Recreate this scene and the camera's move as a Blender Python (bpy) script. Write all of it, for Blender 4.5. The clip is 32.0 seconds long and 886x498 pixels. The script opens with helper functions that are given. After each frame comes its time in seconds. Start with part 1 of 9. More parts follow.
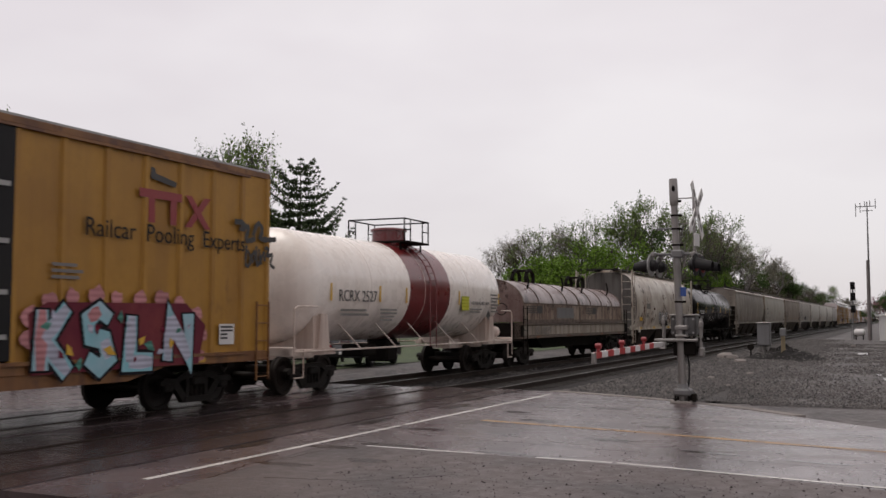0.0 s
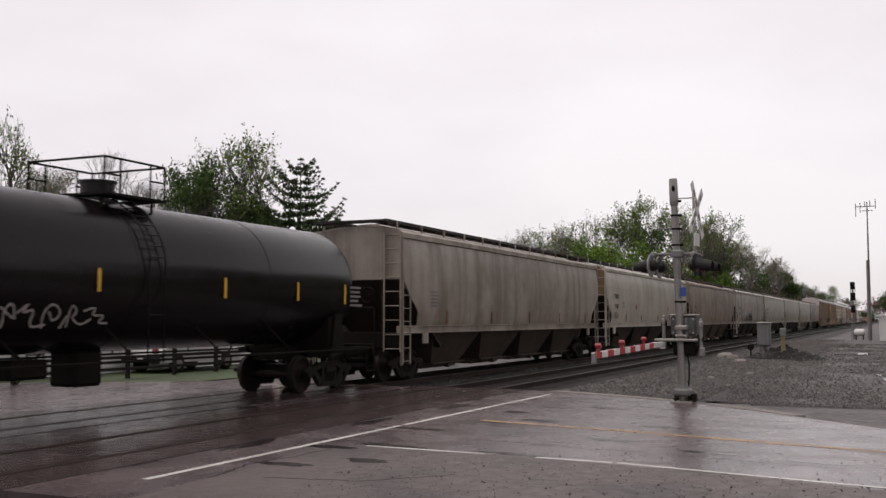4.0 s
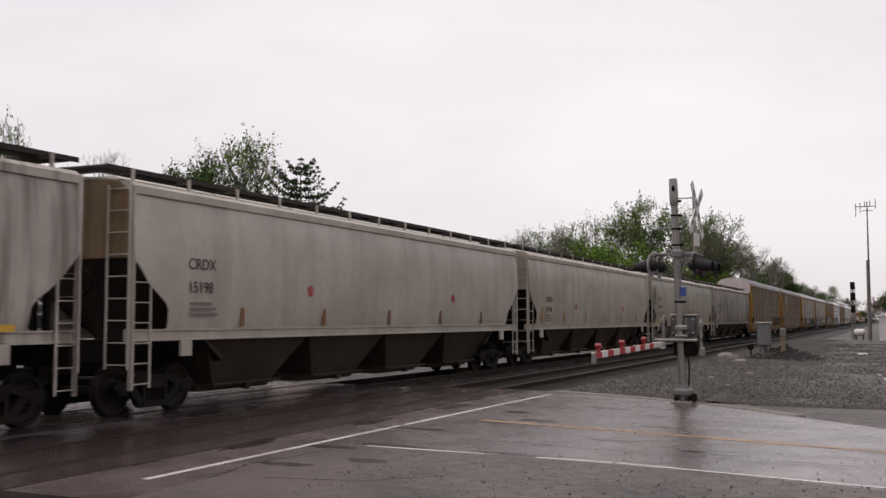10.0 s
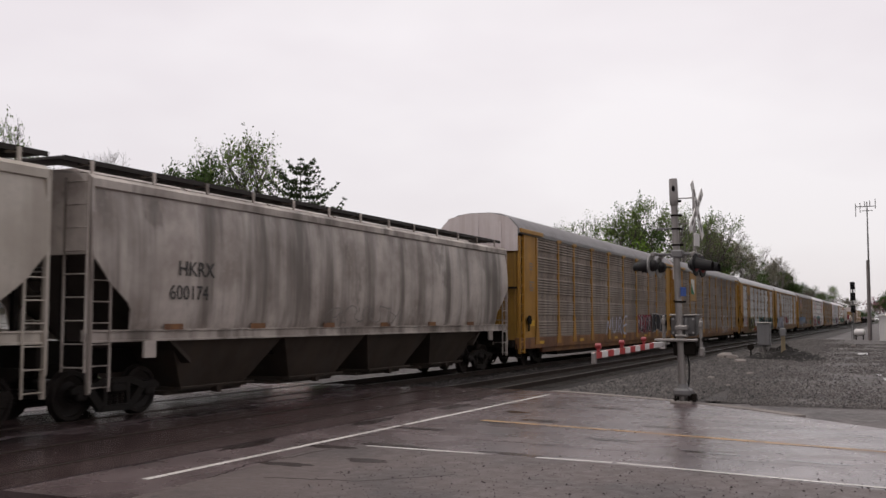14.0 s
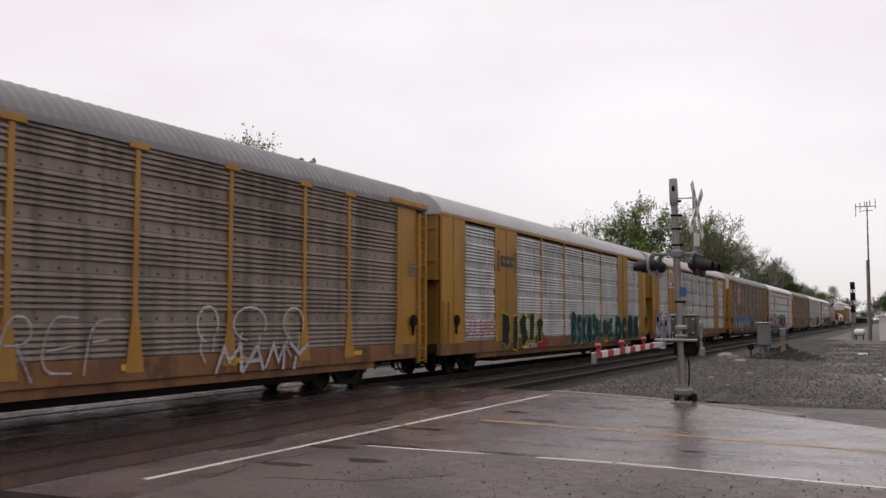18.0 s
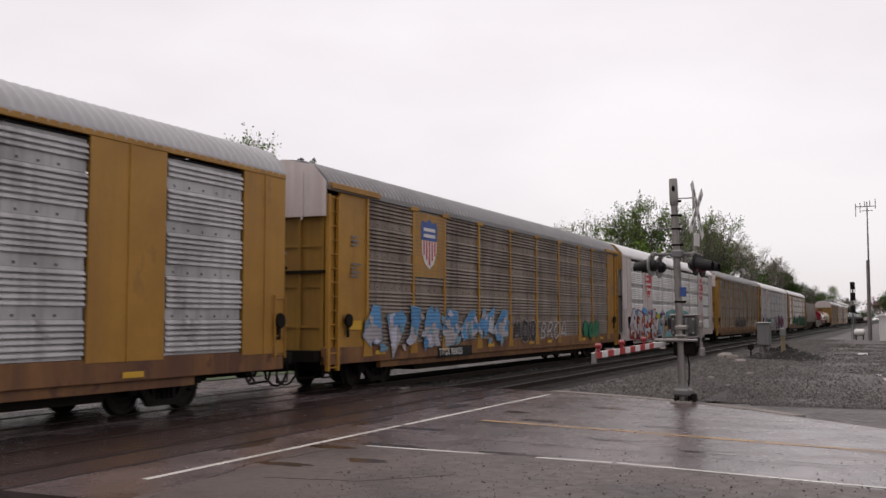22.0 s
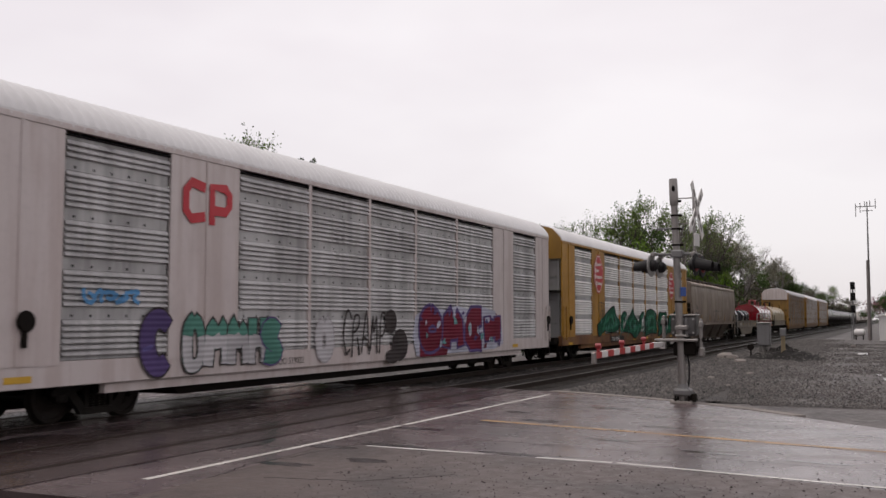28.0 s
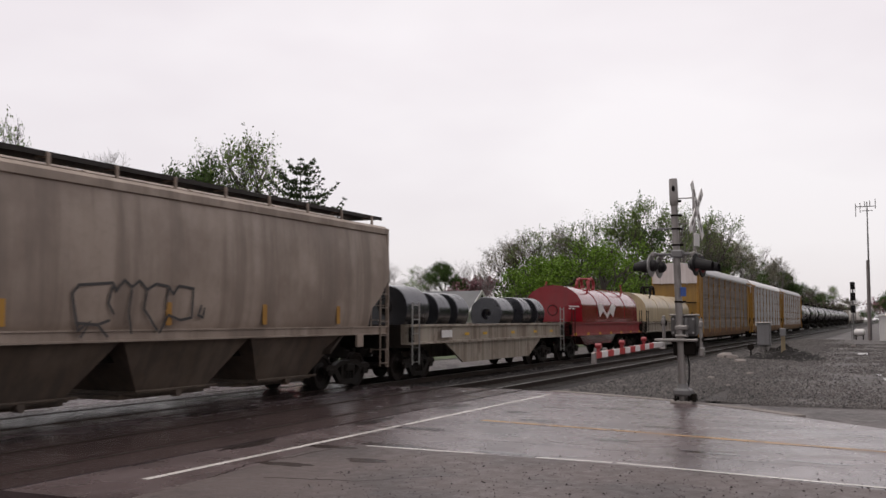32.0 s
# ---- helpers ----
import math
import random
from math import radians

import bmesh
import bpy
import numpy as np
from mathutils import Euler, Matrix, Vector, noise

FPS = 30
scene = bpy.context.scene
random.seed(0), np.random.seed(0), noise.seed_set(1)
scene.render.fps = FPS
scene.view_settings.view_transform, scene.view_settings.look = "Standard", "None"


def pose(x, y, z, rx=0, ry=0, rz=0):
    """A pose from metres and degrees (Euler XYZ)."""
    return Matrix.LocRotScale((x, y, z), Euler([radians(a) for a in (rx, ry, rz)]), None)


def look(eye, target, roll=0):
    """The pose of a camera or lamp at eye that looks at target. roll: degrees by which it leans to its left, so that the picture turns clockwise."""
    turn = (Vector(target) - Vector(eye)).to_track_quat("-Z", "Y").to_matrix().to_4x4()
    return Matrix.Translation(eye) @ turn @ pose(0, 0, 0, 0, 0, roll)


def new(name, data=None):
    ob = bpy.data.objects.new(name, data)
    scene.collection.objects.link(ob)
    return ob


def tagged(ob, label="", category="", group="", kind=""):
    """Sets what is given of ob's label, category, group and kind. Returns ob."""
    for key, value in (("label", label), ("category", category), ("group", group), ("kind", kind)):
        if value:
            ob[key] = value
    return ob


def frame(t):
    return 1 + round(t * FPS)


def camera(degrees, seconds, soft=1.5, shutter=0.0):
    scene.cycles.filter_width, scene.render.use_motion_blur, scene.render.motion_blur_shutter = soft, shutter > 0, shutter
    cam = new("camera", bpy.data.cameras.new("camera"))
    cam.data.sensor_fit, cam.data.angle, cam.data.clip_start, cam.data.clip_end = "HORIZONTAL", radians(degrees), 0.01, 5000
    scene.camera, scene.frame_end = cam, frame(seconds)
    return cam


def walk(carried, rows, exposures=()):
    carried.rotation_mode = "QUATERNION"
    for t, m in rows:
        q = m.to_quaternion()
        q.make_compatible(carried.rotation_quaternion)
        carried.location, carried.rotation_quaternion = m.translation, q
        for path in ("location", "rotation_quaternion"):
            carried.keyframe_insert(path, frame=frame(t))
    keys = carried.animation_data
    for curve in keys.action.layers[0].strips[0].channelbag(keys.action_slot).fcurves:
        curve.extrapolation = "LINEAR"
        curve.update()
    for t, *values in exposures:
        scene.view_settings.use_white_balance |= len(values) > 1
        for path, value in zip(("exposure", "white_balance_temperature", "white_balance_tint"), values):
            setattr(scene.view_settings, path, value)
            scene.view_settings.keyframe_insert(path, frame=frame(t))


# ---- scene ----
SPEED = 16.4            # metres a second, towards -x
EYE = 1.82
YC = 14.2               # centre line of the train's track
YN = 10.37              # centre line of the near track

# camera on a tripod: it stands still
cam = camera(47.83, 32.0, soft=1.5, shutter=0.12)
STAND = look((0, 0, EYE), (math.cos(radians(24.24)) * 10, math.sin(radians(24.24)) * 10, EYE + 0.7013))
walk(cam, [(0, STAND), (32, STAND)], exposures=[(0, 0.08), (1.3, 0.06), (2.5, 0.18), (4.5, 0.27), (9, 0.27), (11, 0.20), (14, 0.20), (16.5, 0.29), (22, 0.27), (27, 0.24), (32, 0.24)])

# ---------------------------------------------------------------- sky and sun
world = bpy.data.worlds.new("overcast_sky")
scene.world = world
world.use_nodes = True
wn = world.node_tree
wn.nodes.clear()


def sky_node(kind, **kw):
    n = wn.nodes.new(kind)
    for k, v in kw.items():
        setattr(n, k, v)
    return n


w_out = sky_node("ShaderNodeOutputWorld")
w_bg = sky_node("ShaderNodeBackground")
w_sky = sky_node("ShaderNodeTexSky", sky_type="NISHITA", sun_disc=False, sun_elevation=radians(68), sun_rotation=radians(-20))
w_tc = sky_node("ShaderNodeTexCoord")
w_map = sky_node("ShaderNodeMapping")
w_map.inputs["Scale"].default_value = (1.0, 1.0, 2.6)
w_noise = sky_node("ShaderNodeTexNoise")
w_noise.inputs["Scale"].default_value = 2.2
w_noise.inputs["Detail"].default_value = 4.0
w_noise.inputs["Roughness"].default_value = 0.5
w_ramp = sky_node("ShaderNodeValToRGB")
w_ramp.color_ramp.elements[0].position = 0.32
w_ramp.color_ramp.elements[0].color = (0.73, 0.675, 0.695, 1)
w_ramp.color_ramp.elements[1].position = 0.62
w_ramp.color_ramp.elements[1].color = (0.83, 0.785, 0.795, 1)
w_sep = sky_node("ShaderNodeSeparateXYZ")
w_up = sky_node("ShaderNodeValToRGB")
for place, level in ((0.13, 0.93), (0.28, 0.99), (0.62, 0.72)):
    w_up.color_ramp.elements.new(place).color = (level, level, level, 1)
w_up.color_ramp.elements[0].color = (0.84, 0.84, 0.84, 1)
w_up.color_ramp.elements[-1].color = (0.36, 0.36, 0.36, 1)
w_mul = sky_node("ShaderNodeVectorMath", operation="SCALE")
w_mix = sky_node("ShaderNodeMix", data_type="RGBA")
w_mix.inputs["Factor"].default_value = 0.008
wl = wn.links.new
wl(w_tc.outputs["Generated"], w_map.inputs["Vector"])
wl(w_map.outputs["Vector"], w_noise.inputs["Vector"])
wl(w_noise.outputs["Fac"], w_ramp.inputs["Fac"])
wl(w_tc.outputs["Generated"], w_sep.inputs["Vector"])
wl(w_sep.outputs["Z"], w_up.inputs["Fac"])
wl(w_ramp.outputs["Color"], w_mul.inputs[0])
wl(w_up.outputs["Color"], w_mul.inputs["Scale"])
wl(w_mul.outputs["Vector"], w_mix.inputs["A"])
wl(w_sky.outputs["Color"], w_mix.inputs["B"])
wl(w_mix.outputs["Result"], w_bg.inputs["Color"])
wl(w_bg.outputs["Background"], w_out.inputs["Surface"])
w_bg.inputs["Strength"].default_value = 1.0

sun_data = bpy.data.lights.new("sun", "SUN")
sun_data.energy, sun_data.angle, sun_data.color = 1.75, radians(35), (1.0, 0.95, 0.90)
sun = new("sun", sun_data)
sun.matrix_world = look((0, 0, 60), (8, -22, 0))


# ---------------------------------------------------------------- materials
def material(name, base, second=None, rough=0.6, metal=0.0, grain=8.0, amount=0.5, streaks=0.0, streak_colour=(0.10, 0.085, 0.075),
             spots=0.0, spot_colour=(0.10, 0.035, 0.02), spot_scale=1.6, bump=0.0, bump_scale=40.0, wave=0.0, wave_axis="Z", coat=0.0, streak_width=1.0, spot_at=0.60,
             rough_vary=0.1, glow=0.0, island=None, spec=0.5):
    """A painted, rusty, wet or dusty surface: base colour, cloudy variation, streaks that run down, spots, fine relief."""
    m = bpy.data.materials.new(name)
    m.use_nodes = True
    t = m.node_tree
    b = t.nodes["Principled BSDF"]
    ln = t.links.new
    tc = t.nodes.new("ShaderNodeTexCoord")
    oi = t.nodes.new("ShaderNodeObjectInfo")
    off = t.nodes.new("ShaderNodeMath")
    off.operation = "MULTIPLY"
    off.inputs[1].default_value = 71.0
    ln(oi.outputs["Random"], off.inputs[0])
    add = t.nodes.new("ShaderNodeVectorMath")
    add.operation = "ADD"
    ln(tc.outputs["Object"], add.inputs[0])
    ln(off.outputs[0], add.inputs[1])
    where = add.outputs[0]

    def noise_at(scale, detail=4.0, stretch=None, rough_=0.55):
        n = t.nodes.new("ShaderNodeTexNoise")
        n.inputs["Scale"].default_value = scale
        n.inputs["Detail"].default_value = detail
        n.inputs["Roughness"].default_value = rough_
        if stretch:
            mp = t.nodes.new("ShaderNodeMapping")
            mp.inputs["Scale"].default_value = stretch
            ln(where, mp.inputs["Vector"])
            ln(mp.outputs[0], n.inputs["Vector"])
        else:
            ln(where, n.inputs["Vector"])
        return n.outputs["Fac"]

    def ramp(x, lo, hi, top=1.0):
        r = t.nodes.new("ShaderNodeMapRange")
        r.interpolation_type = "SMOOTHSTEP"
        r.inputs["From Min"].default_value, r.inputs["From Max"].default_value = lo, hi
        r.inputs["To Max"].default_value = top
        ln(x, r.inputs["Value"])
        return r.outputs["Result"]

    def mix(a, c, fac):
        x = t.nodes.new("ShaderNodeMix")
        x.data_type = "RGBA"
        for s, v in (("A", a), ("B", c)):
            if isinstance(v, tuple):
                x.inputs[s].default_value = (*v[:3], 1)
            else:
                ln(v, x.inputs[s])
        ln(fac, x.inputs["Factor"])
        return x.outputs["Result"]

    second = second or tuple(c * 0.72 for c in base)
    colour = mix(base, second, ramp(noise_at(0.7, 5.0), 0.38, 0.68, amount))
    colour = mix(colour, tuple(c * 0.78 for c in base), ramp(noise_at(grain, 3.0), 0.45, 0.75, amount * 0.6))
    if island:
        geo = t.nodes.new("ShaderNodeNewGeometry")
        colour = mix(colour, island, ramp(geo.outputs["Random Per Island"], 0.15, 0.95))
    if streaks:
        s = noise_at(1.0, 5.0, (3.2 / streak_width, 3.2 / streak_width, 0.22 / streak_width), 0.6)
        colour = mix(colour, streak_colour, ramp(s, 0.41, 0.66, streaks))
    if spots:
        s = noise_at(spot_scale, 7.0, (1.0, 1.0, 0.65), 0.62)
        colour = mix(colour, spot_colour, ramp(s, spot_at, spot_at + 0.07, spots))
    ln(colour, b.inputs["Base Color"])
    rv = t.nodes.new("ShaderNodeMapRange")
    rv.inputs["To Min"].default_value, rv.inputs["To Max"].default_value = max(0.02, rough - rough_vary), min(1, rough + rough_vary)
    ln(noise_at(grain * 0.35, 4.0), rv.inputs["Value"])
    ln(rv.outputs["Result"], b.inputs["Roughness"])
    b.inputs["Metallic"].default_value = metal
    b.inputs["Specular IOR Level"].default_value = spec
    b.inputs["Coat Weight"].default_value = coat
    if glow:
        ln(colour, b.inputs["Emission Color"])
        b.inputs["Emission Strength"].default_value = glow
    if bump or wave:
        bp = t.nodes.new("ShaderNodeBump")
        bp.inputs["Distance"].default_value = 0.02
        if wave:
            w = t.nodes.new("ShaderNodeTexWave")
            w.bands_direction = wave_axis
            w.inputs["Scale"].default_value = wave
            ln(tc.outputs["Object"], w.inputs["Vector"])
            ln(w.outputs["Fac"], bp.inputs["Height"])
            bp.inputs["Strength"].default_value = 0.45
        else:
            ln(noise_at(bump_scale, 4.0), bp.inputs["Height"])
            bp.inputs["Strength"].default_value = bump
        ln(bp.outputs[0], b.inputs["Normal"])
    return m


# ground
M_ASPHALT = material("wet_asphalt", (0.108, 0.080, 0.082), (0.052, 0.037, 0.038), rough=0.27, rough_vary=0.16, grain=3.5, bump=0.05, bump_scale=60, amount=0.9, spots=0.6, spot_colour=(0.024, 0.02, 0.019), spot_scale=0.55)
M_SHOULDER = material("gritty_road_shoulder", (0.080, 0.057, 0.052), (0.036, 0.025, 0.023), rough=0.5, rough_vary=0.25, grain=14, bump=0.6, bump_scale=22, amount=1.0, spots=0.7, spot_colour=(0.014, 0.011, 0.011), spot_scale=5.0)
M_CROSSING = material("crossing_asphalt", (0.056, 0.038, 0.038), (0.028, 0.018, 0.018), spec=0.4, rough=0.2, rough_vary=0.2, grain=4, bump=0.12, bump_scale=50, amount=0.9)
M_GRAVEL = material("gravel_lot", (0.088, 0.073, 0.069), (0.036, 0.030, 0.028), rough=0.6, rough_vary=0.3, grain=16, bump=1.0, bump_scale=16, amount=1.0, spots=0.7, spot_colour=(0.030, 0.025, 0.024), spot_scale=0.22)
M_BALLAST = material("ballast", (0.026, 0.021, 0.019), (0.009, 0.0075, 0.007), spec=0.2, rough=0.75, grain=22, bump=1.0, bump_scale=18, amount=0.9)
M_STONE = material("ballast_stone", (0.135, 0.118, 0.111), (0.075, 0.065, 0.061), rough=0.5, spec=0.3, grain=25, amount=0.8, island=(0.012, 0.010, 0.010))
M_LOOSE = material("loose_stone_bed", (0.052, 0.044, 0.041), (0.020, 0.017, 0.016), rough=0.7, spec=0.25, grain=30, bump=1.0, bump_scale=24, amount=1.0, spots=0.6, spot_colour=(0.15, 0.132, 0.124), spot_scale=14.0)
M_GRASS = material("grass", (0.05, 0.07, 0.022), (0.03, 0.042, 0.016), rough=0.8, grain=20, bump=0.8, bump_scale=25, amount=0.9)
M_SOIL = material("dark_soil", (0.012, 0.010, 0.009), spec=0.15, rough=0.85, grain=14, bump=1.0, bump_scale=14)
M_WHITE_LINE = material("white_road_paint", (0.60, 0.565, 0.54), (0.34, 0.315, 0.295), rough=0.4, grain=14, amount=0.7, spots=0.6, spot_colour=(0.12, 0.11, 0.1), spot_scale=7)
M_YELLOW_LINE = material("yellow_road_paint", (0.37, 0.21, 0.08), (0.22, 0.13, 0.065), rough=0.45, grain=12, amount=0.8, spots=0.7, spot_at=0.56, spot_colour=(0.07, 0.052, 0.05), spot_scale=2.5)
M_RAIL = material("rail_steel", (0.028, 0.019, 0.015), spec=0.2, rough=0.6, grain=10)
M_RAILTOP = material("worn_rail_head", (0.20, 0.185, 0.18), rough=0.35, metal=0.9, grain=10)
M_TIE = material("creosoted_timber", (0.016, 0.013, 0.011), (0.03, 0.024, 0.02), spec=0.25, rough=0.8, grain=12, bump=0.6)
M_CONCRETE = material("concrete", (0.22, 0.19, 0.175), rough=0.8, grain=10, bump=0.3, streaks=0.3)
M_DARKWET = material("wet_dark_asphalt", (0.030, 0.022, 0.022), (0.016, 0.012, 0.012), rough=0.2, rough_vary=0.14, grain=5, amount=0.5)
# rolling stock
# running gear: near-black bases carry the deep shade under the cars
M_UNDER = material("near_black_steel", (0.010, 0.008, 0.007), (0.018, 0.014, 0.011), spec=0.08, rough=0.7, grain=9, bump=0.3, bump_scale=20)
M_TRUCK = material("grime_and_shade_steel", (0.012, 0.010, 0.009), (0.020, 0.014, 0.011), spec=0.12, rough=0.55, grain=7, bump=0.3, bump_scale=25)
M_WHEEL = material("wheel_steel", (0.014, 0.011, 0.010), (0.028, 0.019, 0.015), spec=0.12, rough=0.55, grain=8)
M_STEEL = material("galvanised_steel", (0.33, 0.32, 0.31), (0.2, 0.19, 0.185), rough=0.5, metal=0.4, grain=9)
M_DARKHOLE = material("dark_interior", (0.008, 0.007, 0.007), spec=0.1, rough=0.8)
M_GREY = {
    "pale": material("pale_grey_paint", (0.47, 0.42, 0.365), (0.34, 0.292, 0.243), rough=0.34, streak_width=2.0, streaks=0.45, streak_colour=(0.21, 0.17, 0.135), amount=0.8),
    "white": material("off_white_paint", (0.48, 0.435, 0.385), (0.36, 0.315, 0.27), rough=0.34, streak_width=2.0, streaks=0.4, streak_colour=(0.26, 0.22, 0.18), amount=0.8),
    "dirty": material("soot_streaked_paint", (0.52, 0.465, 0.42), (0.34, 0.295, 0.262), rough=0.45, streak_width=1.5, streaks=0.85, streak_colour=(0.13, 0.10, 0.082), amount=0.7),
    "sooted": material("sooted_white_paint", (0.50, 0.44, 0.40), (0.26, 0.215, 0.19), rough=0.45, streak_width=2.8, streaks=0.9, streak_colour=(0.10, 0.08, 0.068), amount=1.0, spots=0.5, spot_colour=(0.09, 0.07, 0.06), spot_scale=0.9),
    "brown": material("brown_grimed_paint", (0.33, 0.262, 0.215), (0.19, 0.141, 0.111), rough=0.5, streak_width=2.2, streaks=0.8, streak_colour=(0.16, 0.12, 0.095), amount=0.8),
    "warm": material("warm_grey_paint", (0.32, 0.272, 0.228), (0.19, 0.152, 0.122), rough=0.44, streak_width=2.2, streaks=0.8, streak_colour=(0.13, 0.10, 0.08), amount=0.9),
    "rusted": material("rust_pitted_cream_paint", (0.56, 0.51, 0.44), (0.36, 0.29, 0.225), rough=0.42, streak_width=2.5, streaks=0.7, streak_colour=(0.26, 0.175, 0.12), spots=0.95, spot_colour=(0.055, 0.022, 0.015), spot_scale=2.2, spot_at=0.575, amount=0.9),
}
# shade below the car end is put into this dark sheet colour
M_SLOPE = material("slope_sheet_shade", (0.040, 0.030, 0.024), (0.018, 0.014, 0.011), spec=0.2, rough=0.65, grain=6)
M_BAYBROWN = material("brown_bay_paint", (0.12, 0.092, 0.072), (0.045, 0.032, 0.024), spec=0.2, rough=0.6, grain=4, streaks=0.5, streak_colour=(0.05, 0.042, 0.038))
# base lowered to hold the shade under the body; the streaks are dirt
M_BAY = material("hopper_bay_shade", (0.055, 0.041, 0.032), (0.018, 0.013, 0.010), spec=0.15, rough=0.6, grain=4, streaks=0.5, streak_colour=(0.05, 0.042, 0.038))
M_WALK = material("running_board_grating", (0.026, 0.021, 0.019), spec=0.25, rough=0.6, grain=12)
M_TANKWHITE = material("tank_white_paint", (0.90, 0.82, 0.755), (0.84, 0.73, 0.65), rough=0.28, streaks=0.18, streak_colour=(0.5, 0.36, 0.28), coat=0.3, amount=0.3)
M_TANKRED = material("oxide_red_band", (0.16, 0.016, 0.018), (0.11, 0.012, 0.012), rough=0.3, coat=0.3, amount=0.5, streaks=0.2, streak_colour=(0.07, 0.012, 0.012))
M_TANKBLACK = material("tank_black_paint", (0.007, 0.005, 0.0055), (0.012, 0.009, 0.009), rough_vary=0.08, spec=0.15, rough=0.24, coat=0.05, amount=0.6)
M_TANKTRIM = material("cream_frame_paint", (0.66, 0.56, 0.50), (0.45, 0.34, 0.28), rough=0.45, streaks=0.4, streak_colour=(0.25, 0.13, 0.08))
M_HOOD = material("weathered_hood_paint", (0.29, 0.22, 0.205), (0.13, 0.08, 0.073), rough=0.3, streak_width=2.0, streaks=0.7, streak_colour=(0.10, 0.050, 0.042), spots=1.0, spot_colour=(0.050, 0.024, 0.021), spot_scale=1.35, spot_at=0.55, amount=1.0)
M_SKIRT = material("stained_cream_skirt", (0.33, 0.25, 0.19), (0.15, 0.085, 0.055), rough=0.5, streak_width=1.3, streaks=0.95, streak_colour=(0.075, 0.032, 0.019), spots=0.95, spot_colour=(0.05, 0.020, 0.013), spot_at=0.54, spot_scale=3.2, amount=0.9)
M_SILLRUST = material("rusty_brown_sill", (0.15, 0.105, 0.08), (0.05, 0.030, 0.021), rough=0.6, streaks=0.6, streak_colour=(0.03, 0.022, 0.018), grain=6)
# recessed hopper end: its shade is painted as a darker base, with dirt streaks
M_ENDSHADE = material("shade_dark_bulkhead", (0.13, 0.115, 0.105), (0.075, 0.062, 0.055), rough=0.55, streaks=0.6, streak_colour=(0.05, 0.035, 0.028), grain=5)
# darker tone for flat bands, painting in that only the ribs catch skylight
M_LOUVREBAND = material("shade_louvre_band", (0.50, 0.49, 0.49), (0.32, 0.31, 0.31), rough=0.5, metal=0.0, grain=3, streaks=0.4, streak_colour=(0.09, 0.085, 0.085), amount=0.9)
M_HOODRED = material("red_hood_paint", (0.20, 0.006, 0.013), (0.13, 0.005, 0.009), rough=0.18, coat=0.4, amount=0.5, streaks=0.25, streak_colour=(0.11, 0.01, 0.015))
M_HOODTAN = material("cream_hood_paint", (0.46, 0.36, 0.22), (0.33, 0.25, 0.15), rough=0.35, streaks=0.5, streak_colour=(0.2, 0.15, 0.12))
M_SILLWHITE = material("sill_grey_paint", (0.36, 0.31, 0.255), (0.20, 0.155, 0.12), rough=0.5, streaks=0.7, streak_colour=(0.10, 0.06, 0.04), spots=0.5, spot_colour=(0.09, 0.045, 0.03), spot_at=0.6)
M_TAN = material("yellow_ochre_paint", (0.41, 0.212, 0.034), (0.29, 0.142, 0.025), rough=0.45, spec=0.35, streak_width=3.0, streaks=0.35, streak_colour=(0.18, 0.08, 0.03), spots=0.3, spot_colour=(0.13, 0.055, 0.025), spot_scale=1.1, amount=0.6)
M_TANRUST = material("yellow_ochre_rusting", (0.225, 0.100, 0.030), (0.125, 0.047, 0.021), rough=0.5, streak_width=2.0, streaks=0.7, streak_colour=(0.09, 0.034, 0.018), spots=0.8, spot_at=0.54, spot_colour=(0.085, 0.03, 0.018), amount=0.7)
M_RACKWHITE = material("rack_white_paint", (0.60, 0.53, 0.52), (0.50, 0.43, 0.42), rough=0.42, streaks=0.35, streak_colour=(0.35, 0.25, 0.22), amount=0.4)
M_LOUVRE = material("galvanised_louvre", (0.58, 0.565, 0.57), (0.38, 0.365, 0.368), rough=0.5, spec=0.3, metal=0.0, grain=3, streaks=0.35, streak_colour=(0.10, 0.09, 0.09), amount=0.9, spots=0.5, spot_colour=(0.10, 0.09, 0.09), spot_scale=1.0)
M_LOUVREDARK = material("sooted_louvre", (0.30, 0.247, 0.21), (0.19, 0.148, 0.123), rough=0.62, spec=0.12, metal=0.0, grain=5, streaks=0.5, streak_colour=(0.07, 0.06, 0.058), amount=0.8)
M_LOUVREWHITE = material("white_louvre", (0.80, 0.775, 0.755), (0.66, 0.635, 0.615), rough=0.42, metal=0.0, grain=3, streaks=0.3, streak_colour=(0.22, 0.205, 0.205), amount=0.9, spots=0.25, spot_colour=(0.17, 0.155, 0.155), spot_scale=1.0)
M_ROOFGREY = material("rack_roof_zinc", (0.42, 0.408, 0.418), (0.34, 0.328, 0.338), rough=0.4, metal=0.3, grain=4, amount=0.5)
M_ROOFDARK = material("rack_roof_sooted", (0.22, 0.208, 0.212), (0.165, 0.152, 0.155), rough=0.45, metal=0.2, grain=4, amount=0.6)
M_ROOFWHITE = material("rack_roof_white", (0.68, 0.66, 0.665), (0.58, 0.56, 0.565), rough=0.38, metal=0.1, grain=4, amount=0.5)
M_DOORYELLOW = material("rack_door_yellow", (0.30, 0.165, 0.028), (0.19, 0.095, 0.025), rough=0.45, streaks=0.4, streak_colour=(0.16, 0.08, 0.03))
M_DOORGREY = material("rack_door_grey", (0.25, 0.24, 0.24), (0.16, 0.15, 0.15), rough=0.5, streaks=0.4)
M_COIL = material("wrapped_steel_coil", (0.075, 0.075, 0.084), (0.12, 0.12, 0.13), rough=0.25, metal=0.85, grain=3)


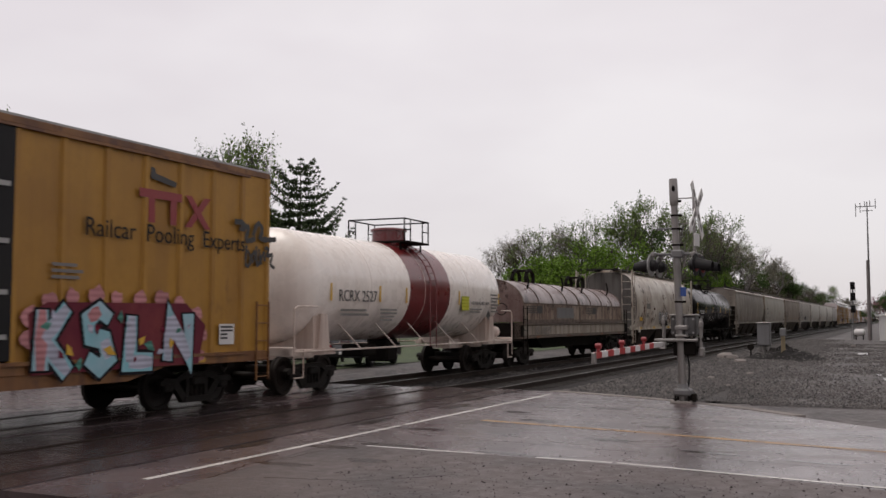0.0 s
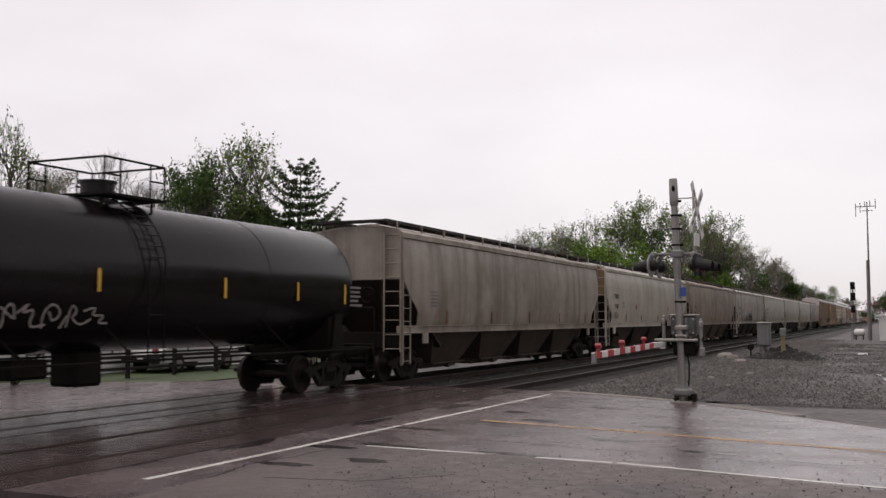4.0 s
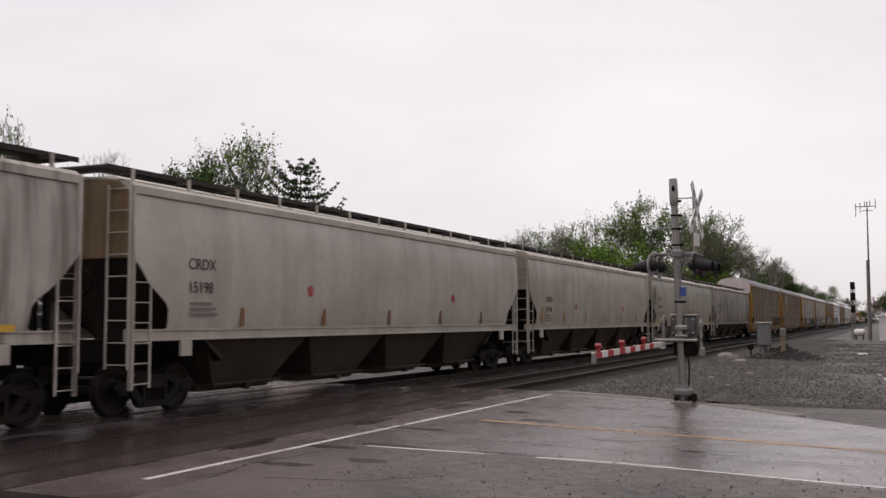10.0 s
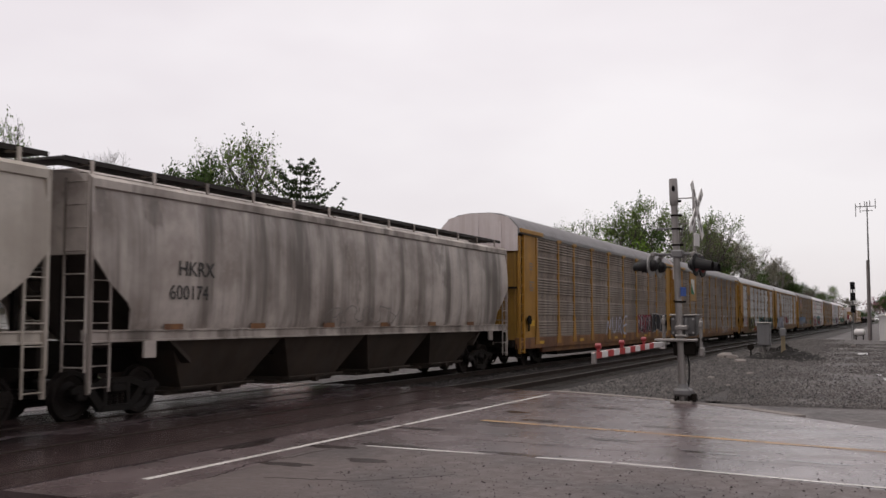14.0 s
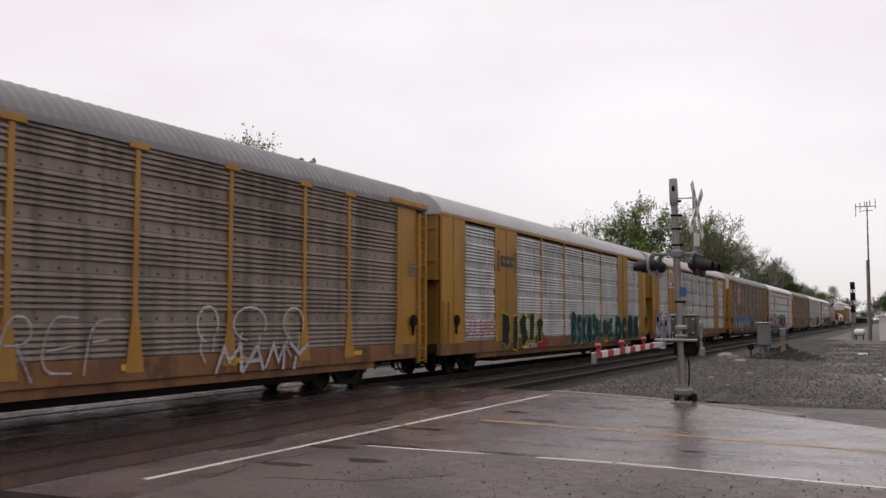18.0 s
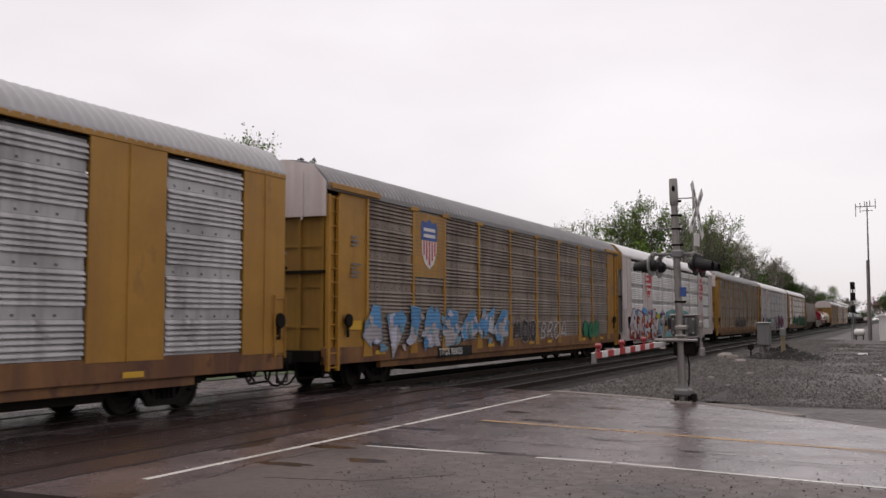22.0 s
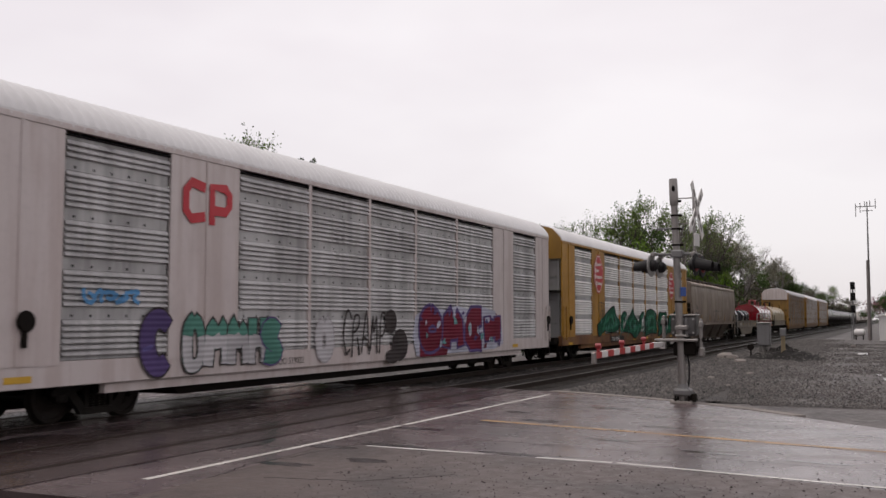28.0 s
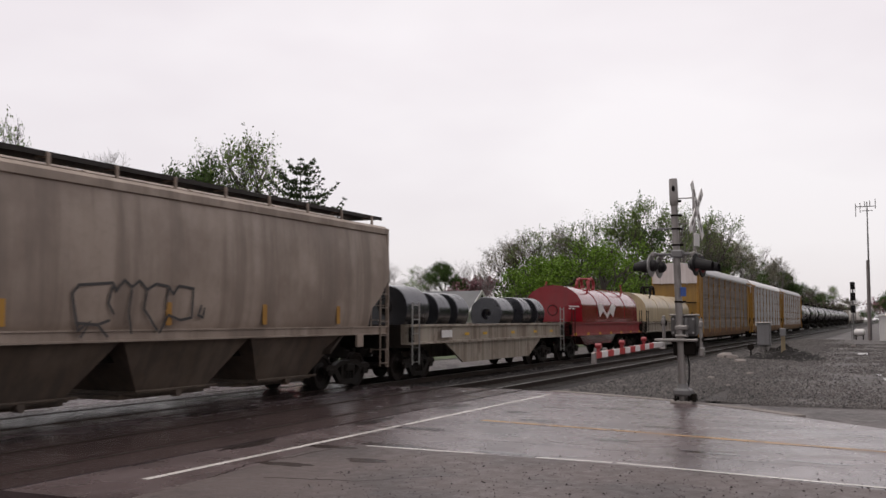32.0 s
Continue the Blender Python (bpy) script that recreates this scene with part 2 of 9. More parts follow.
def plain(name, c, rough=0.45, wave=0.0):
    return material(name, c, tuple(x * 0.8 for x in c), rough=rough, amount=0.35, grain=6, wave=wave)


def spray(name, c):
    """Sprayed paint that lies over the pressed ribs of the side sheets."""
    return material(name, c, tuple(x * 0.62 for x in c), rough=0.6, spec=0.1, amount=0.75, grain=5, wave=3.0)


M_BLACK = material("black_paint", (0.011, 0.010, 0.011), (0.018, 0.016, 0.016), rough=0.5, spec=0.2, amount=0.5, grain=6)
M_INK = plain("lettering_black", (0.035, 0.03, 0.03))
M_INKGREY = plain("lettering_grey", (0.17, 0.15, 0.14))
M_WHITE = plain("lettering_white", (0.72, 0.69, 0.67))
M_RED = plain("bright_red_paint", (0.48, 0.02, 0.035))
M_DARKRED = plain("dull_red_paint", (0.26, 0.03, 0.035))
M_YELLOW = plain("reflective_yellow", (0.62, 0.36, 0.03))
M_LIME = spray("spray_lime", (0.50, 0.50, 0.05))
M_TEAL = spray("spray_teal", (0.06, 0.36, 0.30))
M_GREEN = spray("spray_green", (0.008, 0.085, 0.045))
M_GREENLIGHT = spray("spray_pale_green", (0.035, 0.20, 0.11))
M_BLUE = spray("spray_blue", (0.12, 0.30, 0.55))
M_CYAN = material("spray_cyan", (0.24, 0.50, 0.56), (0.42, 0.48, 0.56), rough=0.55, spec=0.15, amount=0.9, grain=2.5)
M_WINE = material("spray_wine_red", (0.13, 0.02, 0.035), (0.22, 0.05, 0.05), rough=0.55, spec=0.15, amount=0.8, grain=3)
M_PINK = spray("spray_pink", (0.55, 0.25, 0.26))
M_VIOLET = spray("spray_violet", (0.16, 0.13, 0.34))
M_LILAC = spray("spray_lilac_white", (0.50, 0.50, 0.60))
S_BLACK = spray("sprayed_black", (0.016, 0.015, 0.018))
S_RED = spray("sprayed_red", (0.30, 0.025, 0.032))
S_MAROON = spray("sprayed_maroon", (0.17, 0.018, 0.038))
S_SILVER = spray("sprayed_silver", (0.42, 0.39, 0.41))
S_PALE = spray("sprayed_pale_grey", (0.52, 0.50, 0.52))
S_SKY = spray("sprayed_sky_blue", (0.20, 0.34, 0.44))
S_AQUA = spray("sprayed_aqua", (0.17, 0.36, 0.37))
S_PURPLE = spray("sprayed_purple", (0.11, 0.075, 0.20))
S_ORANGE = spray("sprayed_orange", (0.42, 0.15, 0.02))
S_GREY = spray("sprayed_dark_grey", (0.055, 0.045, 0.045))
S_JADE = spray("sprayed_jade", (0.10, 0.26, 0.21))
M_SIGNBLUE = plain("sign_blue", (0.03, 0.08, 0.30))
M_ALU = material("weathered_aluminium", (0.27, 0.25, 0.24), (0.17, 0.155, 0.15), rough=0.45, metal=0.5, grain=7, streaks=0.4, streak_colour=(0.17, 0.15, 0.14))
M_ALUGREY = material("grey_cabinet_paint", (0.17, 0.165, 0.168), (0.11, 0.105, 0.105), rough=0.5, grain=6, streaks=0.3)
M_MOTORGREY = material("dark_motor_housing", (0.085, 0.08, 0.08), (0.05, 0.046, 0.045), rough=0.5, grain=6, streaks=0.4)
M_REFRED = plain("reflective_red", (0.42, 0.03, 0.035), 0.35)
M_REFWHITE = plain("reflective_white", (0.70, 0.67, 0.66), 0.35)
M_BARK = material("bark", (0.07, 0.058, 0.05), (0.04, 0.034, 0.03), rough=0.85, grain=10, bump=0.7, bump_scale=20)
M_BARKPALE = material("pale_bark", (0.19, 0.165, 0.16), (0.12, 0.10, 0.10), rough=0.85, grain=8, bump=0.5)
M_PANE = material("dark_window_pane", (0.03, 0.033, 0.038), rough=0.12, coat=0.5)
M_SIDING = material("white_siding", (0.66, 0.65, 0.64), (0.56, 0.55, 0.54), rough=0.55, wave=3.0, amount=0.3)
M_ROOFTILE = material("grey_roof_shingle", (0.12, 0.12, 0.125), (0.09, 0.088, 0.09), rough=0.7, grain=14, bump=0.4, bump_scale=20)


def leaf_material(name, a, b_):
    m = bpy.data.materials.new(name)
    m.use_nodes = True
    t = m.node_tree
    b = t.nodes["Principled BSDF"]
    geo = t.nodes.new("ShaderNodeNewGeometry")
    rp = t.nodes.new("ShaderNodeValToRGB")
    rp.color_ramp.elements[0].color, rp.color_ramp.elements[1].color = (*a, 1), (*b_, 1)
    t.links.new(geo.outputs["Random Per Island"], rp.inputs["Fac"])
    t.links.new(rp.outputs["Color"], b.inputs["Base Color"])
    b.inputs["Roughness"].default_value = 0.65
    b.inputs["Specular IOR Level"].default_value = 0.12
    return m


M_LEAF = leaf_material("spring_leaf", (0.075, 0.12, 0.030), (0.18, 0.24, 0.070))
M_LEAFDARK = leaf_material("deep_green_leaf", (0.030, 0.056, 0.015), (0.080, 0.125, 0.034))
M_LEAFLIME = leaf_material("young_green_leaf", (0.070, 0.13, 0.014), (0.155, 0.25, 0.034))
M_LEAFBUD = leaf_material("bud_brown_leaf", (0.10, 0.092, 0.060), (0.19, 0.18, 0.11))
M_TWIG = leaf_material("brown_twig_growth", (0.040, 0.034, 0.026), (0.092, 0.080, 0.056))
M_BLOSSOM = leaf_material("redbud_blossom", (0.20, 0.085, 0.105), (0.27, 0.16, 0.175))
M_NEEDLE = leaf_material("pine_needle", (0.026, 0.042, 0.019), (0.085, 0.115, 0.052))


# ---------------------------------------------------------------- mesh tools
class Build:
    """Collects faces of one part."""

    def __init__(self):
        self.v, self.f = [], []

    def add(self, verts, faces):
        n = len(self.v)
        self.v += [tuple(p) for p in verts]
        self.f += [tuple(n + i for i in f) for f in faces]
        return self

    def box(self, x0, y0, z0, x1, y1, z1, c=0.0):
        lo, hi = (min(x0, x1), min(y0, y1), min(z0, z1)), (max(x0, x1), max(y0, y1), max(z0, z1))
        if c <= 0:
            p = [(x, y, z) for x in (lo[0], hi[0]) for y in (lo[1], hi[1]) for z in (lo[2], hi[2])]
            return self.add(p, [(0, 1, 3, 2), (4, 6, 7, 5), (0, 4, 5, 1), (2, 3, 7, 6), (0, 2, 6, 4), (1, 5, 7, 3)])
        c = min(c, *[(hi[i] - lo[i]) * 0.45 for i in range(3)])
        v, idx = [], {}
        for sx in (0, 1):
            for sy in (0, 1):
                for sz in (0, 1):
                    s = (sx, sy, sz)
                    for ax in range(3):
                        q = [(hi[i] if s[i] else lo[i]) + (0 if i == ax else (-c if s[i] else c)) for i in range(3)]
                        idx[(s, ax)] = len(v)
                        v.append(tuple(q))
        f = []
        for ax in range(3):
            o = [i for i in range(3) if i != ax]
            for side in (0, 1):
                ring = []
                for a, b in ((0, 0), (1, 0), (1, 1), (0, 1)):
                    s = [0, 0, 0]
                    s[ax], s[o[0]], s[o[1]] = side, a, b
                    ring.append(idx[(tuple(s), ax)])
                flip = (ax == 1)
                f.append(tuple(ring if bool(side) != flip else ring[::-1]))
            for a in (0, 1):
                for b in (0, 1):
                    s0, s1 = [0, 0, 0], [0, 0, 0]
                    s0[o[0]] = s1[o[0]] = a
                    s0[o[1]] = s1[o[1]] = b
                    s0[ax], s1[ax] = 0, 1
                    f.append((idx[(tuple(s0), o[0])], idx[(tuple(s1), o[0])], idx[(tuple(s1), o[1])], idx[(tuple(s0), o[1])]))
        for s in [(x, y, z) for x in (0, 1) for y in (0, 1) for z in (0, 1)]:
            f.append((idx[(s, 0)], idx[(s, 1)], idx[(s, 2)]))
        return self.add(v, f)

    def prism(self, prof, a, b, axis="x", caps=True):
        """Closed outline pushed from a to b along an axis. The outline is in the other two axes, in their order."""
        n = len(prof)

        def at(p, d):
            return {"x": (d, p[0], p[1]), "y": (p[0], d, p[1]), "z": (p[0], p[1], d)}[axis]
        v = [at(p, a) for p in prof] + [at(p, b) for p in prof]
        f = [(i, (i + 1) % n, n + (i + 1) % n, n + i) for i in range(n)]
        if caps:
            f += [tuple(range(n))[::-1], tuple(range(n, 2 * n))]
        return self.add(v, f)

    def sheet(self, rows):
        """A grid of points, row by row."""
        n = len(rows[0])
        v = [p for r in rows for p in r]
        return self.add(v, [(i * n + j, i * n + j + 1, (i + 1) * n + j + 1, (i + 1) * n + j) for i in range(len(rows) - 1) for j in range(n - 1)])

    def rod(self, p, q, r, n=8, r2=None, caps=True):
        p, q = Vector(p), Vector(q)
        d = (q - p).normalized()
        u = d.orthogonal().normalized()
        w = d.cross(u)
        r2 = r if r2 is None else r2
        ring = [(math.cos(2 * math.pi * i / n), math.sin(2 * math.pi * i / n)) for i in range(n)]
        v = [p + (u * c + w * s) * r for c, s in ring] + [q + (u * c + w * s) * r2 for c, s in ring]
        f = [(i, (i + 1) % n, n + (i + 1) % n, n + i) for i in range(n)]
        if caps:
            f += [tuple(range(n))[::-1], tuple(range(n, 2 * n))]
        return self.add(v, f)

    def pipe(self, pts, r, n=6):
        for a, b in zip(pts, pts[1:]):
            self.rod(a, b, r, n)
        return self

    def lathe(self, prof, n=24, axis="x", origin=(0, 0, 0)):
        """prof: (distance along the axis, radius), open ends closed when the radius is 0."""
        rows = []
        for d, r in prof:
            row = []
            for i in range(n + 1):
                a = 2 * math.pi * i / n
                c, s = r * math.cos(a), r * math.sin(a)
                p = {"x": (d, c, s), "y": (c, d, s), "z": (c, s, d)}[axis]
                row.append((p[0] + origin[0], p[1] + origin[1], p[2] + origin[2]))
            rows.append(row)
        m = n
        base = len(self.v)
        for row in rows:
            self.v += row[:-1]
        for i in range(len(rows) - 1):
            for j in range(m):
                self.f.append((base + i * m + j, base + i * m + (j + 1) % m, base + (i + 1) * m + (j + 1) % m, base + (i + 1) * m + j))
        return self

    def poly(self, pts):
        return self.add(pts, [tuple(range(len(pts)))])

    def mesh(self, name, smooth=True, angle=32):
        me = bpy.data.meshes.new(name)
        me.from_pydata(self.v, [], self.f)
        bm = bmesh.new()
        bm.from_mesh(me)
        if len(self.f) < 60000:
            bmesh.ops.recalc_face_normals(bm, faces=bm.faces)
        bm.to_mesh(me)
        bm.free()
        if smooth:
            for p in me.polygons:
                p.use_smooth = True
            me.set_sharp_from_angle(angle=radians(angle))
        return me


CACHE = {}


def cached(key, make, mat, smooth=True, angle=32):
    """One mesh for all alike parts."""
    k = (key, mat.name)
    if k not in CACHE:
        b = make()
        me = b.mesh(key[0] if isinstance(key, tuple) else key, smooth, angle)
        me.materials.append(mat)
        CACHE[k] = me
    return CACHE[k]


def part(name, build, mat, parent, label="", at=None, key=None, smooth=True, angle=32, kind=""):
    """One mesh object under a thing or a part. build: a Build, or a function that returns one when key is given."""
    if key is not None:
        me = cached(key, build, mat, smooth, angle)
    elif isinstance(build, Build):
        me = build.mesh(name, smooth, angle)
        me.materials.append(mat)
    else:
        me = build
    ob = new(name, me)
    ob.parent = parent
    if at is not None:
        ob.matrix_basis = at if isinstance(at, Matrix) else Matrix.Translation(at)
    if label:
        ob["label"] = label
    if kind:
        ob["kind"] = kind
    return ob


def thing(name, label, category, group="", at=None, kind=""):
    ob = new(name)
    ob.empty_display_size = 0.2
    if at is not None:
        ob.matrix_basis = at if isinstance(at, Matrix) else Matrix.Translation(at)
    return tagged(ob, label, category, group, kind)


def solo(name, build, mat, label, category="", group="", kind="", at=None, smooth=True, angle=32):
    """A thing that is one mesh."""
    me = build.mesh(name, smooth, angle)
    me.materials.append(mat)
    ob = new(name, me)
    if at is not None:
        ob.matrix_basis = at if isinstance(at, Matrix) else Matrix.Translation(at)
    return tagged(ob, label, category, group, kind)


# lettering, made while the scene is still small
LETTERS = {}


def letters(text, size, mat, bold=0.0, spacing=1.0):
    k = (text, size, mat.name)
    if k not in LETTERS:
        cu = bpy.data.curves.new("lettering", "FONT")
        cu.body, cu.size, cu.extrude, cu.resolution_u, cu.space_character, cu.offset = text, size, 0.002, 3, spacing, bold
        ob = new("lettering", cu)
        bpy.context.view_layer.update()
        me = bpy.data.meshes.new_from_object(ob.evaluated_get(bpy.context.evaluated_depsgraph_get()))
        bpy.data.objects.remove(ob)
        bpy.data.curves.remove(cu)
        me.materials.clear()
        me.materials.append(mat)
        LETTERS[k] = me
    return LETTERS[k]


for txt, sz, mt in (("RCRX 2527", 0.42, M_INK), ("TLX 290797", 0.36, M_WHITE), ("Railcar  Pooling  Experts", 0.47, M_BLACK), ("CRDX", 0.32, M_INK), ("15182", 0.32, M_INK),
                    ("15746", 0.32, M_INK), ("TILX", 0.36, M_INK), ("640508", 0.32, M_INK), ("649370", 0.32, M_INK), ("VTGX", 0.36, M_INK), ("1485", 0.32, M_INK),
                    ("15198", 0.32, M_INK), ("CBFX", 0.34, M_INK), ("471745", 0.32, M_INK), ("HKRX", 0.42, M_INK), ("600174", 0.40, M_INK), ("NS 168339", 0.42, M_INKGREY),
                    ("57042", 0.40, M_INKGREY), ("CTTX 930092", 0.26, M_WHITE), ("TTGX 695682", 0.27, M_WHITE), ("TTGX 987435", 0.27, M_WHITE), ("TTGX 986025", 0.30, M_WHITE),
                    ("CTTX 690970", 0.26, M_WHITE), ("SOO 519022", 0.22, M_INKGREY), ("HYDROCHLORIC ACID", 0.15, M_INK), ("BN", 0.3, M_INK)):
    letters(txt, sz, mt)


def lettering(text, size, mat, parent, x, z, y, name="lettering"):
    """Writing on the side that faces -y, its lower left corner at x, z."""
    return part(name, LETTERS[(text, size, mat.name)], mat, parent, at=pose(x, y, z, 90, 0, 0))
# ---------------------------------------------------------------- running gear
R_WHEEL = 0.457
AXLES = (-0.89, 0.89)
WHEELSETS = {-0.89: [], 0.89: []}


def wheelset_mesh():
    b = Build()
    for s in (-1, 1):
        b.lathe([(s * 0.68, 0.0), (s * 0.68, 0.36), (s * 0.675, 0.40), (s * 0.675, R_WHEEL + 0.028), (s * 0.705, R_WHEEL + 0.025), (s * 0.718, R_WHEEL), (s * 0.80, R_WHEEL - 0.004),
                 (s * 0.81, R_WHEEL - 0.02), (s * 0.81, 0.375), (s * 0.775, 0.36), (s * 0.745, 0.25), (s * 0.775, 0.15), (s * 0.80, 0.14), (s * 0.80, 0.09), (s * 1.06, 0.085), (s * 1.07, 0.0)], 28, "y")
        for i in range(3):
            a = i * 2.094
            b.box(0.055 * math.cos(a) - 0.02, s * 1.06, 0.055 * math.sin(a) - 0.02, 0.055 * math.cos(a) + 0.02, s * 1.09, 0.055 * math.sin(a) + 0.02)
    b.rod((0, -0.7, 0), (0, 0.7, 0), 0.085, 12)
    return b


def side_frame_mesh():
    b = Build()
    out = [(-1.14, 0.36), (-1.14, 0.58), (-1.02, 0.64), (-0.72, 0.62), (-0.42, 0.74), (0.42, 0.74), (0.72, 0.62), (1.02, 0.64), (1.14, 0.58), (1.14, 0.36),
           (1.04, 0.34), (0.98, 0.46), (0.80, 0.46), (0.74, 0.38), (0.42, 0.16), (-0.42, 0.16), (-0.74, 0.38), (-0.80, 0.46), (-0.98, 0.46), (-1.04, 0.34)]
    top = [p for p in out if p[1] >= 0.5]
    b.prism([(-1.14, 0.5), (-1.14, 0.58), (-1.02, 0.65), (-0.70, 0.63), (-0.42, 0.74), (0.42, 0.74), (0.70, 0.63), (1.02, 0.65), (1.14, 0.58), (1.14, 0.5), (0.70, 0.5), (0.36, 0.62), (-0.36, 0.62), (-0.70, 0.5)], -0.07, 0.07, "y")
    b.prism([(-0.76, 0.50), (-0.58, 0.55), (-0.30, 0.24), (-0.42, 0.13)], -0.06, 0.06, "y")
    b.prism([(0.76, 0.50), (0.42, 0.13), (0.30, 0.24), (0.58, 0.55)], -0.06, 0.06, "y")
    b.prism([(-0.42, 0.13), (0.42, 0.13), (0.36, 0.25), (-0.36, 0.25)], -0.08, 0.08, "y")
    for x in (-0.30, 0.30):
        b.box(x - 0.05, -0.06, 0.2, x + 0.05, 0.06, 0.66)
    for x in (-0.89, 0.89):
        b.box(x - 0.13, -0.09, 0.37, x + 0.13, 0.09, 0.55, 0.03)
    return b


def spring_mesh():
    prof = [(0.24, 0.0)]
    for i in range(6):
        prof += [(0.245 + i * 0.043, 0.045), (0.258 + i * 0.043, 0.066), (0.272 + i * 0.043, 0.066)]
    return Build().lathe(prof + [(0.50, 0.045), (0.50, 0.0)], 8, "z")


def bolster_mesh():
    b = Build()
    b.box(-0.20, -1.12, 0.46, 0.20, 1.12, 0.66, 0.04)
    b.lathe([(0.64, 0.0), (0.64, 0.22), (0.80, 0.22), (0.80, 0.0)], 16, "z")
    for x in (-0.45, 0.45):
        b.box(x - 0.06, -0.75, 0.30, x + 0.06, 0.75, 0.42, 0.02)
    for y in (-0.7, 0.7):
        for x in (-0.43, 0.43):
            b.box(x - 0.04, y - 0.05, 0.28, x + 0.04, y + 0.05, 0.62)
    return b


def truck(parent, x, far=False):
    t = part("truck", bolster_mesh, M_TRUCK, parent, "cast steel four-wheel truck, black with grime and painted shade", at=(x, 0, 0), key="truck")
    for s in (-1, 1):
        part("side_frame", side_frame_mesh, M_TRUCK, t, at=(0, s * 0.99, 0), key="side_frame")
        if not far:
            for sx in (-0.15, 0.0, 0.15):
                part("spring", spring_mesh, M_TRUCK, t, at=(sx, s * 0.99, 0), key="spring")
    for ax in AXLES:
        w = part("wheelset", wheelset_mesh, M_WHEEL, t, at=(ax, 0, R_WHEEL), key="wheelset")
        WHEELSETS[ax].append(w)
    return t


def coupler_mesh():
    b = Build()
    b.box(-0.9, -0.09, 0.76, -0.10, 0.09, 0.95, 0.02)
    b.prism([(-0.14, -0.17), (0.05, -0.16), (0.10, -0.02), (0.02, 0.02), (0.02, 0.16), (-0.14, 0.18)], 0.72, 1.0, "z")
    pts = [(-0.55, -0.28, 0.72), (-0.30, -0.30, 0.50), (-0.05, -0.22, 0.36), (0.12, -0.12, 0.33)]
    b.pipe(pts, 0.028, 6)
    return b


def couplers(parent, hl):
    for s in (-1, 1):
        part("coupler", coupler_mesh, M_UNDER, parent, at=pose(s * hl, 0, 0, 0, 0, 0 if s > 0 else 180), key="coupler")


def ladder_build(x0, x1, z0, z1, y, n, r=0.013, stile=0.017):
    b = Build()
    for x in (x0, x1):
        b.box(x - stile, y - stile, z0, x + stile, y + stile, z1)
    for i in range(n):
        z = z0 + 0.08 + (z1 - z0 - 0.16) * i / (n - 1)
        b.rod((x0, y, z), (x1, y, z), r, 6)
    return b


def end_ladder_build(y0, y1, z0, z1, x, n, r=0.013, stile=0.017):
    b = Build()
    for y in (y0, y1):
        b.box(x - stile, y - stile, z0, x + stile, y + stile, z1)
    for i in range(n):
        z = z0 + 0.08 + (z1 - z0 - 0.16) * i / (n - 1)
        b.rod((x, y0, z), (x, y1, z), r, 6)
    return b


# ---------------------------------------------------------------- spray paint on car sides
def stroke(b, pts, w, y):
    """A flat brush stroke with a little thickness in the plane y."""
    n = len(pts)
    left, right = [], []
    for i, (x, z) in enumerate(pts):
        xa, za = pts[max(0, i - 1)]
        xb, zb = pts[min(n - 1, i + 1)]
        d = math.hypot(xb - xa, zb - za) or 1
        nx, nz = -(zb - za) / d, (xb - xa) / d
        ww = w[i] if isinstance(w, (list, tuple)) else w
        left.append((x + nx * ww, y, z + nz * ww))
        right.append((x - nx * ww, y, z - nz * ww))
    b.sheet([left, right])


# bent abstract strokes: hooks, bolts, waves and loops
GLYPHS = [
    [[(0.0, 0.15), (0.25, 0.95), (0.55, 0.7), (0.35, 0.3), (0.8, 0.05), (1.15, 0.35)]],
    [[(-0.1, 0.75), (0.45, 1.0), (0.3, 0.45), (0.75, 0.6), (0.6, 0.0), (1.1, 0.1)]],
    [[(0.1, 0.0), (0.0, 0.6), (0.45, 0.95), (0.9, 0.6), (0.55, 0.25), (0.3, 0.5)], [(0.75, 0.0), (1.1, 0.45)]],
    [[(-0.1, 0.3), (0.3, 0.05), (0.65, 0.5), (0.4, 0.9), (0.95, 1.0), (1.2, 0.75)]],
    [[(0.05, 1.0), (0.2, 0.2), (0.5, 0.0), (0.6, 0.55), (0.95, 0.9), (1.0, 0.2)], [(0.3, 0.75), (0.85, 0.3)]],
    [[(-0.05, 0.05), (0.5, 0.2), (0.15, 0.6), (0.6, 1.0), (1.05, 0.75), (0.8, 0.4), (1.15, 0.0)]],
]


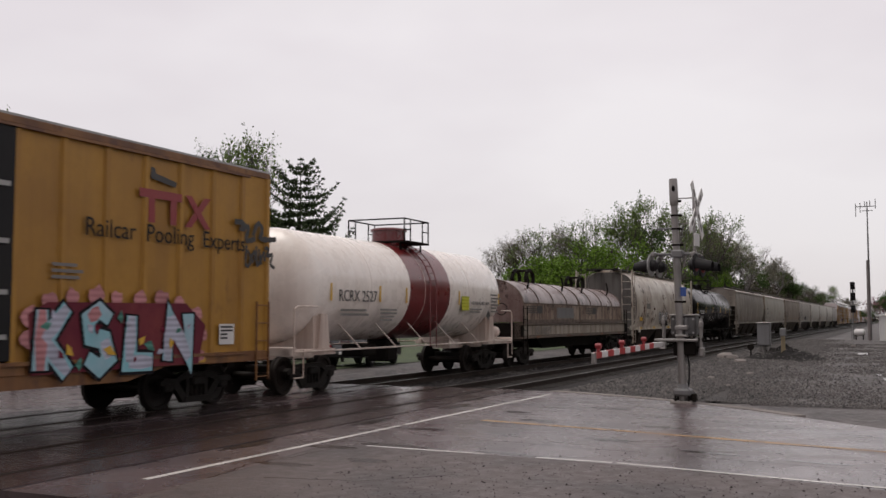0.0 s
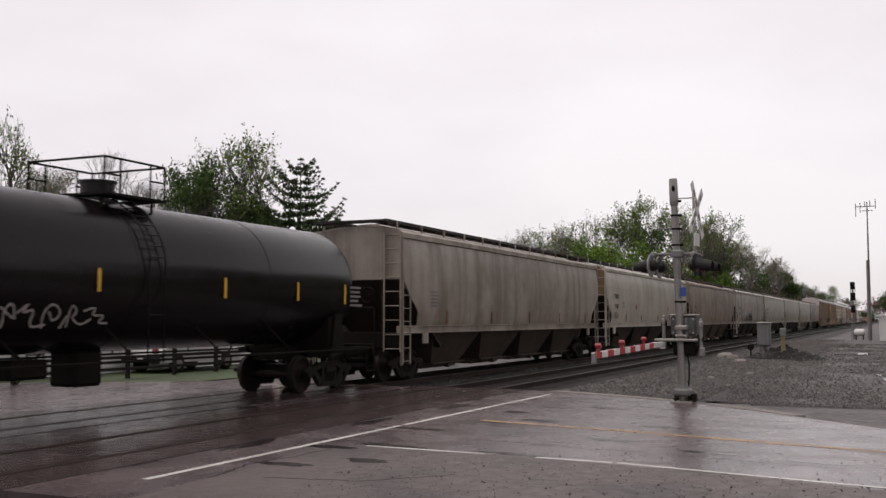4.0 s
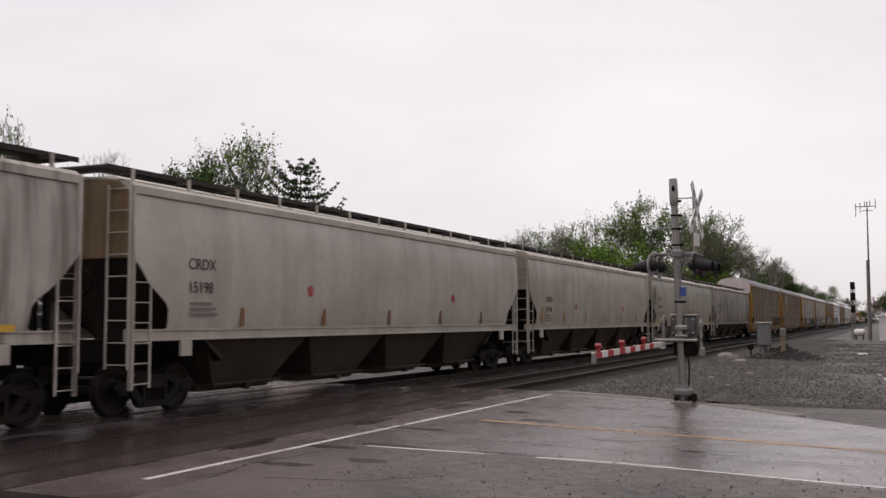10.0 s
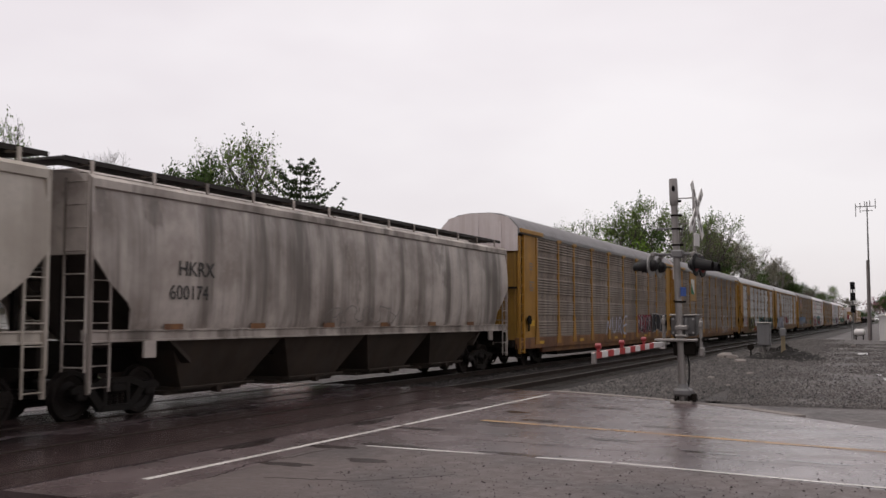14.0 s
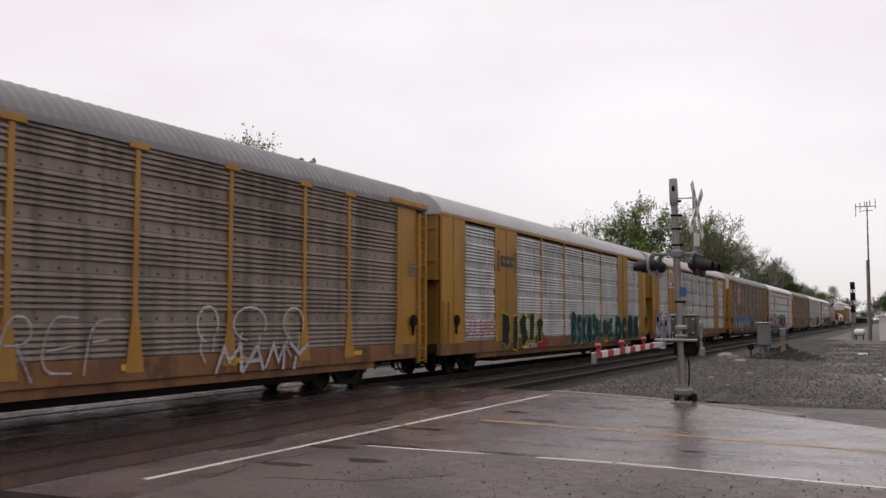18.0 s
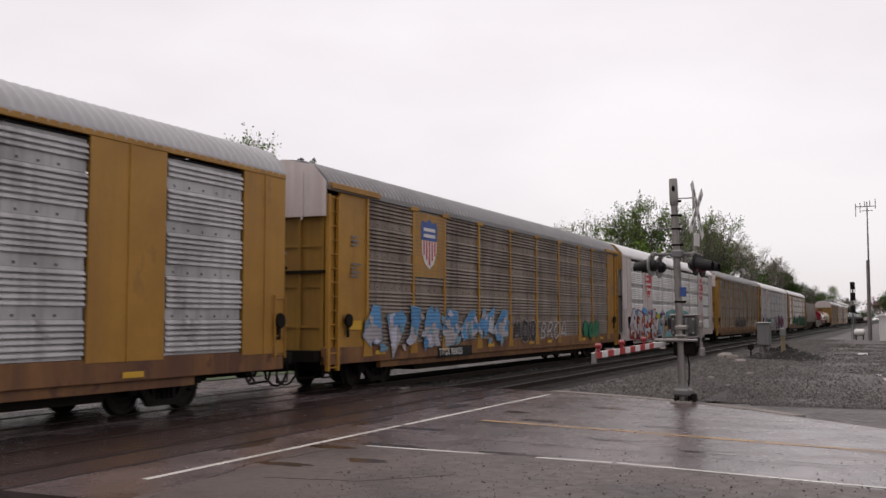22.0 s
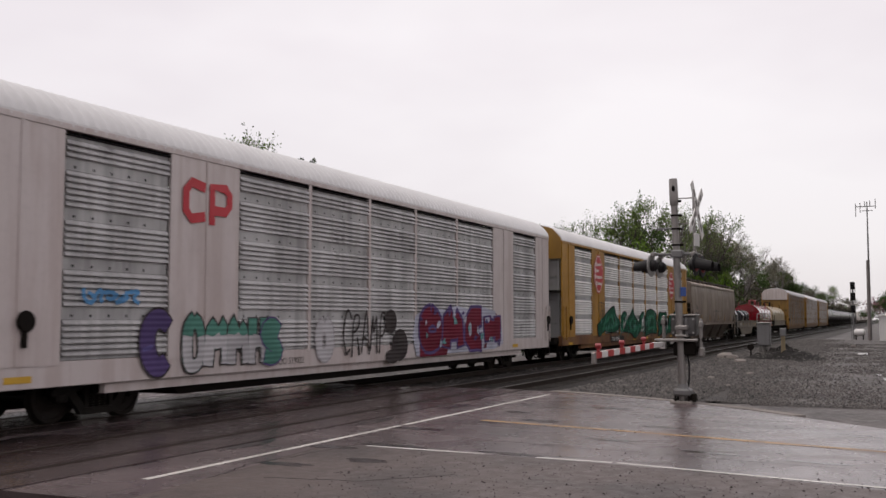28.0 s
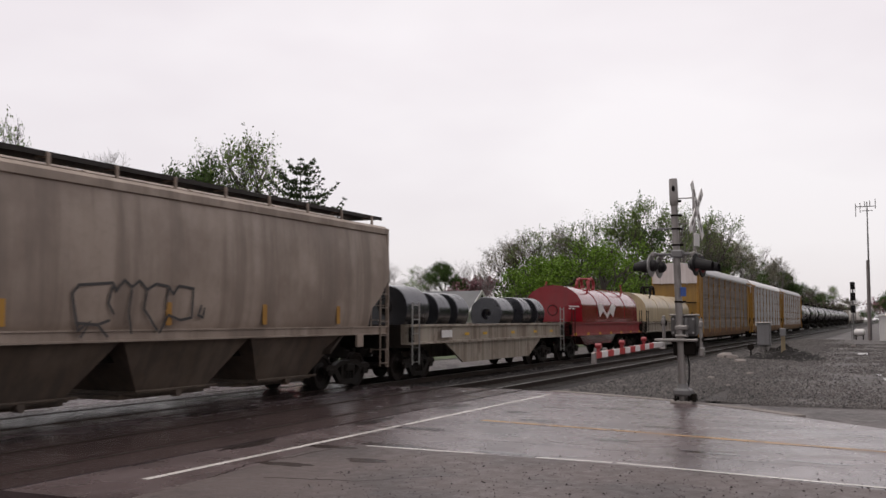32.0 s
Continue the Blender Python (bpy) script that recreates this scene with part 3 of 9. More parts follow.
# skeletons of block letters in a unit square
SKELETON = {
    "A": [[(0.0, 0.0), (0.42, 1.0), (0.58, 1.0), (1.0, 0.0)], [(0.22, 0.36), (0.8, 0.36)]],
    "B": [[(0.12, 0.0), (0.12, 1.0), (0.7, 0.95), (0.8, 0.72), (0.55, 0.53), (0.88, 0.36), (0.75, 0.06), (0.12, 0.0)], [(0.12, 0.53), (0.55, 0.53)]],
    "C": [[(0.92, 0.82), (0.6, 1.0), (0.2, 0.85), (0.08, 0.5), (0.2, 0.14), (0.6, 0.0), (0.94, 0.2)]],
    "D": [[(0.1, 0.0), (0.1, 1.0), (0.6, 0.95), (0.92, 0.6), (0.85, 0.2), (0.5, 0.0), (0.1, 0.0)]],
    "E": [[(0.92, 1.0), (0.12, 0.96), (0.1, 0.03), (0.95, 0.0)], [(0.12, 0.52), (0.75, 0.54)]],
    "F": [[(0.95, 1.0), (0.12, 0.96), (0.12, 0.0)], [(0.12, 0.55), (0.75, 0.58)]],
    "H": [[(0.1, 1.0), (0.12, 0.0)], [(0.88, 1.0), (0.9, 0.0)], [(0.1, 0.5), (0.9, 0.52)]],
    "I": [[(0.5, 1.0), (0.5, 0.0)], [(0.1, 1.0), (0.9, 1.0)], [(0.1, 0.0), (0.9, 0.0)], [(0.2, 0.5), (0.8, 0.5)]],
    "K": [[(0.1, 1.0), (0.12, 0.0)], [(0.95, 1.0), (0.2, 0.5), (0.98, 0.0)]],
    "L": [[(0.15, 1.0), (0.12, 0.05), (0.95, 0.05)]],
    "M": [[(0.0, 0.0), (0.15, 0.98), (0.5, 0.35), (0.85, 1.0), (1.0, 0.0)]],
    "N": [[(0.1, 0.0), (0.12, 0.98), (0.86, 0.05), (0.9, 1.0)]],
    "O": [[(0.5, 1.0), (0.15, 0.85), (0.06, 0.5), (0.16, 0.12), (0.5, 0.0), (0.85, 0.12), (0.95, 0.5), (0.85, 0.86), (0.5, 1.0)]],
    "R": [[(0.12, 0.0), (0.12, 1.0), (0.7, 0.96), (0.85, 0.72), (0.6, 0.5), (0.12, 0.5)], [(0.5, 0.5), (0.95, 0.0)]],
    "S": [[(0.9, 0.85), (0.5, 1.0), (0.12, 0.82), (0.22, 0.58), (0.75, 0.45), (0.9, 0.2), (0.5, 0.0), (0.08, 0.16)]],
    "T": [[(0.0, 0.97), (1.0, 1.0)], [(0.5, 0.97), (0.48, 0.0)]],
    "U": [[(0.1, 1.0), (0.1, 0.25), (0.45, 0.0), (0.85, 0.2), (0.9, 1.0)]],
    "P": [[(0.12, 0.0), (0.12, 1.0), (0.7, 0.96), (0.85, 0.72), (0.6, 0.48), (0.12, 0.48)]],
    "V": [[(0.0, 1.0), (0.48, 0.0), (1.0, 1.0)]],
    "Y": [[(0.0, 1.0), (0.45, 0.5), (0.95, 1.0)], [(0.45, 0.5), (0.5, 0.0)]],
    "Z": [[(0.05, 1.0), (0.95, 0.96), (0.08, 0.05), (0.98, 0.0)]],
}


def soften(line, rounds):
    """Corner cutting: rounder letters with more rounds."""
    for _ in range(rounds):
        out = [line[0]]
        for (ax, az), (bx, bz) in zip(line, line[1:]):
            out += [(ax * 0.75 + bx * 0.25, az * 0.75 + bz * 0.25), (ax * 0.25 + bx * 0.75, az * 0.25 + bz * 0.75)]
        line = out + [line[-1]]
    return line


def block_strokes(b, lines, grow, y):
    """Thick strokes with mitred corners. lines: lists of (x, z, half width)."""
    for j, line in enumerate(lines):
        n = len(line)
        left, right = [], []
        for i, (x, z, w) in enumerate(line):
            ax, az, _ = line[max(0, i - 1)]
            bx, bz, _ = line[min(n - 1, i + 1)]
            u, v = Vector((x - ax, z - az)), Vector((bx - x, bz - z))
            u = u.normalized() if u.length > 1e-6 else v.normalized()
            v = v.normalized() if v.length > 1e-6 else u
            t = (u + v).normalized() if (u + v).length > 1e-3 else u
            k = min(1.7, 1.0 / max(0.3, t.dot(v)))
            e = grow * 0.6 * (-1 if i == 0 else 1 if i == n - 1 else 0)
            px, pz, w = x + t.x * e, z + t.y * e, (w + grow) * k
            yy = y - 0.0004 * j - 0.00002 * i
            left.append((px - t.y * w, yy, pz + t.x * w))
            right.append((px + t.y * w, yy, pz - t.x * w))
        b.sheet([left, right])


def spray_word(parent, text, x0, x1, z0, z1, fill, edge, y=-1.66, seed=1, fat=0.17, rim=0.05, halo=None, spread=0.16, rounds=1, lean=0.0, low=None, low_to=0.42, bits=(), tilt=0.0, gap=0.92, spikes=0):
    """A sprayed word: fat uneven letters with an outline, if wanted a cloud behind them, a second colour in their feet and patches of other colours in them."""
    rnd = random.Random(seed)
    n = len(text)
    step, h = (x1 - x0) / n, z1 - z0
    if halo is not None:
        rim_pts = [(x0 - 0.1 + (x1 - x0 + 0.2) * k / 12, z1 + spread * (0.6 + 0.5 * math.sin(k * 2.1 + seed))) for k in range(13)]
        patch(parent, "spray_paint", [(x0 - 0.1, z0 - spread * 0.5), (x1 + 0.1, z0 - spread * 0.5)] + rim_pts[::-1], y + 0.008, halo, "sprayed colour cloud")
    for i, ch in enumerate(text):
        w, hh = step * gap * rnd.uniform(0.92, 1.1), h * rnd.uniform(0.86, 1.0)
        ox, oz = x0 + i * step, z0 + (h - hh) * rnd.random() + tilt * h * math.sin(i * 1.9 + seed)
        half = min(fat, 0.40) * min(w, h) * 0.60
        lines = []
        for line in SKELETON.get(ch, ()):
            line = soften([(px + rnd.uniform(-0.05, 0.05), pz + rnd.uniform(-0.04, 0.04)) for px, pz in line], rounds)
            m = len(line)
            lines.append([(ox + half + (px + lean * (pz - 0.5)) * (w - 2 * half), oz + half + pz * (hh - 2 * half), half * (0.78 + 0.40 * abs(math.cos(3.1 * k / m + seed)))) for k, (px, pz) in enumerate(line)])
        for k in range(spikes):
            up = 1 if k % 2 else -1
            px, pz = ox + w * rnd.uniform(0.1, 0.9), oz + hh * (0.82 if up > 0 else 0.16)
            a, ln_ = rnd.uniform(-0.8, 0.8), h * rnd.uniform(0.2, 0.4)
            lines.append([(px, pz, half * 0.7), (px + ln_ * 0.5 * math.sin(a), pz + up * ln_ * 0.45, half * 0.6), (px + ln_ * math.sin(a), pz + up * ln_ * 0.8, 0.004)])
        yy = y - 0.0022 * i
        b = Build()
        block_strokes(b, lines, rim, yy + 0.0035)
        part("spray_paint", b, edge, parent, "sprayed letter outline", smooth=False)
        b = Build()
        block_strokes(b, lines, 0.0, yy + 0.0018)
        part("spray_paint", b, fill, parent, "sprayed letter filling", smooth=False)
        if low is not None:
            zc = z0 + low_to * h
            feet = []
            for line in lines:
                run = []
                for (ax, az, aw), (bx, bz, bw) in zip(line, line[1:]):
                    for k in range(5):
                        u = k / 4
                        x, z = ax + (bx - ax) * u, az + (bz - az) * u
                        if z < zc:
                            if not run or abs(run[-1][0] - x) + abs(run[-1][1] - z) > 1e-4:
                                run.append((x, z, (aw + (bw - aw) * u) * 0.97))
                        elif len(run) > 1:
                            feet.append(run)
                            run = []
                        else:
                            run = []
                if len(run) > 1:
                    feet.append(run)
            if feet:
                b = Build()
                block_strokes(b, feet, 0.0, yy + 0.0006)
                part("spray_paint", b, low, parent, "sprayed lower part of the letter", smooth=False)
        for mat in bits:
            line = lines[rnd.randrange(len(lines))]
            k = rnd.randrange(max(1, len(line) - 1))
            if k + 1 < len(line) and rnd.random() < 0.75:
                (ax, az, aw), (bx, bz, bw) = line[k], line[k + 1]
                b = Build()
                block_strokes(b, [[(ax, az, aw * 0.62), ((ax + bx) / 2, (az + bz) / 2, bw * 0.8), (bx, bz, bw * 0.5)]], 0.0, yy - 0.0004)
                part("spray_paint", b, mat, parent, "sprayed patch in the letter", smooth=False)


def chips(parent, x0, x1, z0, z1, mats, y, seed, count, size=0.16):
    """Small sharp wedges of other colours strewn through a sprayed piece."""
    rnd = random.Random(seed)
    for i in range(count):
        x, z = x0 + (x1 - x0) * (i + rnd.random()) / count, rnd.uniform(z0 + 0.1, z1 - 0.1)
        a, r = rnd.uniform(0, 6.28), size * rnd.uniform(0.6, 1.5)
        pts = [(x + r * math.cos(a), z + r * math.sin(a)), (x + r * 0.7 * math.cos(a + 2.0), z + r * 0.6 * math.sin(a + 2.0)), (x + r * 1.1 * math.cos(a + 3.5), z + r * 0.9 * math.sin(a + 3.5)), (x + r * 0.5 * math.cos(a + 4.8), z + r * 0.5 * math.sin(a + 4.8))]
        b = Build().poly([(px, y - 0.0004 * i, min(z1 + 0.05, max(z0 - 0.05, pz))) for px, pz in pts])
        part("spray_paint", b, mats[i % len(mats)], parent, "small sprayed wedge", smooth=False)


def jagged_back(parent, x0, x1, z0, z1, mat, y, seed, teeth=14):
    """A sprayed field with a ragged upper edge behind the letters."""
    rnd = random.Random(seed)
    top = [(x0 + (x1 - x0) * k / (2 * teeth), z1 - (0.0 if k % 2 else rnd.uniform(0.12, 0.4))) for k in range(2 * teeth + 1)]
    low = [(x0 + (x1 - x0) * k / teeth, z0 + rnd.uniform(0.0, 0.16)) for k in range(teeth + 1)]
    part("spray_paint", Build().sheet([[(p, y, k) for p, k in top[::2]], [(p, y, k) for p, k in low]]), mat, parent, "sprayed dark field behind the letters", smooth=False)


def tag_word(parent, text, x0, x1, z0, z1, mat, y=-1.66, seed=1, w=0.025, rounds=2, lean=0.2):
    """A quick tag of thin bent letters."""
    rnd = random.Random(seed)
    step, h = (x1 - x0) / len(text), z1 - z0
    for i, ch in enumerate(text):
        b = Build()
        lines = []
        for line in SKELETON.get(ch, ()):
            line = soften([(px + rnd.uniform(-0.12, 0.12), pz + rnd.uniform(-0.1, 0.1)) for px, pz in line], rounds)
            lines.append([(x0 + (i + 0.08 + 0.86 * (px + lean * (pz - 0.5))) * step, z0 + pz * h, w * (0.7 + 0.5 * math.sin(k * 1.3) ** 2)) for k, (px, pz) in enumerate(line)])
        block_strokes(b, lines, 0.0, y - 0.0002 * i)
        part("spray_tag", b, mat, parent, "thin sprayed tag", smooth=False)


def tag_line(parent, x0, x1, z0, z1, mat, y=-1.66, seed=1, count=5, w=0.022):
    """A scrawled tag that cannot be read."""
    rnd = random.Random(seed)
    step = (x1 - x0) / count
    for i in range(count):
        b = Build()
        lines = []
        for line in GLYPHS[rnd.randrange(len(GLYPHS))]:
            line = soften([(p + rnd.uniform(-0.15, 0.15), min(1.0, max(0.0, k + rnd.uniform(-0.2, 0.2)))) for p, k in line], 2)
            lines.append([(x0 + (i + p * 1.02 + 0.12 * k) * step, z0 + (z1 - z0) * k, w * (0.7 + 0.5 * math.sin(j * 1.3) ** 2)) for j, (p, k) in enumerate(line)])
        block_strokes(b, lines, 0.0, y - 0.0003 * i)
        part("spray_tag", b, mat, parent, "thin sprayed tag", smooth=False)


def bars(parent, x, z, y, widths, h, gap, mat, name="stencil"):
    """Small data lettering that cannot be read: rows of bars."""
    b = Build()
    for i, w in enumerate(widths):
        b.box(x, y, z - i * (h + gap), x + w, y + 0.004, z - i * (h + gap) + h)
    part(name, b, mat, parent, smooth=False)


def plate(parent, name, x0, x1, z0, z1, y, mat, label="", d=0.006):
    b = Build()
    b.box(x0, y, z0, x1, y + d, z1)
    return part(name, b, mat, parent, label, smooth=False)


# ---------------------------------------------------------------- covered hopper
def side_curve(kind):
    if kind == "round":
        return [(1.40, 1.42), (1.49, 1.62), (1.56, 1.95), (1.60, 2.35), (1.60, 2.75), (1.57, 3.1), (1.51, 3.4), (1.41, 3.7), (1.27, 3.95), (1.10, 4.14)]
    return [(1.47, 1.57), (1.525, 1.72), (1.565, 2.0), (1.59, 2.35), (1.60, 2.7), (1.595, 3.05), (1.58, 3.4), (1.55, 3.75), (1.50, 4.12)]


def end_cut(z, hl, kind):
    if kind == "round":
        return hl - 0.75
    if z >= 2.95:
        return hl - 0.02
    if z >= 2.45:
        return hl - 0.02 - (2.95 - z) / 0.5 * 0.45
    if z >= 2.1:
        return hl - 0.47 - (2.45 - z) / 0.35 * 0.5
    return hl - 1.02 - (2.1 - z) * 0.12


def hopper_side(hl, kind, sign, ribs):
    rows = []
    prof = side_curve(kind)
    fine = []
    for (ya, za), (yb, zb) in zip(prof, prof[1:]):
        for k in range(3):
            fine.append((ya + (yb - ya) * k / 3, za + (zb - za) * k / 3))
    fine.append(prof[-1])
    nx = 40
    for y, z in fine:
        e = end_cut(z, hl, kind)
        row = []
        for i in range(nx + 1):
            x = -e + 2 * e * i / nx
            dent = 0.016 * noise.noise(Vector((x * 0.7, z * 0.9, sign * 5 + hl))) + 0.006 * noise.noise(Vector((x * 2.1, z * 1.6, sign * 5 + hl)))
            row.append((x, sign * (y + dent), z))
        rows.append(row)
    b = Build()
    b.sheet(rows)
    inner = [[(x, yy - sign * 0.03, zz) for x, yy, zz in r] for r in rows]
    b.sheet([rows[0], inner[0]])
    b.sheet([[r[0] for r in rows], [r[0] for r in inner]])
    b.sheet([[r[-1] for r in rows], [r[-1] for r in inner]])
    return b


def hopper_roof(hl, kind):
    b = Build()
    top = side_curve(kind)[-1]
    y, z = top
    if kind == "round":
        prof = [(-y, z), (-0.85, z + 0.16), (-0.55, z + 0.24), (0.55, z + 0.24), (0.85, z + 0.16), (y, z)]
        e = hl - 0.75
    else:
        prof = [(-y, z), (-y - 0.055, z + 0.02), (-y - 0.055, z + 0.16), (-y + 0.06, z + 0.24), (-0.8, z + 0.34), (-0.4, z + 0.38), (0.4, z + 0.38), (0.8, z + 0.34), (y - 0.06, z + 0.24), (y + 0.055, z + 0.16), (y + 0.055, z + 0.02), (y, z)]
        e = hl - 0.02
    b.prism(prof + [(0, z - 0.05)], -e, e, "x")
    return b


def hopper_walk(hl, kind, s):
    b = Build()
    zt = 4.60 if kind != "round" else 4.46
    ya, yb = (0.50, 1.19) if kind != "round" else (0.30, 0.86)
    b.box(-hl - 0.3, s * ya, zt, hl + 0.3, s * yb, zt + 0.05)
    b.box(-hl - 0.3, s * (yb - 0.03), zt - 0.03, hl + 0.3, s * yb, zt + 0.06)
    return b


def end_platform(kind):
    zt = 4.605 if kind != "round" else 4.465
    ya = 0.50 if kind != "round" else 0.30
    return Build().box(-0.3, -ya + 0.003, zt, 0.3, ya - 0.003, zt + 0.045)


def hopper_hatch(w, kind):
    z = 4.50 if kind != "round" else 4.38
    return Build().prism([(-0.42, z - 0.06), (-0.42, z + 0.08), (-0.3, z + 0.14), (0.3, z + 0.14), (0.42, z + 0.08), (0.42, z - 0.06)], -w / 2, w / 2, "x")


def bay_mesh(w, d):
    b = Build()
    t = w * 0.27
    v = [(-w / 2, -1.42, 0), (w / 2, -1.42, 0), (w / 2, 1.42, 0), (-w / 2, 1.42, 0), (-t, -0.95, -d), (t, -0.95, -d), (t, 0.95, -d), (-t, 0.95, -d)]
    b.add(v, [(0, 1, 5, 4), (1, 2, 6, 5), (2, 3, 7, 6), (3, 0, 4, 7), (4, 5, 6, 7), (0, 3, 2, 1)])
    b.box(-t - 0.08, -1.02, -d - 0.05, t + 0.08, 1.02, -d + 0.02)
    b.box(-t - 0.25, -0.75, -d - 0.14, t + 0.25, 0.75, -d - 0.05, 0.02)
    b.lathe([(-1.12, 0.0), (-1.12, 0.09), (-0.95, 0.09), (-0.95, 0.0)], 10, "y", (0, 0, -d - 0.05))
    b.rod((-t - 0.2, -1.1, -d + 0.02), (t + 0.2, -1.1, -d + 0.02), 0.03, 6)
    return b


def covered_hopper(L, paint, label, kind="flat", bays=4, end_paint=None, bay_paint=None, far=False, roof_paint=None, name="covered_hopper_car"):
    c = thing(name, label, "covered hopper", "cars of the freight train")
    hl = L / 2 - 0.62
    m = M_GREY[paint]
    for s in (-1, 1):
        part("side_sheet", lambda s=s: hopper_side(hl, kind, s, 0), m, c, key=("side_sheet", kind, round(L, 2), s), angle=40)
    part("roof", lambda: hopper_roof(hl, kind), roof_paint or m, c, key=("roof", kind, round(L, 2)))
    for s in (-1, 1):
        part("running_board", lambda s=s: hopper_walk(hl, kind, s), M_WALK, c, "dark steel grating walkway", key=("running_board", kind, round(L, 2), s))
        part("end_platform", lambda: end_platform(kind), M_WALK, c, at=(s * hl, 0, 0), key=("end_platform", kind), smooth=False)
    hw = (2 * hl - 1.6) / 6
    for i in range(6):
        part("roof_hatch", lambda: hopper_hatch(hw - 0.12, kind), m, c, at=(-hl + 0.8 + hw * (i + 0.5), 0, 0), key=("roof_hatch", kind, round(L, 2)), smooth=False)
    zt = side_curve(kind)[-1][1]
    n = 13
    for i in range(n):
        x = -hl + 0.35 + (2 * hl - 0.7) * i / (n - 1)
        for s in (-1, 1):
            if s > 0 and far:
                continue

            def post():
                q = Build()
                yy = 1.12 if kind != "round" else 0.84
                q.box(-0.035, -0.02, 0, 0.035, 0.02, 0.38 if kind != "round" else 0.2)
                q.box(-0.03, -0.02, 0.30 if kind != "round" else 0.12, 0.03, 0.3, 0.34 if kind != "round" else 0.16)
                return q
            part("walkway_post", post, m, c, at=pose(x, s * (1.215 if kind != "round" else 0.88), zt + 0.14, 0, 0, 0 if s < 0 else 180), key=("walkway_post", kind), smooth=False)
    # side sills and end structure
    sill_e = hl
    for s in (-1, 1):
        def sill(s=s):
            q = Build()
            u = 0.0 if kind == "round" else 0.17
            q.prism([(s * 1.38, 1.24 + u), (s * 1.56, 1.24 + u), (s * 1.56, 1.27 + u), (s * 1.52, 1.28 + u), (s * 1.52, 1.42 + u), (s * 1.56, 1.43 + u), (s * 1.56, 1.46 + u), (s * 1.38, 1.46 + u)], -sill_e, sill_e, "x")
            return q
        part("side_sill", sill, m, c, key=("side_sill", kind, round(L, 2), s), smooth=False)
    for e in (-1, 1):
        ep = end_paint or m
        if kind != "round":
            def end_panel(e=e):
                q = Build()
                q.prism([(-1.56, 2.95), (1.56, 2.95), (1.55, 3.6), (1.50, 4.12), (1.2, 4.38), (0, 4.48), (-1.2, 4.38), (-1.50, 4.12), (-1.55, 3.6)], e * (hl - 0.06), e * (hl - 0.015), "x")
                return q
            part("end_panel", end_panel, ep, c, key=("end_panel", round(L, 2), e), smooth=False)

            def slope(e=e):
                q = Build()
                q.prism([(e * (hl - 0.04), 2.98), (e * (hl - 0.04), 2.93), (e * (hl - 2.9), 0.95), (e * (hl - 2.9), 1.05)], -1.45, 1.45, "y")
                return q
        else:
            def slope(e=e):
                q = Build()
                pr = side_curve("round")
                full = [(y, z) for y, z in pr] + [(0.6, 4.36), (-0.6, 4.36)] + [(-y, z) for y, z in pr[::-1]]
                q.prism(full, e * (hl - 0.80), e * (hl - 0.74), "x")
                q.prism([(e * (hl - 0.76), 2.3), (e * (hl - 0.76), 2.25), (e * (hl - 2.9), 0.95), (e * (hl - 2.9), 1.05)], -1.3, 1.3, "y")
                return q
        part("slope_sheet", slope, M_SLOPE if kind != "round" else M_ENDSHADE, c, "sloping end sheet", key=("slope_sheet", kind, round(L, 2), e), smooth=False)

        def sillend(e=e):
            q = Build()
            q.box(e * (hl - 0.16), -1.53, 1.02, e * hl, 1.53, 1.44, 0.01)
            q.box(e * (hl - 2.6), -0.25, 0.78, e * (hl - 0.1), 0.25, 1.05)
            for y in (-0.9, 0.9):
                q.box(e * (hl - 0.12), y - 0.05, 1.44, e * (hl - 0.02), y + 0.05, 4.1 if kind == "round" else 2.95)
            return q
        part("end_sill", sillend, M_UNDER if kind != "round" else M_ENDSHADE, c, key=("end_sill", kind, round(L, 2), e), smooth=False)
        for s in (-1, 1):
            if far and s > 0:
                continue
            part("corner_post", lambda e=e, s=s: Build().box(e * (hl - 0.07), s * 1.50, 0.52, e * (hl - 0.0), s * 1.56, 4.15 if kind != "round" else 4.45), m, c, key=("corner_post", kind, round(L, 2), e, s), smooth=False)
            part("side_ladder", lambda e=e, s=s: ladder_build(*sorted((e * (hl - 0.04), e * (hl - 0.50))), 0.55, 2.95 if kind != "round" else 4.4, s * 1.57, 7 if kind != "round" else 11), m, c, "steel grab-iron ladder", key=("side_ladder", kind, round(L, 2), e, s), smooth=False)
            part("end_ladder", lambda e=e, s=s: end_ladder_build(s * 1.52, s * 1.0, 0.9, 4.3, e * (hl + 0.04), 9), m, c, key=("end_ladder", round(L, 2), e, s), smooth=False)
            part("jacking_pad", lambda e=e, s=s: Build().box(e * (hl - 1.75), s * 1.50, 1.10, e * (hl - 1.42), s * 1.565, 1.43, 0.01), m, c, key=("jacking_pad", round(L, 2), e, s), smooth=False)
    part("brake_wheel", lambda: Build().lathe([(0, 0.20), (0.03, 0.22), (0, 0.24), (-0.03, 0.22), (0, 0.20)], 16, "x").rod((0, -0.22, 0), (0, 0.22, 0), 0.012, 6).rod((0, 0, -0.22), (0, 0, 0.22), 0.012, 6), M_UNDER, c, at=(-hl - 0.16, -0.55, 2.5), key="brake_wheel")
    # bays
    span = 2 * hl - 4.6
    w = span / bays
    for i in range(bays):
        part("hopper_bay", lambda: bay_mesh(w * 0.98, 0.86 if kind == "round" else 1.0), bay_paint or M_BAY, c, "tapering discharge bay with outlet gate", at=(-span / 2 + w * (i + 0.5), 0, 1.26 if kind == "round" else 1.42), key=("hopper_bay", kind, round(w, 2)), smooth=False)
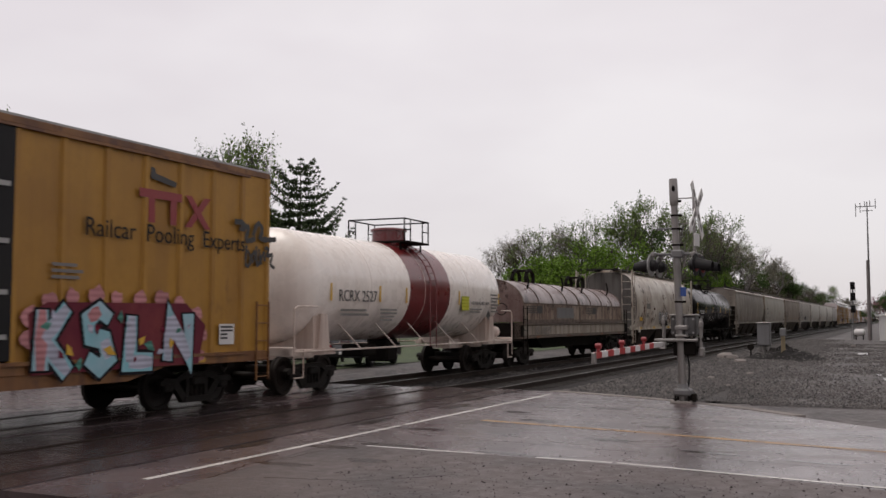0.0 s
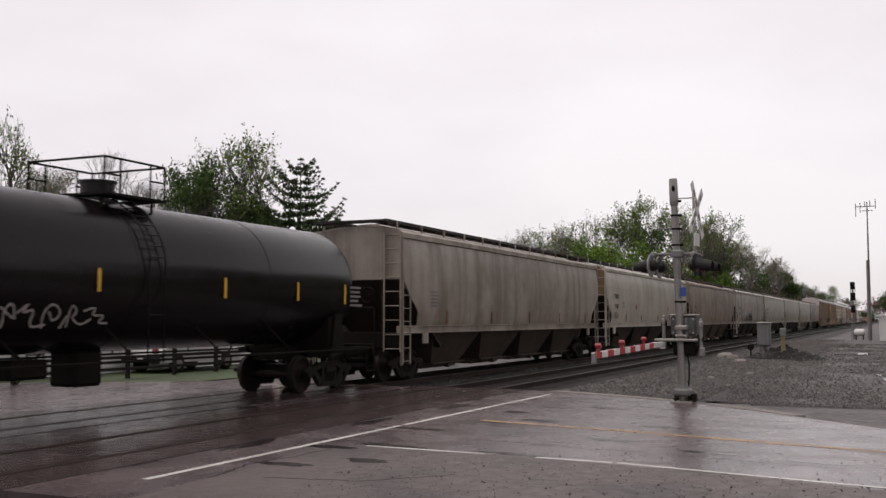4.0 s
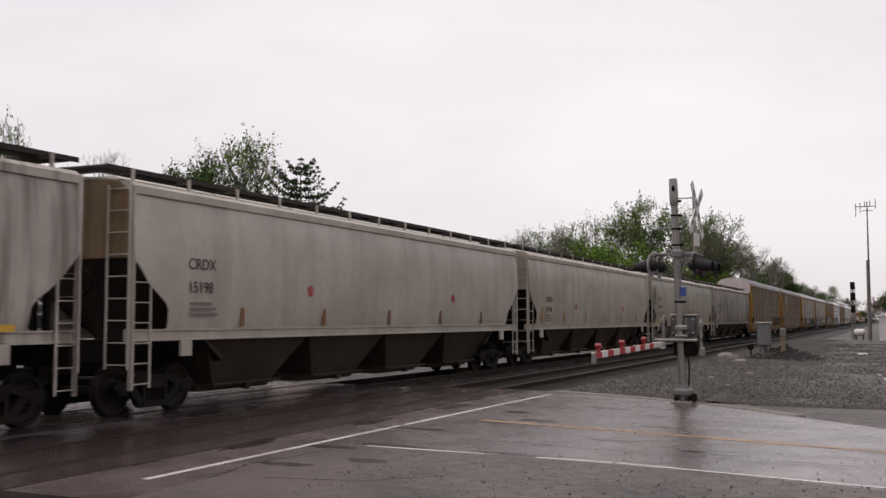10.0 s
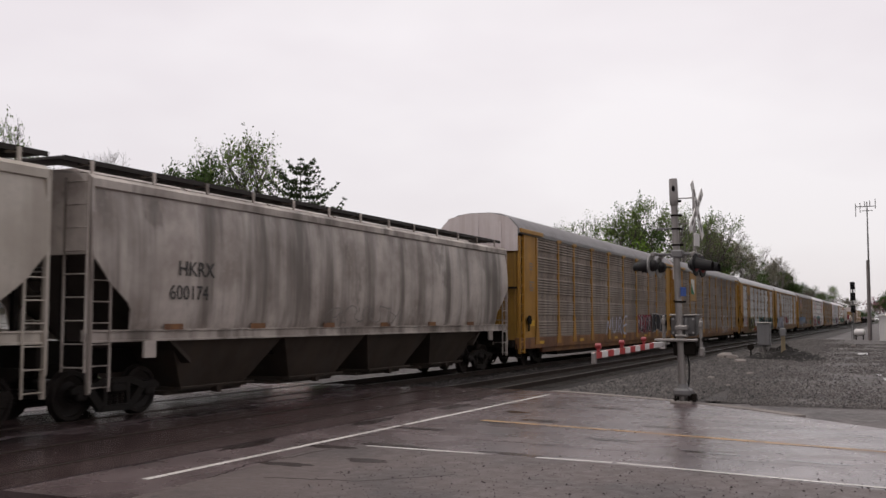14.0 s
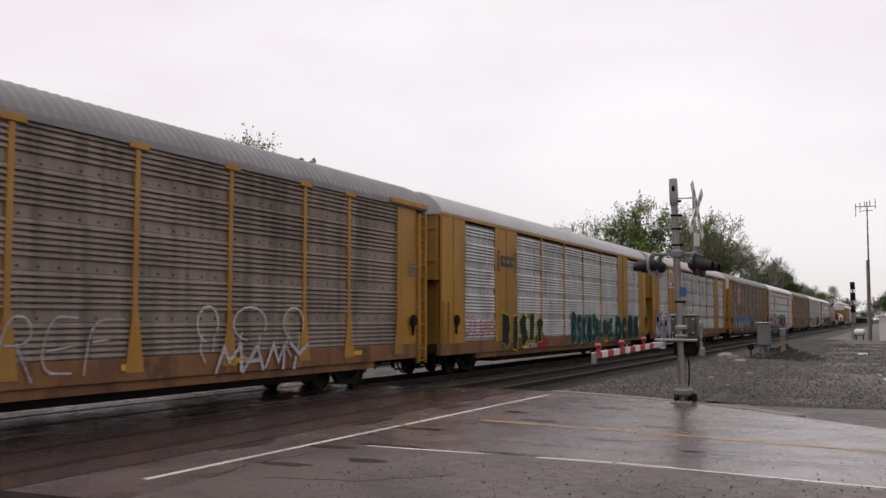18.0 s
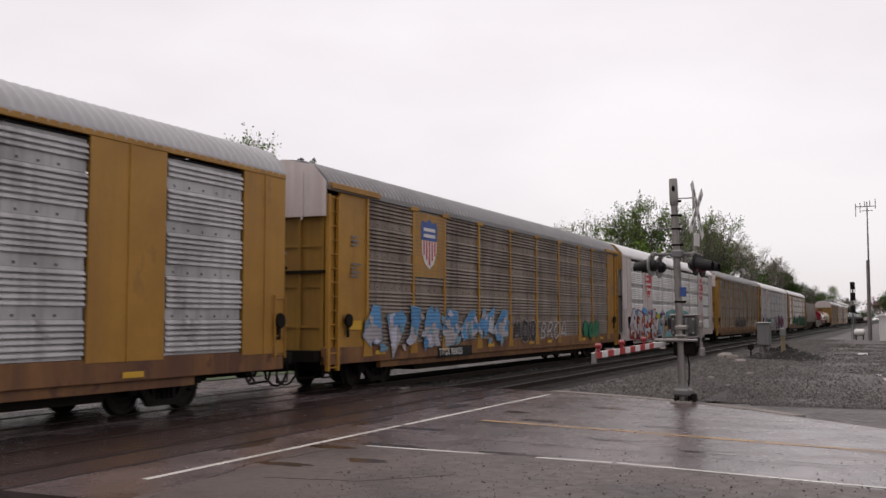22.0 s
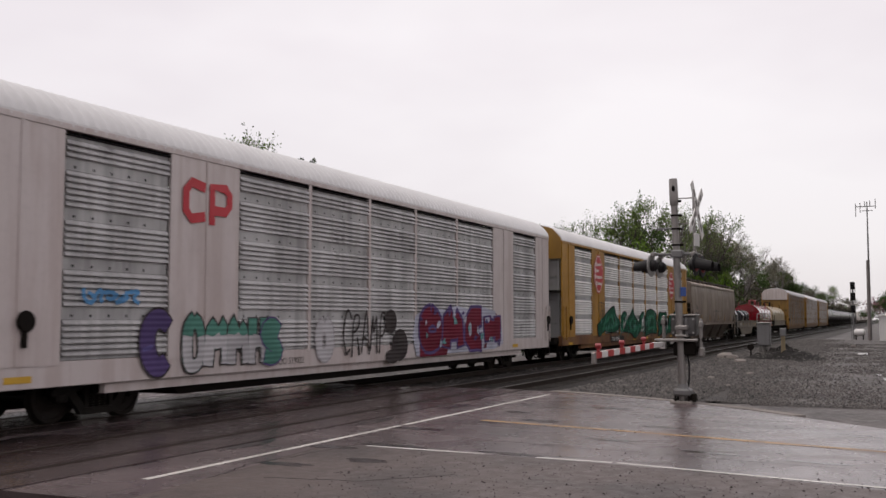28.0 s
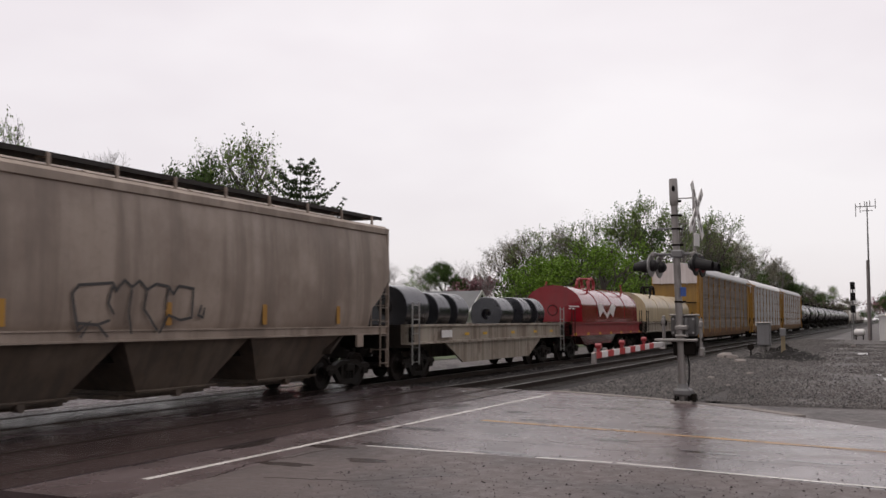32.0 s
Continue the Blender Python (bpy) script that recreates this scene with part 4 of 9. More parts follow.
    # the second, wide box is added to paint the deep shade between bays
    part("centre_sill", lambda: Build().box(-hl + 0.4, -0.28, 0.92, hl - 0.4, 0.28, 1.24).box(-hl + 3.2, -0.88, 1.0, hl - 3.2, 0.88, 1.36), M_UNDER, c, key=("centre_sill", round(L, 2)), smooth=False)
    for s in (-1, 1):
        truck(c, s * (L / 2 - 1.92), far)
    couplers(c, L / 2)
    return c, hl


# ---------------------------------------------------------------- tank car
def tank_car(L, shell_mat, trim_mat, label, band=None, dome_at=0.0, r=1.45, zc=2.67, far=False):
    c = thing("tank_car", label, "tank car", "cars of the freight train")
    hl = L / 2 - 0.55
    tl = L / 2 - 1.1

    def shell():
        prof = [(-tl - 0.0, 0.0)]
        for i in range(1, 9):
            a = math.pi / 2 * i / 8
            prof.append((-tl + 0.72 * (1 - math.cos(a)), r * math.sin(a)))
        for k in (0.33, 0.66):
            prof.append((-tl + 0.72 + (2 * tl - 1.44) * k, r))
        for i in range(8, -1, -1):
            a = math.pi / 2 * i / 8
            prof.append((tl - 0.72 * (1 - math.cos(a)), r * math.sin(a)))
        return Build().lathe(prof, 48, "x", (0, 0, zc))
    part("tank_shell", shell, shell_mat, c, key=("tank_shell", round(L, 2)), angle=50)
    for x in (-tl * 0.5, 0.0, tl * 0.5):
        part("weld_seam", lambda: Build().lathe([(-0.02, r), (-0.012, r + 0.007), (0.012, r + 0.007), (0.02, r)], 48, "x", (0, 0, zc)), shell_mat, c, at=(x, 0, 0), key=("weld_seam", round(r, 2)))
    if band:
        part("painted_band", lambda: Build().lathe([(dome_at - band, r), (dome_at - band, r + 0.006), (dome_at + band, r + 0.006), (dome_at + band, r)], 48, "x", (0, 0, zc)), M_TANKRED, c, "dark oxide red painted band", key=("painted_band", round(band, 2)))
    dm = M_TANKRED if band else M_TANKBLACK
    part("manway_dome", lambda: Build().lathe([(0, 0.62), (0.10, 0.60), (0.10, 0.52), (0.46, 0.52), (0.46, 0.57), (0.52, 0.57), (0.56, 0.45), (0.56, 0.0)], 20, "z") if band else Build().lathe([(0, 0.42), (0.08, 0.40), (0.08, 0.34), (0.40, 0.34), (0.40, 0.38), (0.45, 0.38), (0.47, 0.0)], 20, "z"), dm, c, "round manway housing on top", at=(dome_at, 0, zc + r - 0.06), key=("manway_dome", bool(band)))

    def platform():
        q = Build()
        z = zc + r + 0.0
        w = 0.72
        for y in (-0.78, 0.78):
            q.box(dome_at - w, y - 0.22, z, dome_at + w, y + 0.22, z + 0.05)
        for x in (dome_at - w, dome_at + w):
            q.box(x - 0.14, -0.98, z, x + 0.14, 0.98, z + 0.05)
        for x in (dome_at - 0.7, dome_at + 0.7):
            for y in (-0.75, 0.75):
                q.rod((x, y, z + 0.02), (x, y, zc + math.sqrt(max(0.01, r * r - y * y)) - 0.02), 0.03, 6)
        return q
    part("platform", platform, M_UNDER, c, "steel grating work platform", key=("platform", bool(band)), smooth=False)

    def rails():
        q = Build()
        z = zc + r + 0.05
        xs = (dome_at - 0.84, dome_at + 0.84)
        for y in (-0.95, 0.95):
            q.pipe([(xs[0], y, z), (xs[0], y, z + 0.66), (xs[1], y, z + 0.66), (xs[1], y, z)], 0.022)
            for x in (dome_at - 0.42, dome_at + 0.42):
                q.rod((x, y, z), (x, y, z + 0.66), 0.02, 6)
            q.rod((xs[0], y, z + 0.34), (xs[0] + 0.45, y, z + 0.34), 0.018, 6)
            q.rod((xs[1], y, z + 0.34), (xs[1] - 0.45, y, z + 0.34), 0.018, 6)
        for x in xs:
            q.rod((x, -0.95, z + 0.66), (x, 0.95, z + 0.66), 0.022, 6)
        return q
    part("safety_railing", rails, M_UNDER, c, key=("safety_railing", bool(band)))
    for y in (-1, 1):
        def lad(y=y):
            q = Build()
            pts = []
            for i in range(9):
                a = radians(12 + 68 * i / 8)
                pts.append((y * (r + 0.09) * math.cos(a), zc + (r + 0.09) * math.sin(a)))
            a0 = [(y * 1.52, 1.0), (y * 1.52, zc)] + pts
            for x in (dome_at - 0.22, dome_at + 0.22):
                q.pipe([(x, p[0], p[1]) for p in a0], 0.018)
            for i in range(12):
                k = a0[min(len(a0) - 1, i)] if i > 1 else (y * 1.52, 1.1 + i * 0.8)
                q.rod((dome_at - 0.22, k[0], k[1]), (dome_at + 0.22, k[0], k[1]), 0.015, 6)
            return q
        part("side_ladder", lad, dm, c, key=("tank_ladder", bool(band), y))

        def board(y=y):
            q = Build()
            q.pipe([(-hl + 0.1, y * 1.50, 1.05), (hl - 0.1, y * 1.50, 1.05)], 0.025)
            for i in range(5):
                x = -tl * 0.6 + tl * 1.2 * i / 4
                q.rod((x, y * 1.50, 1.05), (x - 0.45, y * 1.05, zc - 0.95), 0.02, 6)
            return q
        part("side_rail", board, trim_mat, c, key=("tank_side_rail", round(L, 2), y))
    for e in (-1, 1):
        def saddle(e=e):
            q = Build()
            x0, x1 = e * (hl - 2.0), e * (hl - 1.3)
            arc = [(r * 1.0 * math.sin(radians(a)), zc - r * math.cos(radians(a))) for a in range(-58, 59, 8)]
            q.prism(arc + [(1.25, 1.0), (-1.25, 1.0)], x0, x1, "x")
            q.box(e * (hl - 3.0), -0.3, 0.82, e * hl, 0.3, 1.12)
            q.box(e * (hl - 0.14), -1.5, 0.95, e * hl, 1.5, 1.16, 0.01)
            for y in (-1.28, 1.28):
                q.box(e * (hl - 2.1), y - 0.12, 0.95, e * hl, y + 0.12, 1.1)
                q.prism([(e * (hl - 1.95), 1.0), (e * (hl - 1.35), 1.0), (e * (hl - 1.5), 1.95), (e * (hl - 1.8), 1.95)], y - 0.06, y + 0.06, "y")
            return q
        part("saddle_bolster", saddle, trim_mat, c, "end frame and saddle that carry the tank", key=("saddle_bolster", round(L, 2), e), smooth=False)
        for y in (-1, 1):
            def grab(e=e, y=y):
                q = Build()
                q.pipe([(e * (hl - 0.04), y * 1.50, 0.55), (e * (hl - 0.04), y * 1.50, 2.05), (e * (hl - 0.18), y * 1.50, 2.12), (e * (hl - 1.1), y * 1.50, 2.12)], 0.022)
                q.pipe([(e * (hl - 0.45), y * 1.50, 1.1), (e * (hl - 0.45), y * 1.50, 0.45), (e * (hl - 0.04), y * 1.50, 0.45)], 0.02)
                return q
            part("grab_rail", grab, trim_mat, c, key=("tank_grab", round(L, 2), e, y))
        truck(c, e * (L / 2 - 2.15), far)
    part("bottom_outlet", lambda: Build().box(-0.35, -0.35, 0.55, 0.35, 0.35, 1.25, 0.06), M_UNDER, c, key="bottom_outlet")
    part("brake_reservoir", lambda: Build().box(-1.9, -0.35, 0.75, -1.0, 0.35, 1.1, 0.05), M_UNDER, c, key="brake_reservoir")
    couplers(c, L / 2)
    return c, tl


# ---------------------------------------------------------------- coil steel cars
def hood_profile(half=1.36, zb=1.70, zs=2.35, zt=3.36):
    pr = [(-half, zb), (-half, zs)]
    for i in range(1, 12):
        a = math.pi * (1 - i / 12)
        pr.append((half * math.cos(a), zs + (zt - zs) * math.sin(a)))
    return pr + [(half, zs), (half, zb)]


def coil_car(L, hood_mat, sill_mat, label, hoods=2, far=False, coils=False, inset=0.0):
    c = thing("coil_car", label, "coil car", "cars of the freight train")
    hl = L / 2 - 0.55

    def sill():
        q = Build()
        for s in (-1, 1):
            q.prism([(s * 1.18, 1.66), (s * 1.52, 1.66), (s * 1.52, 1.60), (s * 1.42, 1.58), (s * 1.42, 1.16), (s * 1.52, 1.14), (s * 1.52, 1.08), (s * 1.18, 1.08)], -hl, hl, "x")
        return q
    part("side_sill", sill, sill_mat, c, "long riveted side sills", key=("coil_sill", round(L, 2)), smooth=False)
    part("deck", lambda: Build().box(-hl + 0.05, -1.3, 1.15, hl - 0.05, 1.3, 1.37 if coils else 1.62).box(-hl, -1.5, 1.1, -hl + 0.2, 1.5, 1.66).box(hl - 0.2, -1.5, 1.1, hl, 1.5, 1.66), M_UNDER, c, key=("coil_deck", round(L, 2)), smooth=False)
    if coils:
        def belly():
            q = Build()
            for y in (-1.40, 1.34):
                q.prism([(-hl + 2.6, 1.1), (hl - 2.6, 1.1), (hl - 4.1, 0.42), (-hl + 4.1, 0.42)], y, y + 0.06, "y")
            return q
        part("belly_plate", belly, sill_mat, c, "fish-belly side plates", key="belly_plate", smooth=False)
    else:
        part("centre_belly", lambda: Build().prism([(-hl + 3.2, 1.1), (hl - 3.2, 1.1), (hl - 4.2, 0.62), (-hl + 4.2, 0.62)], -0.9, 0.9, "y"), hood_mat if hood_mat is M_HOODRED else M_UNDER, c, key=("centre_belly", round(L, 2)), smooth=False)
    if not coils:
        x0, x1 = -hl + 0.5 + inset, hl - 0.5
        w = (x1 - x0) / hoods
        for i in range(hoods):
            a, b_ = x0 + w * i + 0.02, x0 + w * (i + 1) - 0.02

            def hood():
                q = Build()
                pr = hood_profile()
                q.prism(pr, -w / 2 + 0.02, w / 2 - 0.02, "x")
                return q
            h = part("hood", hood, hood_mat, c, "rounded removable steel cover", at=((a + b_) / 2, 0, 0), key=("hood", round(w, 2)), angle=28)

            def ribs():
                q = Build()
                pr = [(y * 1.012, z + (0.02 if z > 2.4 else 0)) for y, z in hood_profile()]
                for x in (-w / 2 + 0.06, -w * 0.25, 0.0, w * 0.25, w / 2 - 0.06):
                    rows = [[(x - 0.045, y, z) for y, z in pr], [(x + 0.045, y, z) for y, z in pr]]
                    q.sheet(rows)
                    q.sheet([rows[0], [(x - 0.045, y * 0.98, z - 0.02) for y, z in pr]])
                    q.sheet([rows[1], [(x + 0.045, y * 0.98, z - 0.02) for y, z in pr]])
                q.box(-w / 2 + 0.03, -1.40, 1.68, w / 2 - 0.03, -1.36, 1.80)
                q.box(-w / 2 + 0.03, 1.36, 1.68, w / 2 - 0.03, 1.40, 1.80)
                return q
            part("hood_rib", ribs, M_SILLRUST if hood_mat is M_HOOD else hood_mat, h, key=("hood_rib", round(w, 2)))
            if hood_mat is M_HOOD:
                for s in (-1, 1):
                    part("hood_skirt", lambda s=s: Build().box(-w / 2 + 0.03, s * 1.362, 1.80, w / 2 - 0.03, s * 1.372, 2.42), M_SKIRT, h, "cream stained lower side of the cover", key=("hood_skirt", round(w, 2), s), smooth=False)

            iron = M_UNDER if hood_mat is not M_HOODRED else M_DARKRED
            for x in (-w * 0.30, w * 0.30):
                for s in (-1, 1):
                    part("hood_guide", lambda s=s: Build().pipe([(0, s * 0.98, 2.98), (0, s * 1.06, 3.30), (0, s * 0.98, 3.62)], 0.04), iron, h, "upright steel guide", at=(x, 0, 0), key=("hood_guide", s))

            def loop():
                arch = [(-0.42, 0.0), (-0.46, 0.22), (-0.38, 0.42), (-0.2, 0.53), (0.0, 0.56), (0.2, 0.53), (0.38, 0.42), (0.46, 0.22), (0.42, 0.0)]
                return Build().pipe([(p, 0, 3.30 + k) for p, k in arch], 0.08)
            for s in (-1, 1):
                part("lifting_loop", loop, iron, h, "arched steel lifting loop", at=(0, s * 0.30, 0), key="lifting_loop")
            part("lifting_bar", lambda: Build().rod((0, -0.34, 3.84), (0, 0.34, 3.84), 0.05, 8), iron, h, key="lifting_bar")
    else:
        for x in (-5.9, -3.9, -2.4, -0.9, 1.6, 4.0, 6.9):
            part("cradle_bar", lambda: Build().box(-0.06, -1.15, 1.37, 0.06, 1.15, 1.60), sill_mat, c, at=(x, 0, 0), key="cradle_bar", smooth=False)
    for e in (-1, 1):
        part("end_sill", lambda e=e: Build().box(e * (hl - 2.4), -0.3, 0.82, e * hl, 0.3, 1.12).box(e * (hl - 0.15), -1.5, 0.98, e * hl, 1.5, 1.66, 0.01), M_UNDER, c, key=("coil_end", round(L, 2), e), smooth=False)
        for y in (-1, 1):
            part("end_ladder", lambda e=e, y=y: ladder_build(*sorted((e * (hl - 0.04), e * (hl - 0.5))), 0.5, 2.3, y * 1.53, 5), M_STEEL if coils else M_UNDER, c, key=("coil_ladder", round(L, 2), e, y, coils), smooth=False)
        truck(c, e * (L / 2 - 2.0), far)
    part("brake_wheel", lambda: Build().lathe([(0, 0.20), (0.03, 0.22), (0, 0.24), (-0.03, 0.22), (0, 0.20)], 16, "x"), M_UNDER, c, at=(-hl - 0.1, -0.7, 2.2), key="coil_brake")
    couplers(c, L / 2)
    return c, hl


# ---------------------------------------------------------------- box car
def box_car(L):
    c = thing("box_car", "tall ochre yellow box car with sprayed side and dark doors", "box car", "cars of the freight train")
    hl = L / 2 - 0.60
    z0, z1 = 0.92, 5.02
    door = 2.75
    for s in (-1, 1):
        for e in (-1, 1):
            xa, xb = sorted((e * door, e * hl))
            part("side_panel", lambda xa=xa, xb=xb, s=s: Build().box(xa, s * 1.50, z0 + 0.2, xb, s * 1.56, z1 - 0.05), M_TAN, c, key=("box_side", e, s), smooth=False)
            n = 7
            for i in range(n + 1):
                x = xa + (xb - xa) * i / n
                part("side_post", lambda: Build().prism([(-0.075, 0), (0.075, 0), (0.045, -0.055), (-0.045, -0.055)], z0 + 0.2, z1 - 0.1, "z"), M_TAN, c, at=pose(x - (0.075 * e if i in (0, n) and (i == n) == (e > 0) else 0), s * 1.56, 0, 0, 0, 0 if s < 0 else 180), key="box_post", smooth=False)
        def sill(s=s):
            q = Build()
            q.box(-hl, s * 1.48, z0, hl, s * 1.60, z0 + 0.22, 0.01)
            q.box(-hl, s * 1.47, z1 - 0.10, hl, s * 1.59, z1 + 0.03, 0.01)
            q.prism([(-hl + 3.4, z0), (hl - 3.4, z0), (hl - 4.4, z0 - 0.22), (-hl + 4.4, z0 - 0.22)], s * 1.50, s * 1.58, "y")
            return q
        part("side_sill", sill, M_TANRUST, c, key=("box_sill", s), smooth=False)
        for d in (-1, 1):
            dr = part("plug_door", lambda d=d, s=s: Build().box(0.02 if d > 0 else -door + 0.03, s * 1.53, z0 + 0.24, door - 0.03 if d > 0 else -0.02, s * 1.61, z1 - 0.15, 0.01), M_BLACK, c, "dark painted sliding plug door", key=("plug_door", d, s), smooth=False)

            def bar(d=d, s=s):
                q = Build()
                for x in (0.5, 1.2, 1.9):
                    q.rod((d * x, s * 1.66, z0 + 0.3), (d * x, s * 1.66, z1 - 0.2), 0.022, 6)
                for z in (1.5, 2.2, 3.0, 3.9):
                    q.box(d * 0.1, s * 1.61, z, d * 2.6, s * 1.64, z + 0.08)
                return q
            part("lock_bar", bar, M_STEEL, dr, key=("lock_bar", d, s), smooth=False)
        part("door_track", lambda s=s: Build().box(-hl + 0.8, s * 1.58, z0 + 0.16, hl - 0.8, s * 1.66, z0 + 0.22).box(-hl + 0.8, s * 1.58, z1 - 0.16, hl - 0.8, s * 1.65, z1 - 0.11), M_TANRUST, c, key=("door_track", s), smooth=False)
    part("roof", lambda: Build().prism([(-1.59, z1 + 0.02), (-1.59, z1 + 0.06), (0, z1 + 0.2), (1.59, z1 + 0.06), (1.59, z1 + 0.02)], -hl, hl, "x"), M_STEEL, c, key="box_roof", smooth=False)
    part("floor", lambda: Build().box(-hl, -1.48, 0.95, hl, 1.48, 1.15), M_UNDER, c, key="box_floor", smooth=False)
    for e in (-1, 1):
        def endwall(e=e):
            q = Build()
            pts = [(e * (hl - 0.02), z0)]
            for i in range(12):
                z = z0 + 0.2 + i * 0.32
                pts += [(e * (hl - 0.02), z), (e * (hl + 0.06), z + 0.08), (e * (hl + 0.06), z + 0.18), (e * (hl - 0.02), z + 0.26)]
            pts += [(e * (hl - 0.02), z1), (e * (hl - 0.10), z1), (e * (hl - 0.10), z0)]
            q.prism(pts, -1.52, 1.52, "y")
            return q
        part("end_wall", endwall, M_TANRUST, c, "corrugated end wall", key=("box_end", e), smooth=False)
        for s in (-1, 1):
            part("side_ladder", lambda e=e, s=s: ladder_build(*sorted((e * (hl - 0.05), e * (hl - 0.5))), 0.50, 2.2, s * 1.63, 5), M_TANRUST, c, key=("box_ladder", e, s), smooth=False)
        part("end_sill", lambda e=e: Build().box(e * (hl - 2.5), -0.3, 0.7, e * (hl + 0.02), 0.3, 1.0), M_UNDER, c, key=("box_sill_end", e), smooth=False)
        truck(c, e * (L / 2 - 2.35))
    couplers(c, L / 2)
    return c, hl


# ---------------------------------------------------------------- auto rack
def louvre_panel(w, h):
    """Galvanised sheet with groups of pressed ribs between flat bands."""
    pts = [(0.0, 0.0)]
    z = 0.06
    k = 0
    while z < h - 0.10:
        for i in range(6):
            if z > h - 0.10:
                break
            pts += [(0.018, z), (-0.050, z + 0.012), (-0.050, z + 0.030), (-0.020, z + 0.074), (0.018, z + 0.094)]
            z += 0.105
        if z < h - 0.25:
            pts += [(0.008, z), (0.008, z + 0.19)]
        z += 0.21
        k += 1
    pts.append((-0.001, h))
    b = Build()
    flats = [zz for (yy, zz), (yb, zb) in zip(pts, pts[1:]) if yy > 0.004 and yb > 0.004]
    for zz in flats:
        for i in range(int((w - 0.1) / 0.44)):
            x = 0.2 + i * 0.44
            b.add([(x, 0.004, zz + 0.045), (x + 0.045, 0.004, zz + 0.045), (x + 0.045, 0.004, zz + 0.08), (x, 0.004, zz + 0.08)], [(0, 1, 2, 3)])
    b.sheet([[(0.0, y, zz) for y, zz in pts], [(w, y, zz) for y, zz in pts]])
    b.sheet([[(0.0, 0.03, zz) for y, zz in pts], [(w, 0.03, zz) for y, zz in pts]])
    return b


def band_faces(ob, mat):
    """Gives the flat bands mat, on wide racks a tone with painted shade."""
    me = ob.data
    if len(me.materials) == 1:
        me.materials.append(mat)
        me.materials.append(M_DARKHOLE)
        for f in me.polygons:
            if abs(f.center.y - 0.004) < 0.0005 and f.area < 0.01:
                f.material_index = 2
            elif abs(f.center.y - 0.008) < 0.002:
                f.material_index = 1


def rack_roof(hl, ribs=True, bevel_end=0.9):
    b = Build()
    prof = [(-1.62, 5.06), (-1.62, 5.13), (-1.57, 5.26), (-1.42, 5.44), (-1.20, 5.62), (-0.85, 5.76), (-0.4, 5.82), (0.4, 5.82), (0.85, 5.76), (1.20, 5.62), (1.42, 5.44), (1.57, 5.26), (1.62, 5.13), (1.62, 5.06)]
    n = int(2 * hl / 0.13)
    rows = []
    for i in range(n + 1):
        x = -hl + 2 * hl * i / n
        k = 0.021 if i % 2 else 0.0
        rows.append([(x, y * (1 + k * 0.5), z + (k if z > 5.1 else 0)) for y, z in prof])
    b.sheet(rows)
    b.prism(prof, -hl + 0.001, -hl + 0.03, "x")
    b.prism(prof, hl - 0.03, hl - 0.001, "x")
    return b


def rack_door(mat_side):
    """One folded sheet: a flat leaf with pressed upright and cross ribs."""
    def make():
        q = Build()
        prof = [(-1.50, 0.95), (-1.50, 5.15), (-1.1, 5.55), (-0.5, 5.68), (0.5, 5.68), (1.1, 5.55), (1.50, 5.15), (1.50, 0.95)]
        q.prism(prof, 0.0, 0.06, "x")
        return q
    return make


def door_bars(door, mat):
    for y in (-1.42, -0.75, -0.1, 0.1, 0.75, 1.42):
        part("door_post", lambda y=y: Build().box(-0.05, -0.05, 1.0, 0.0, 0.05, 5.1 if abs(y) > 1.2 else 5.5), mat, door, at=(0, y, 0), key=("door_post", abs(y) > 1.2), smooth=False)
    for z in (1.6, 2.6, 3.6, 4.6):
        part("door_rib", lambda: Build().box(-0.03, -1.45, 0, -0.001, 1.45, 0.06), mat, door, at=(0, 0, z), key="door_rib", smooth=False)


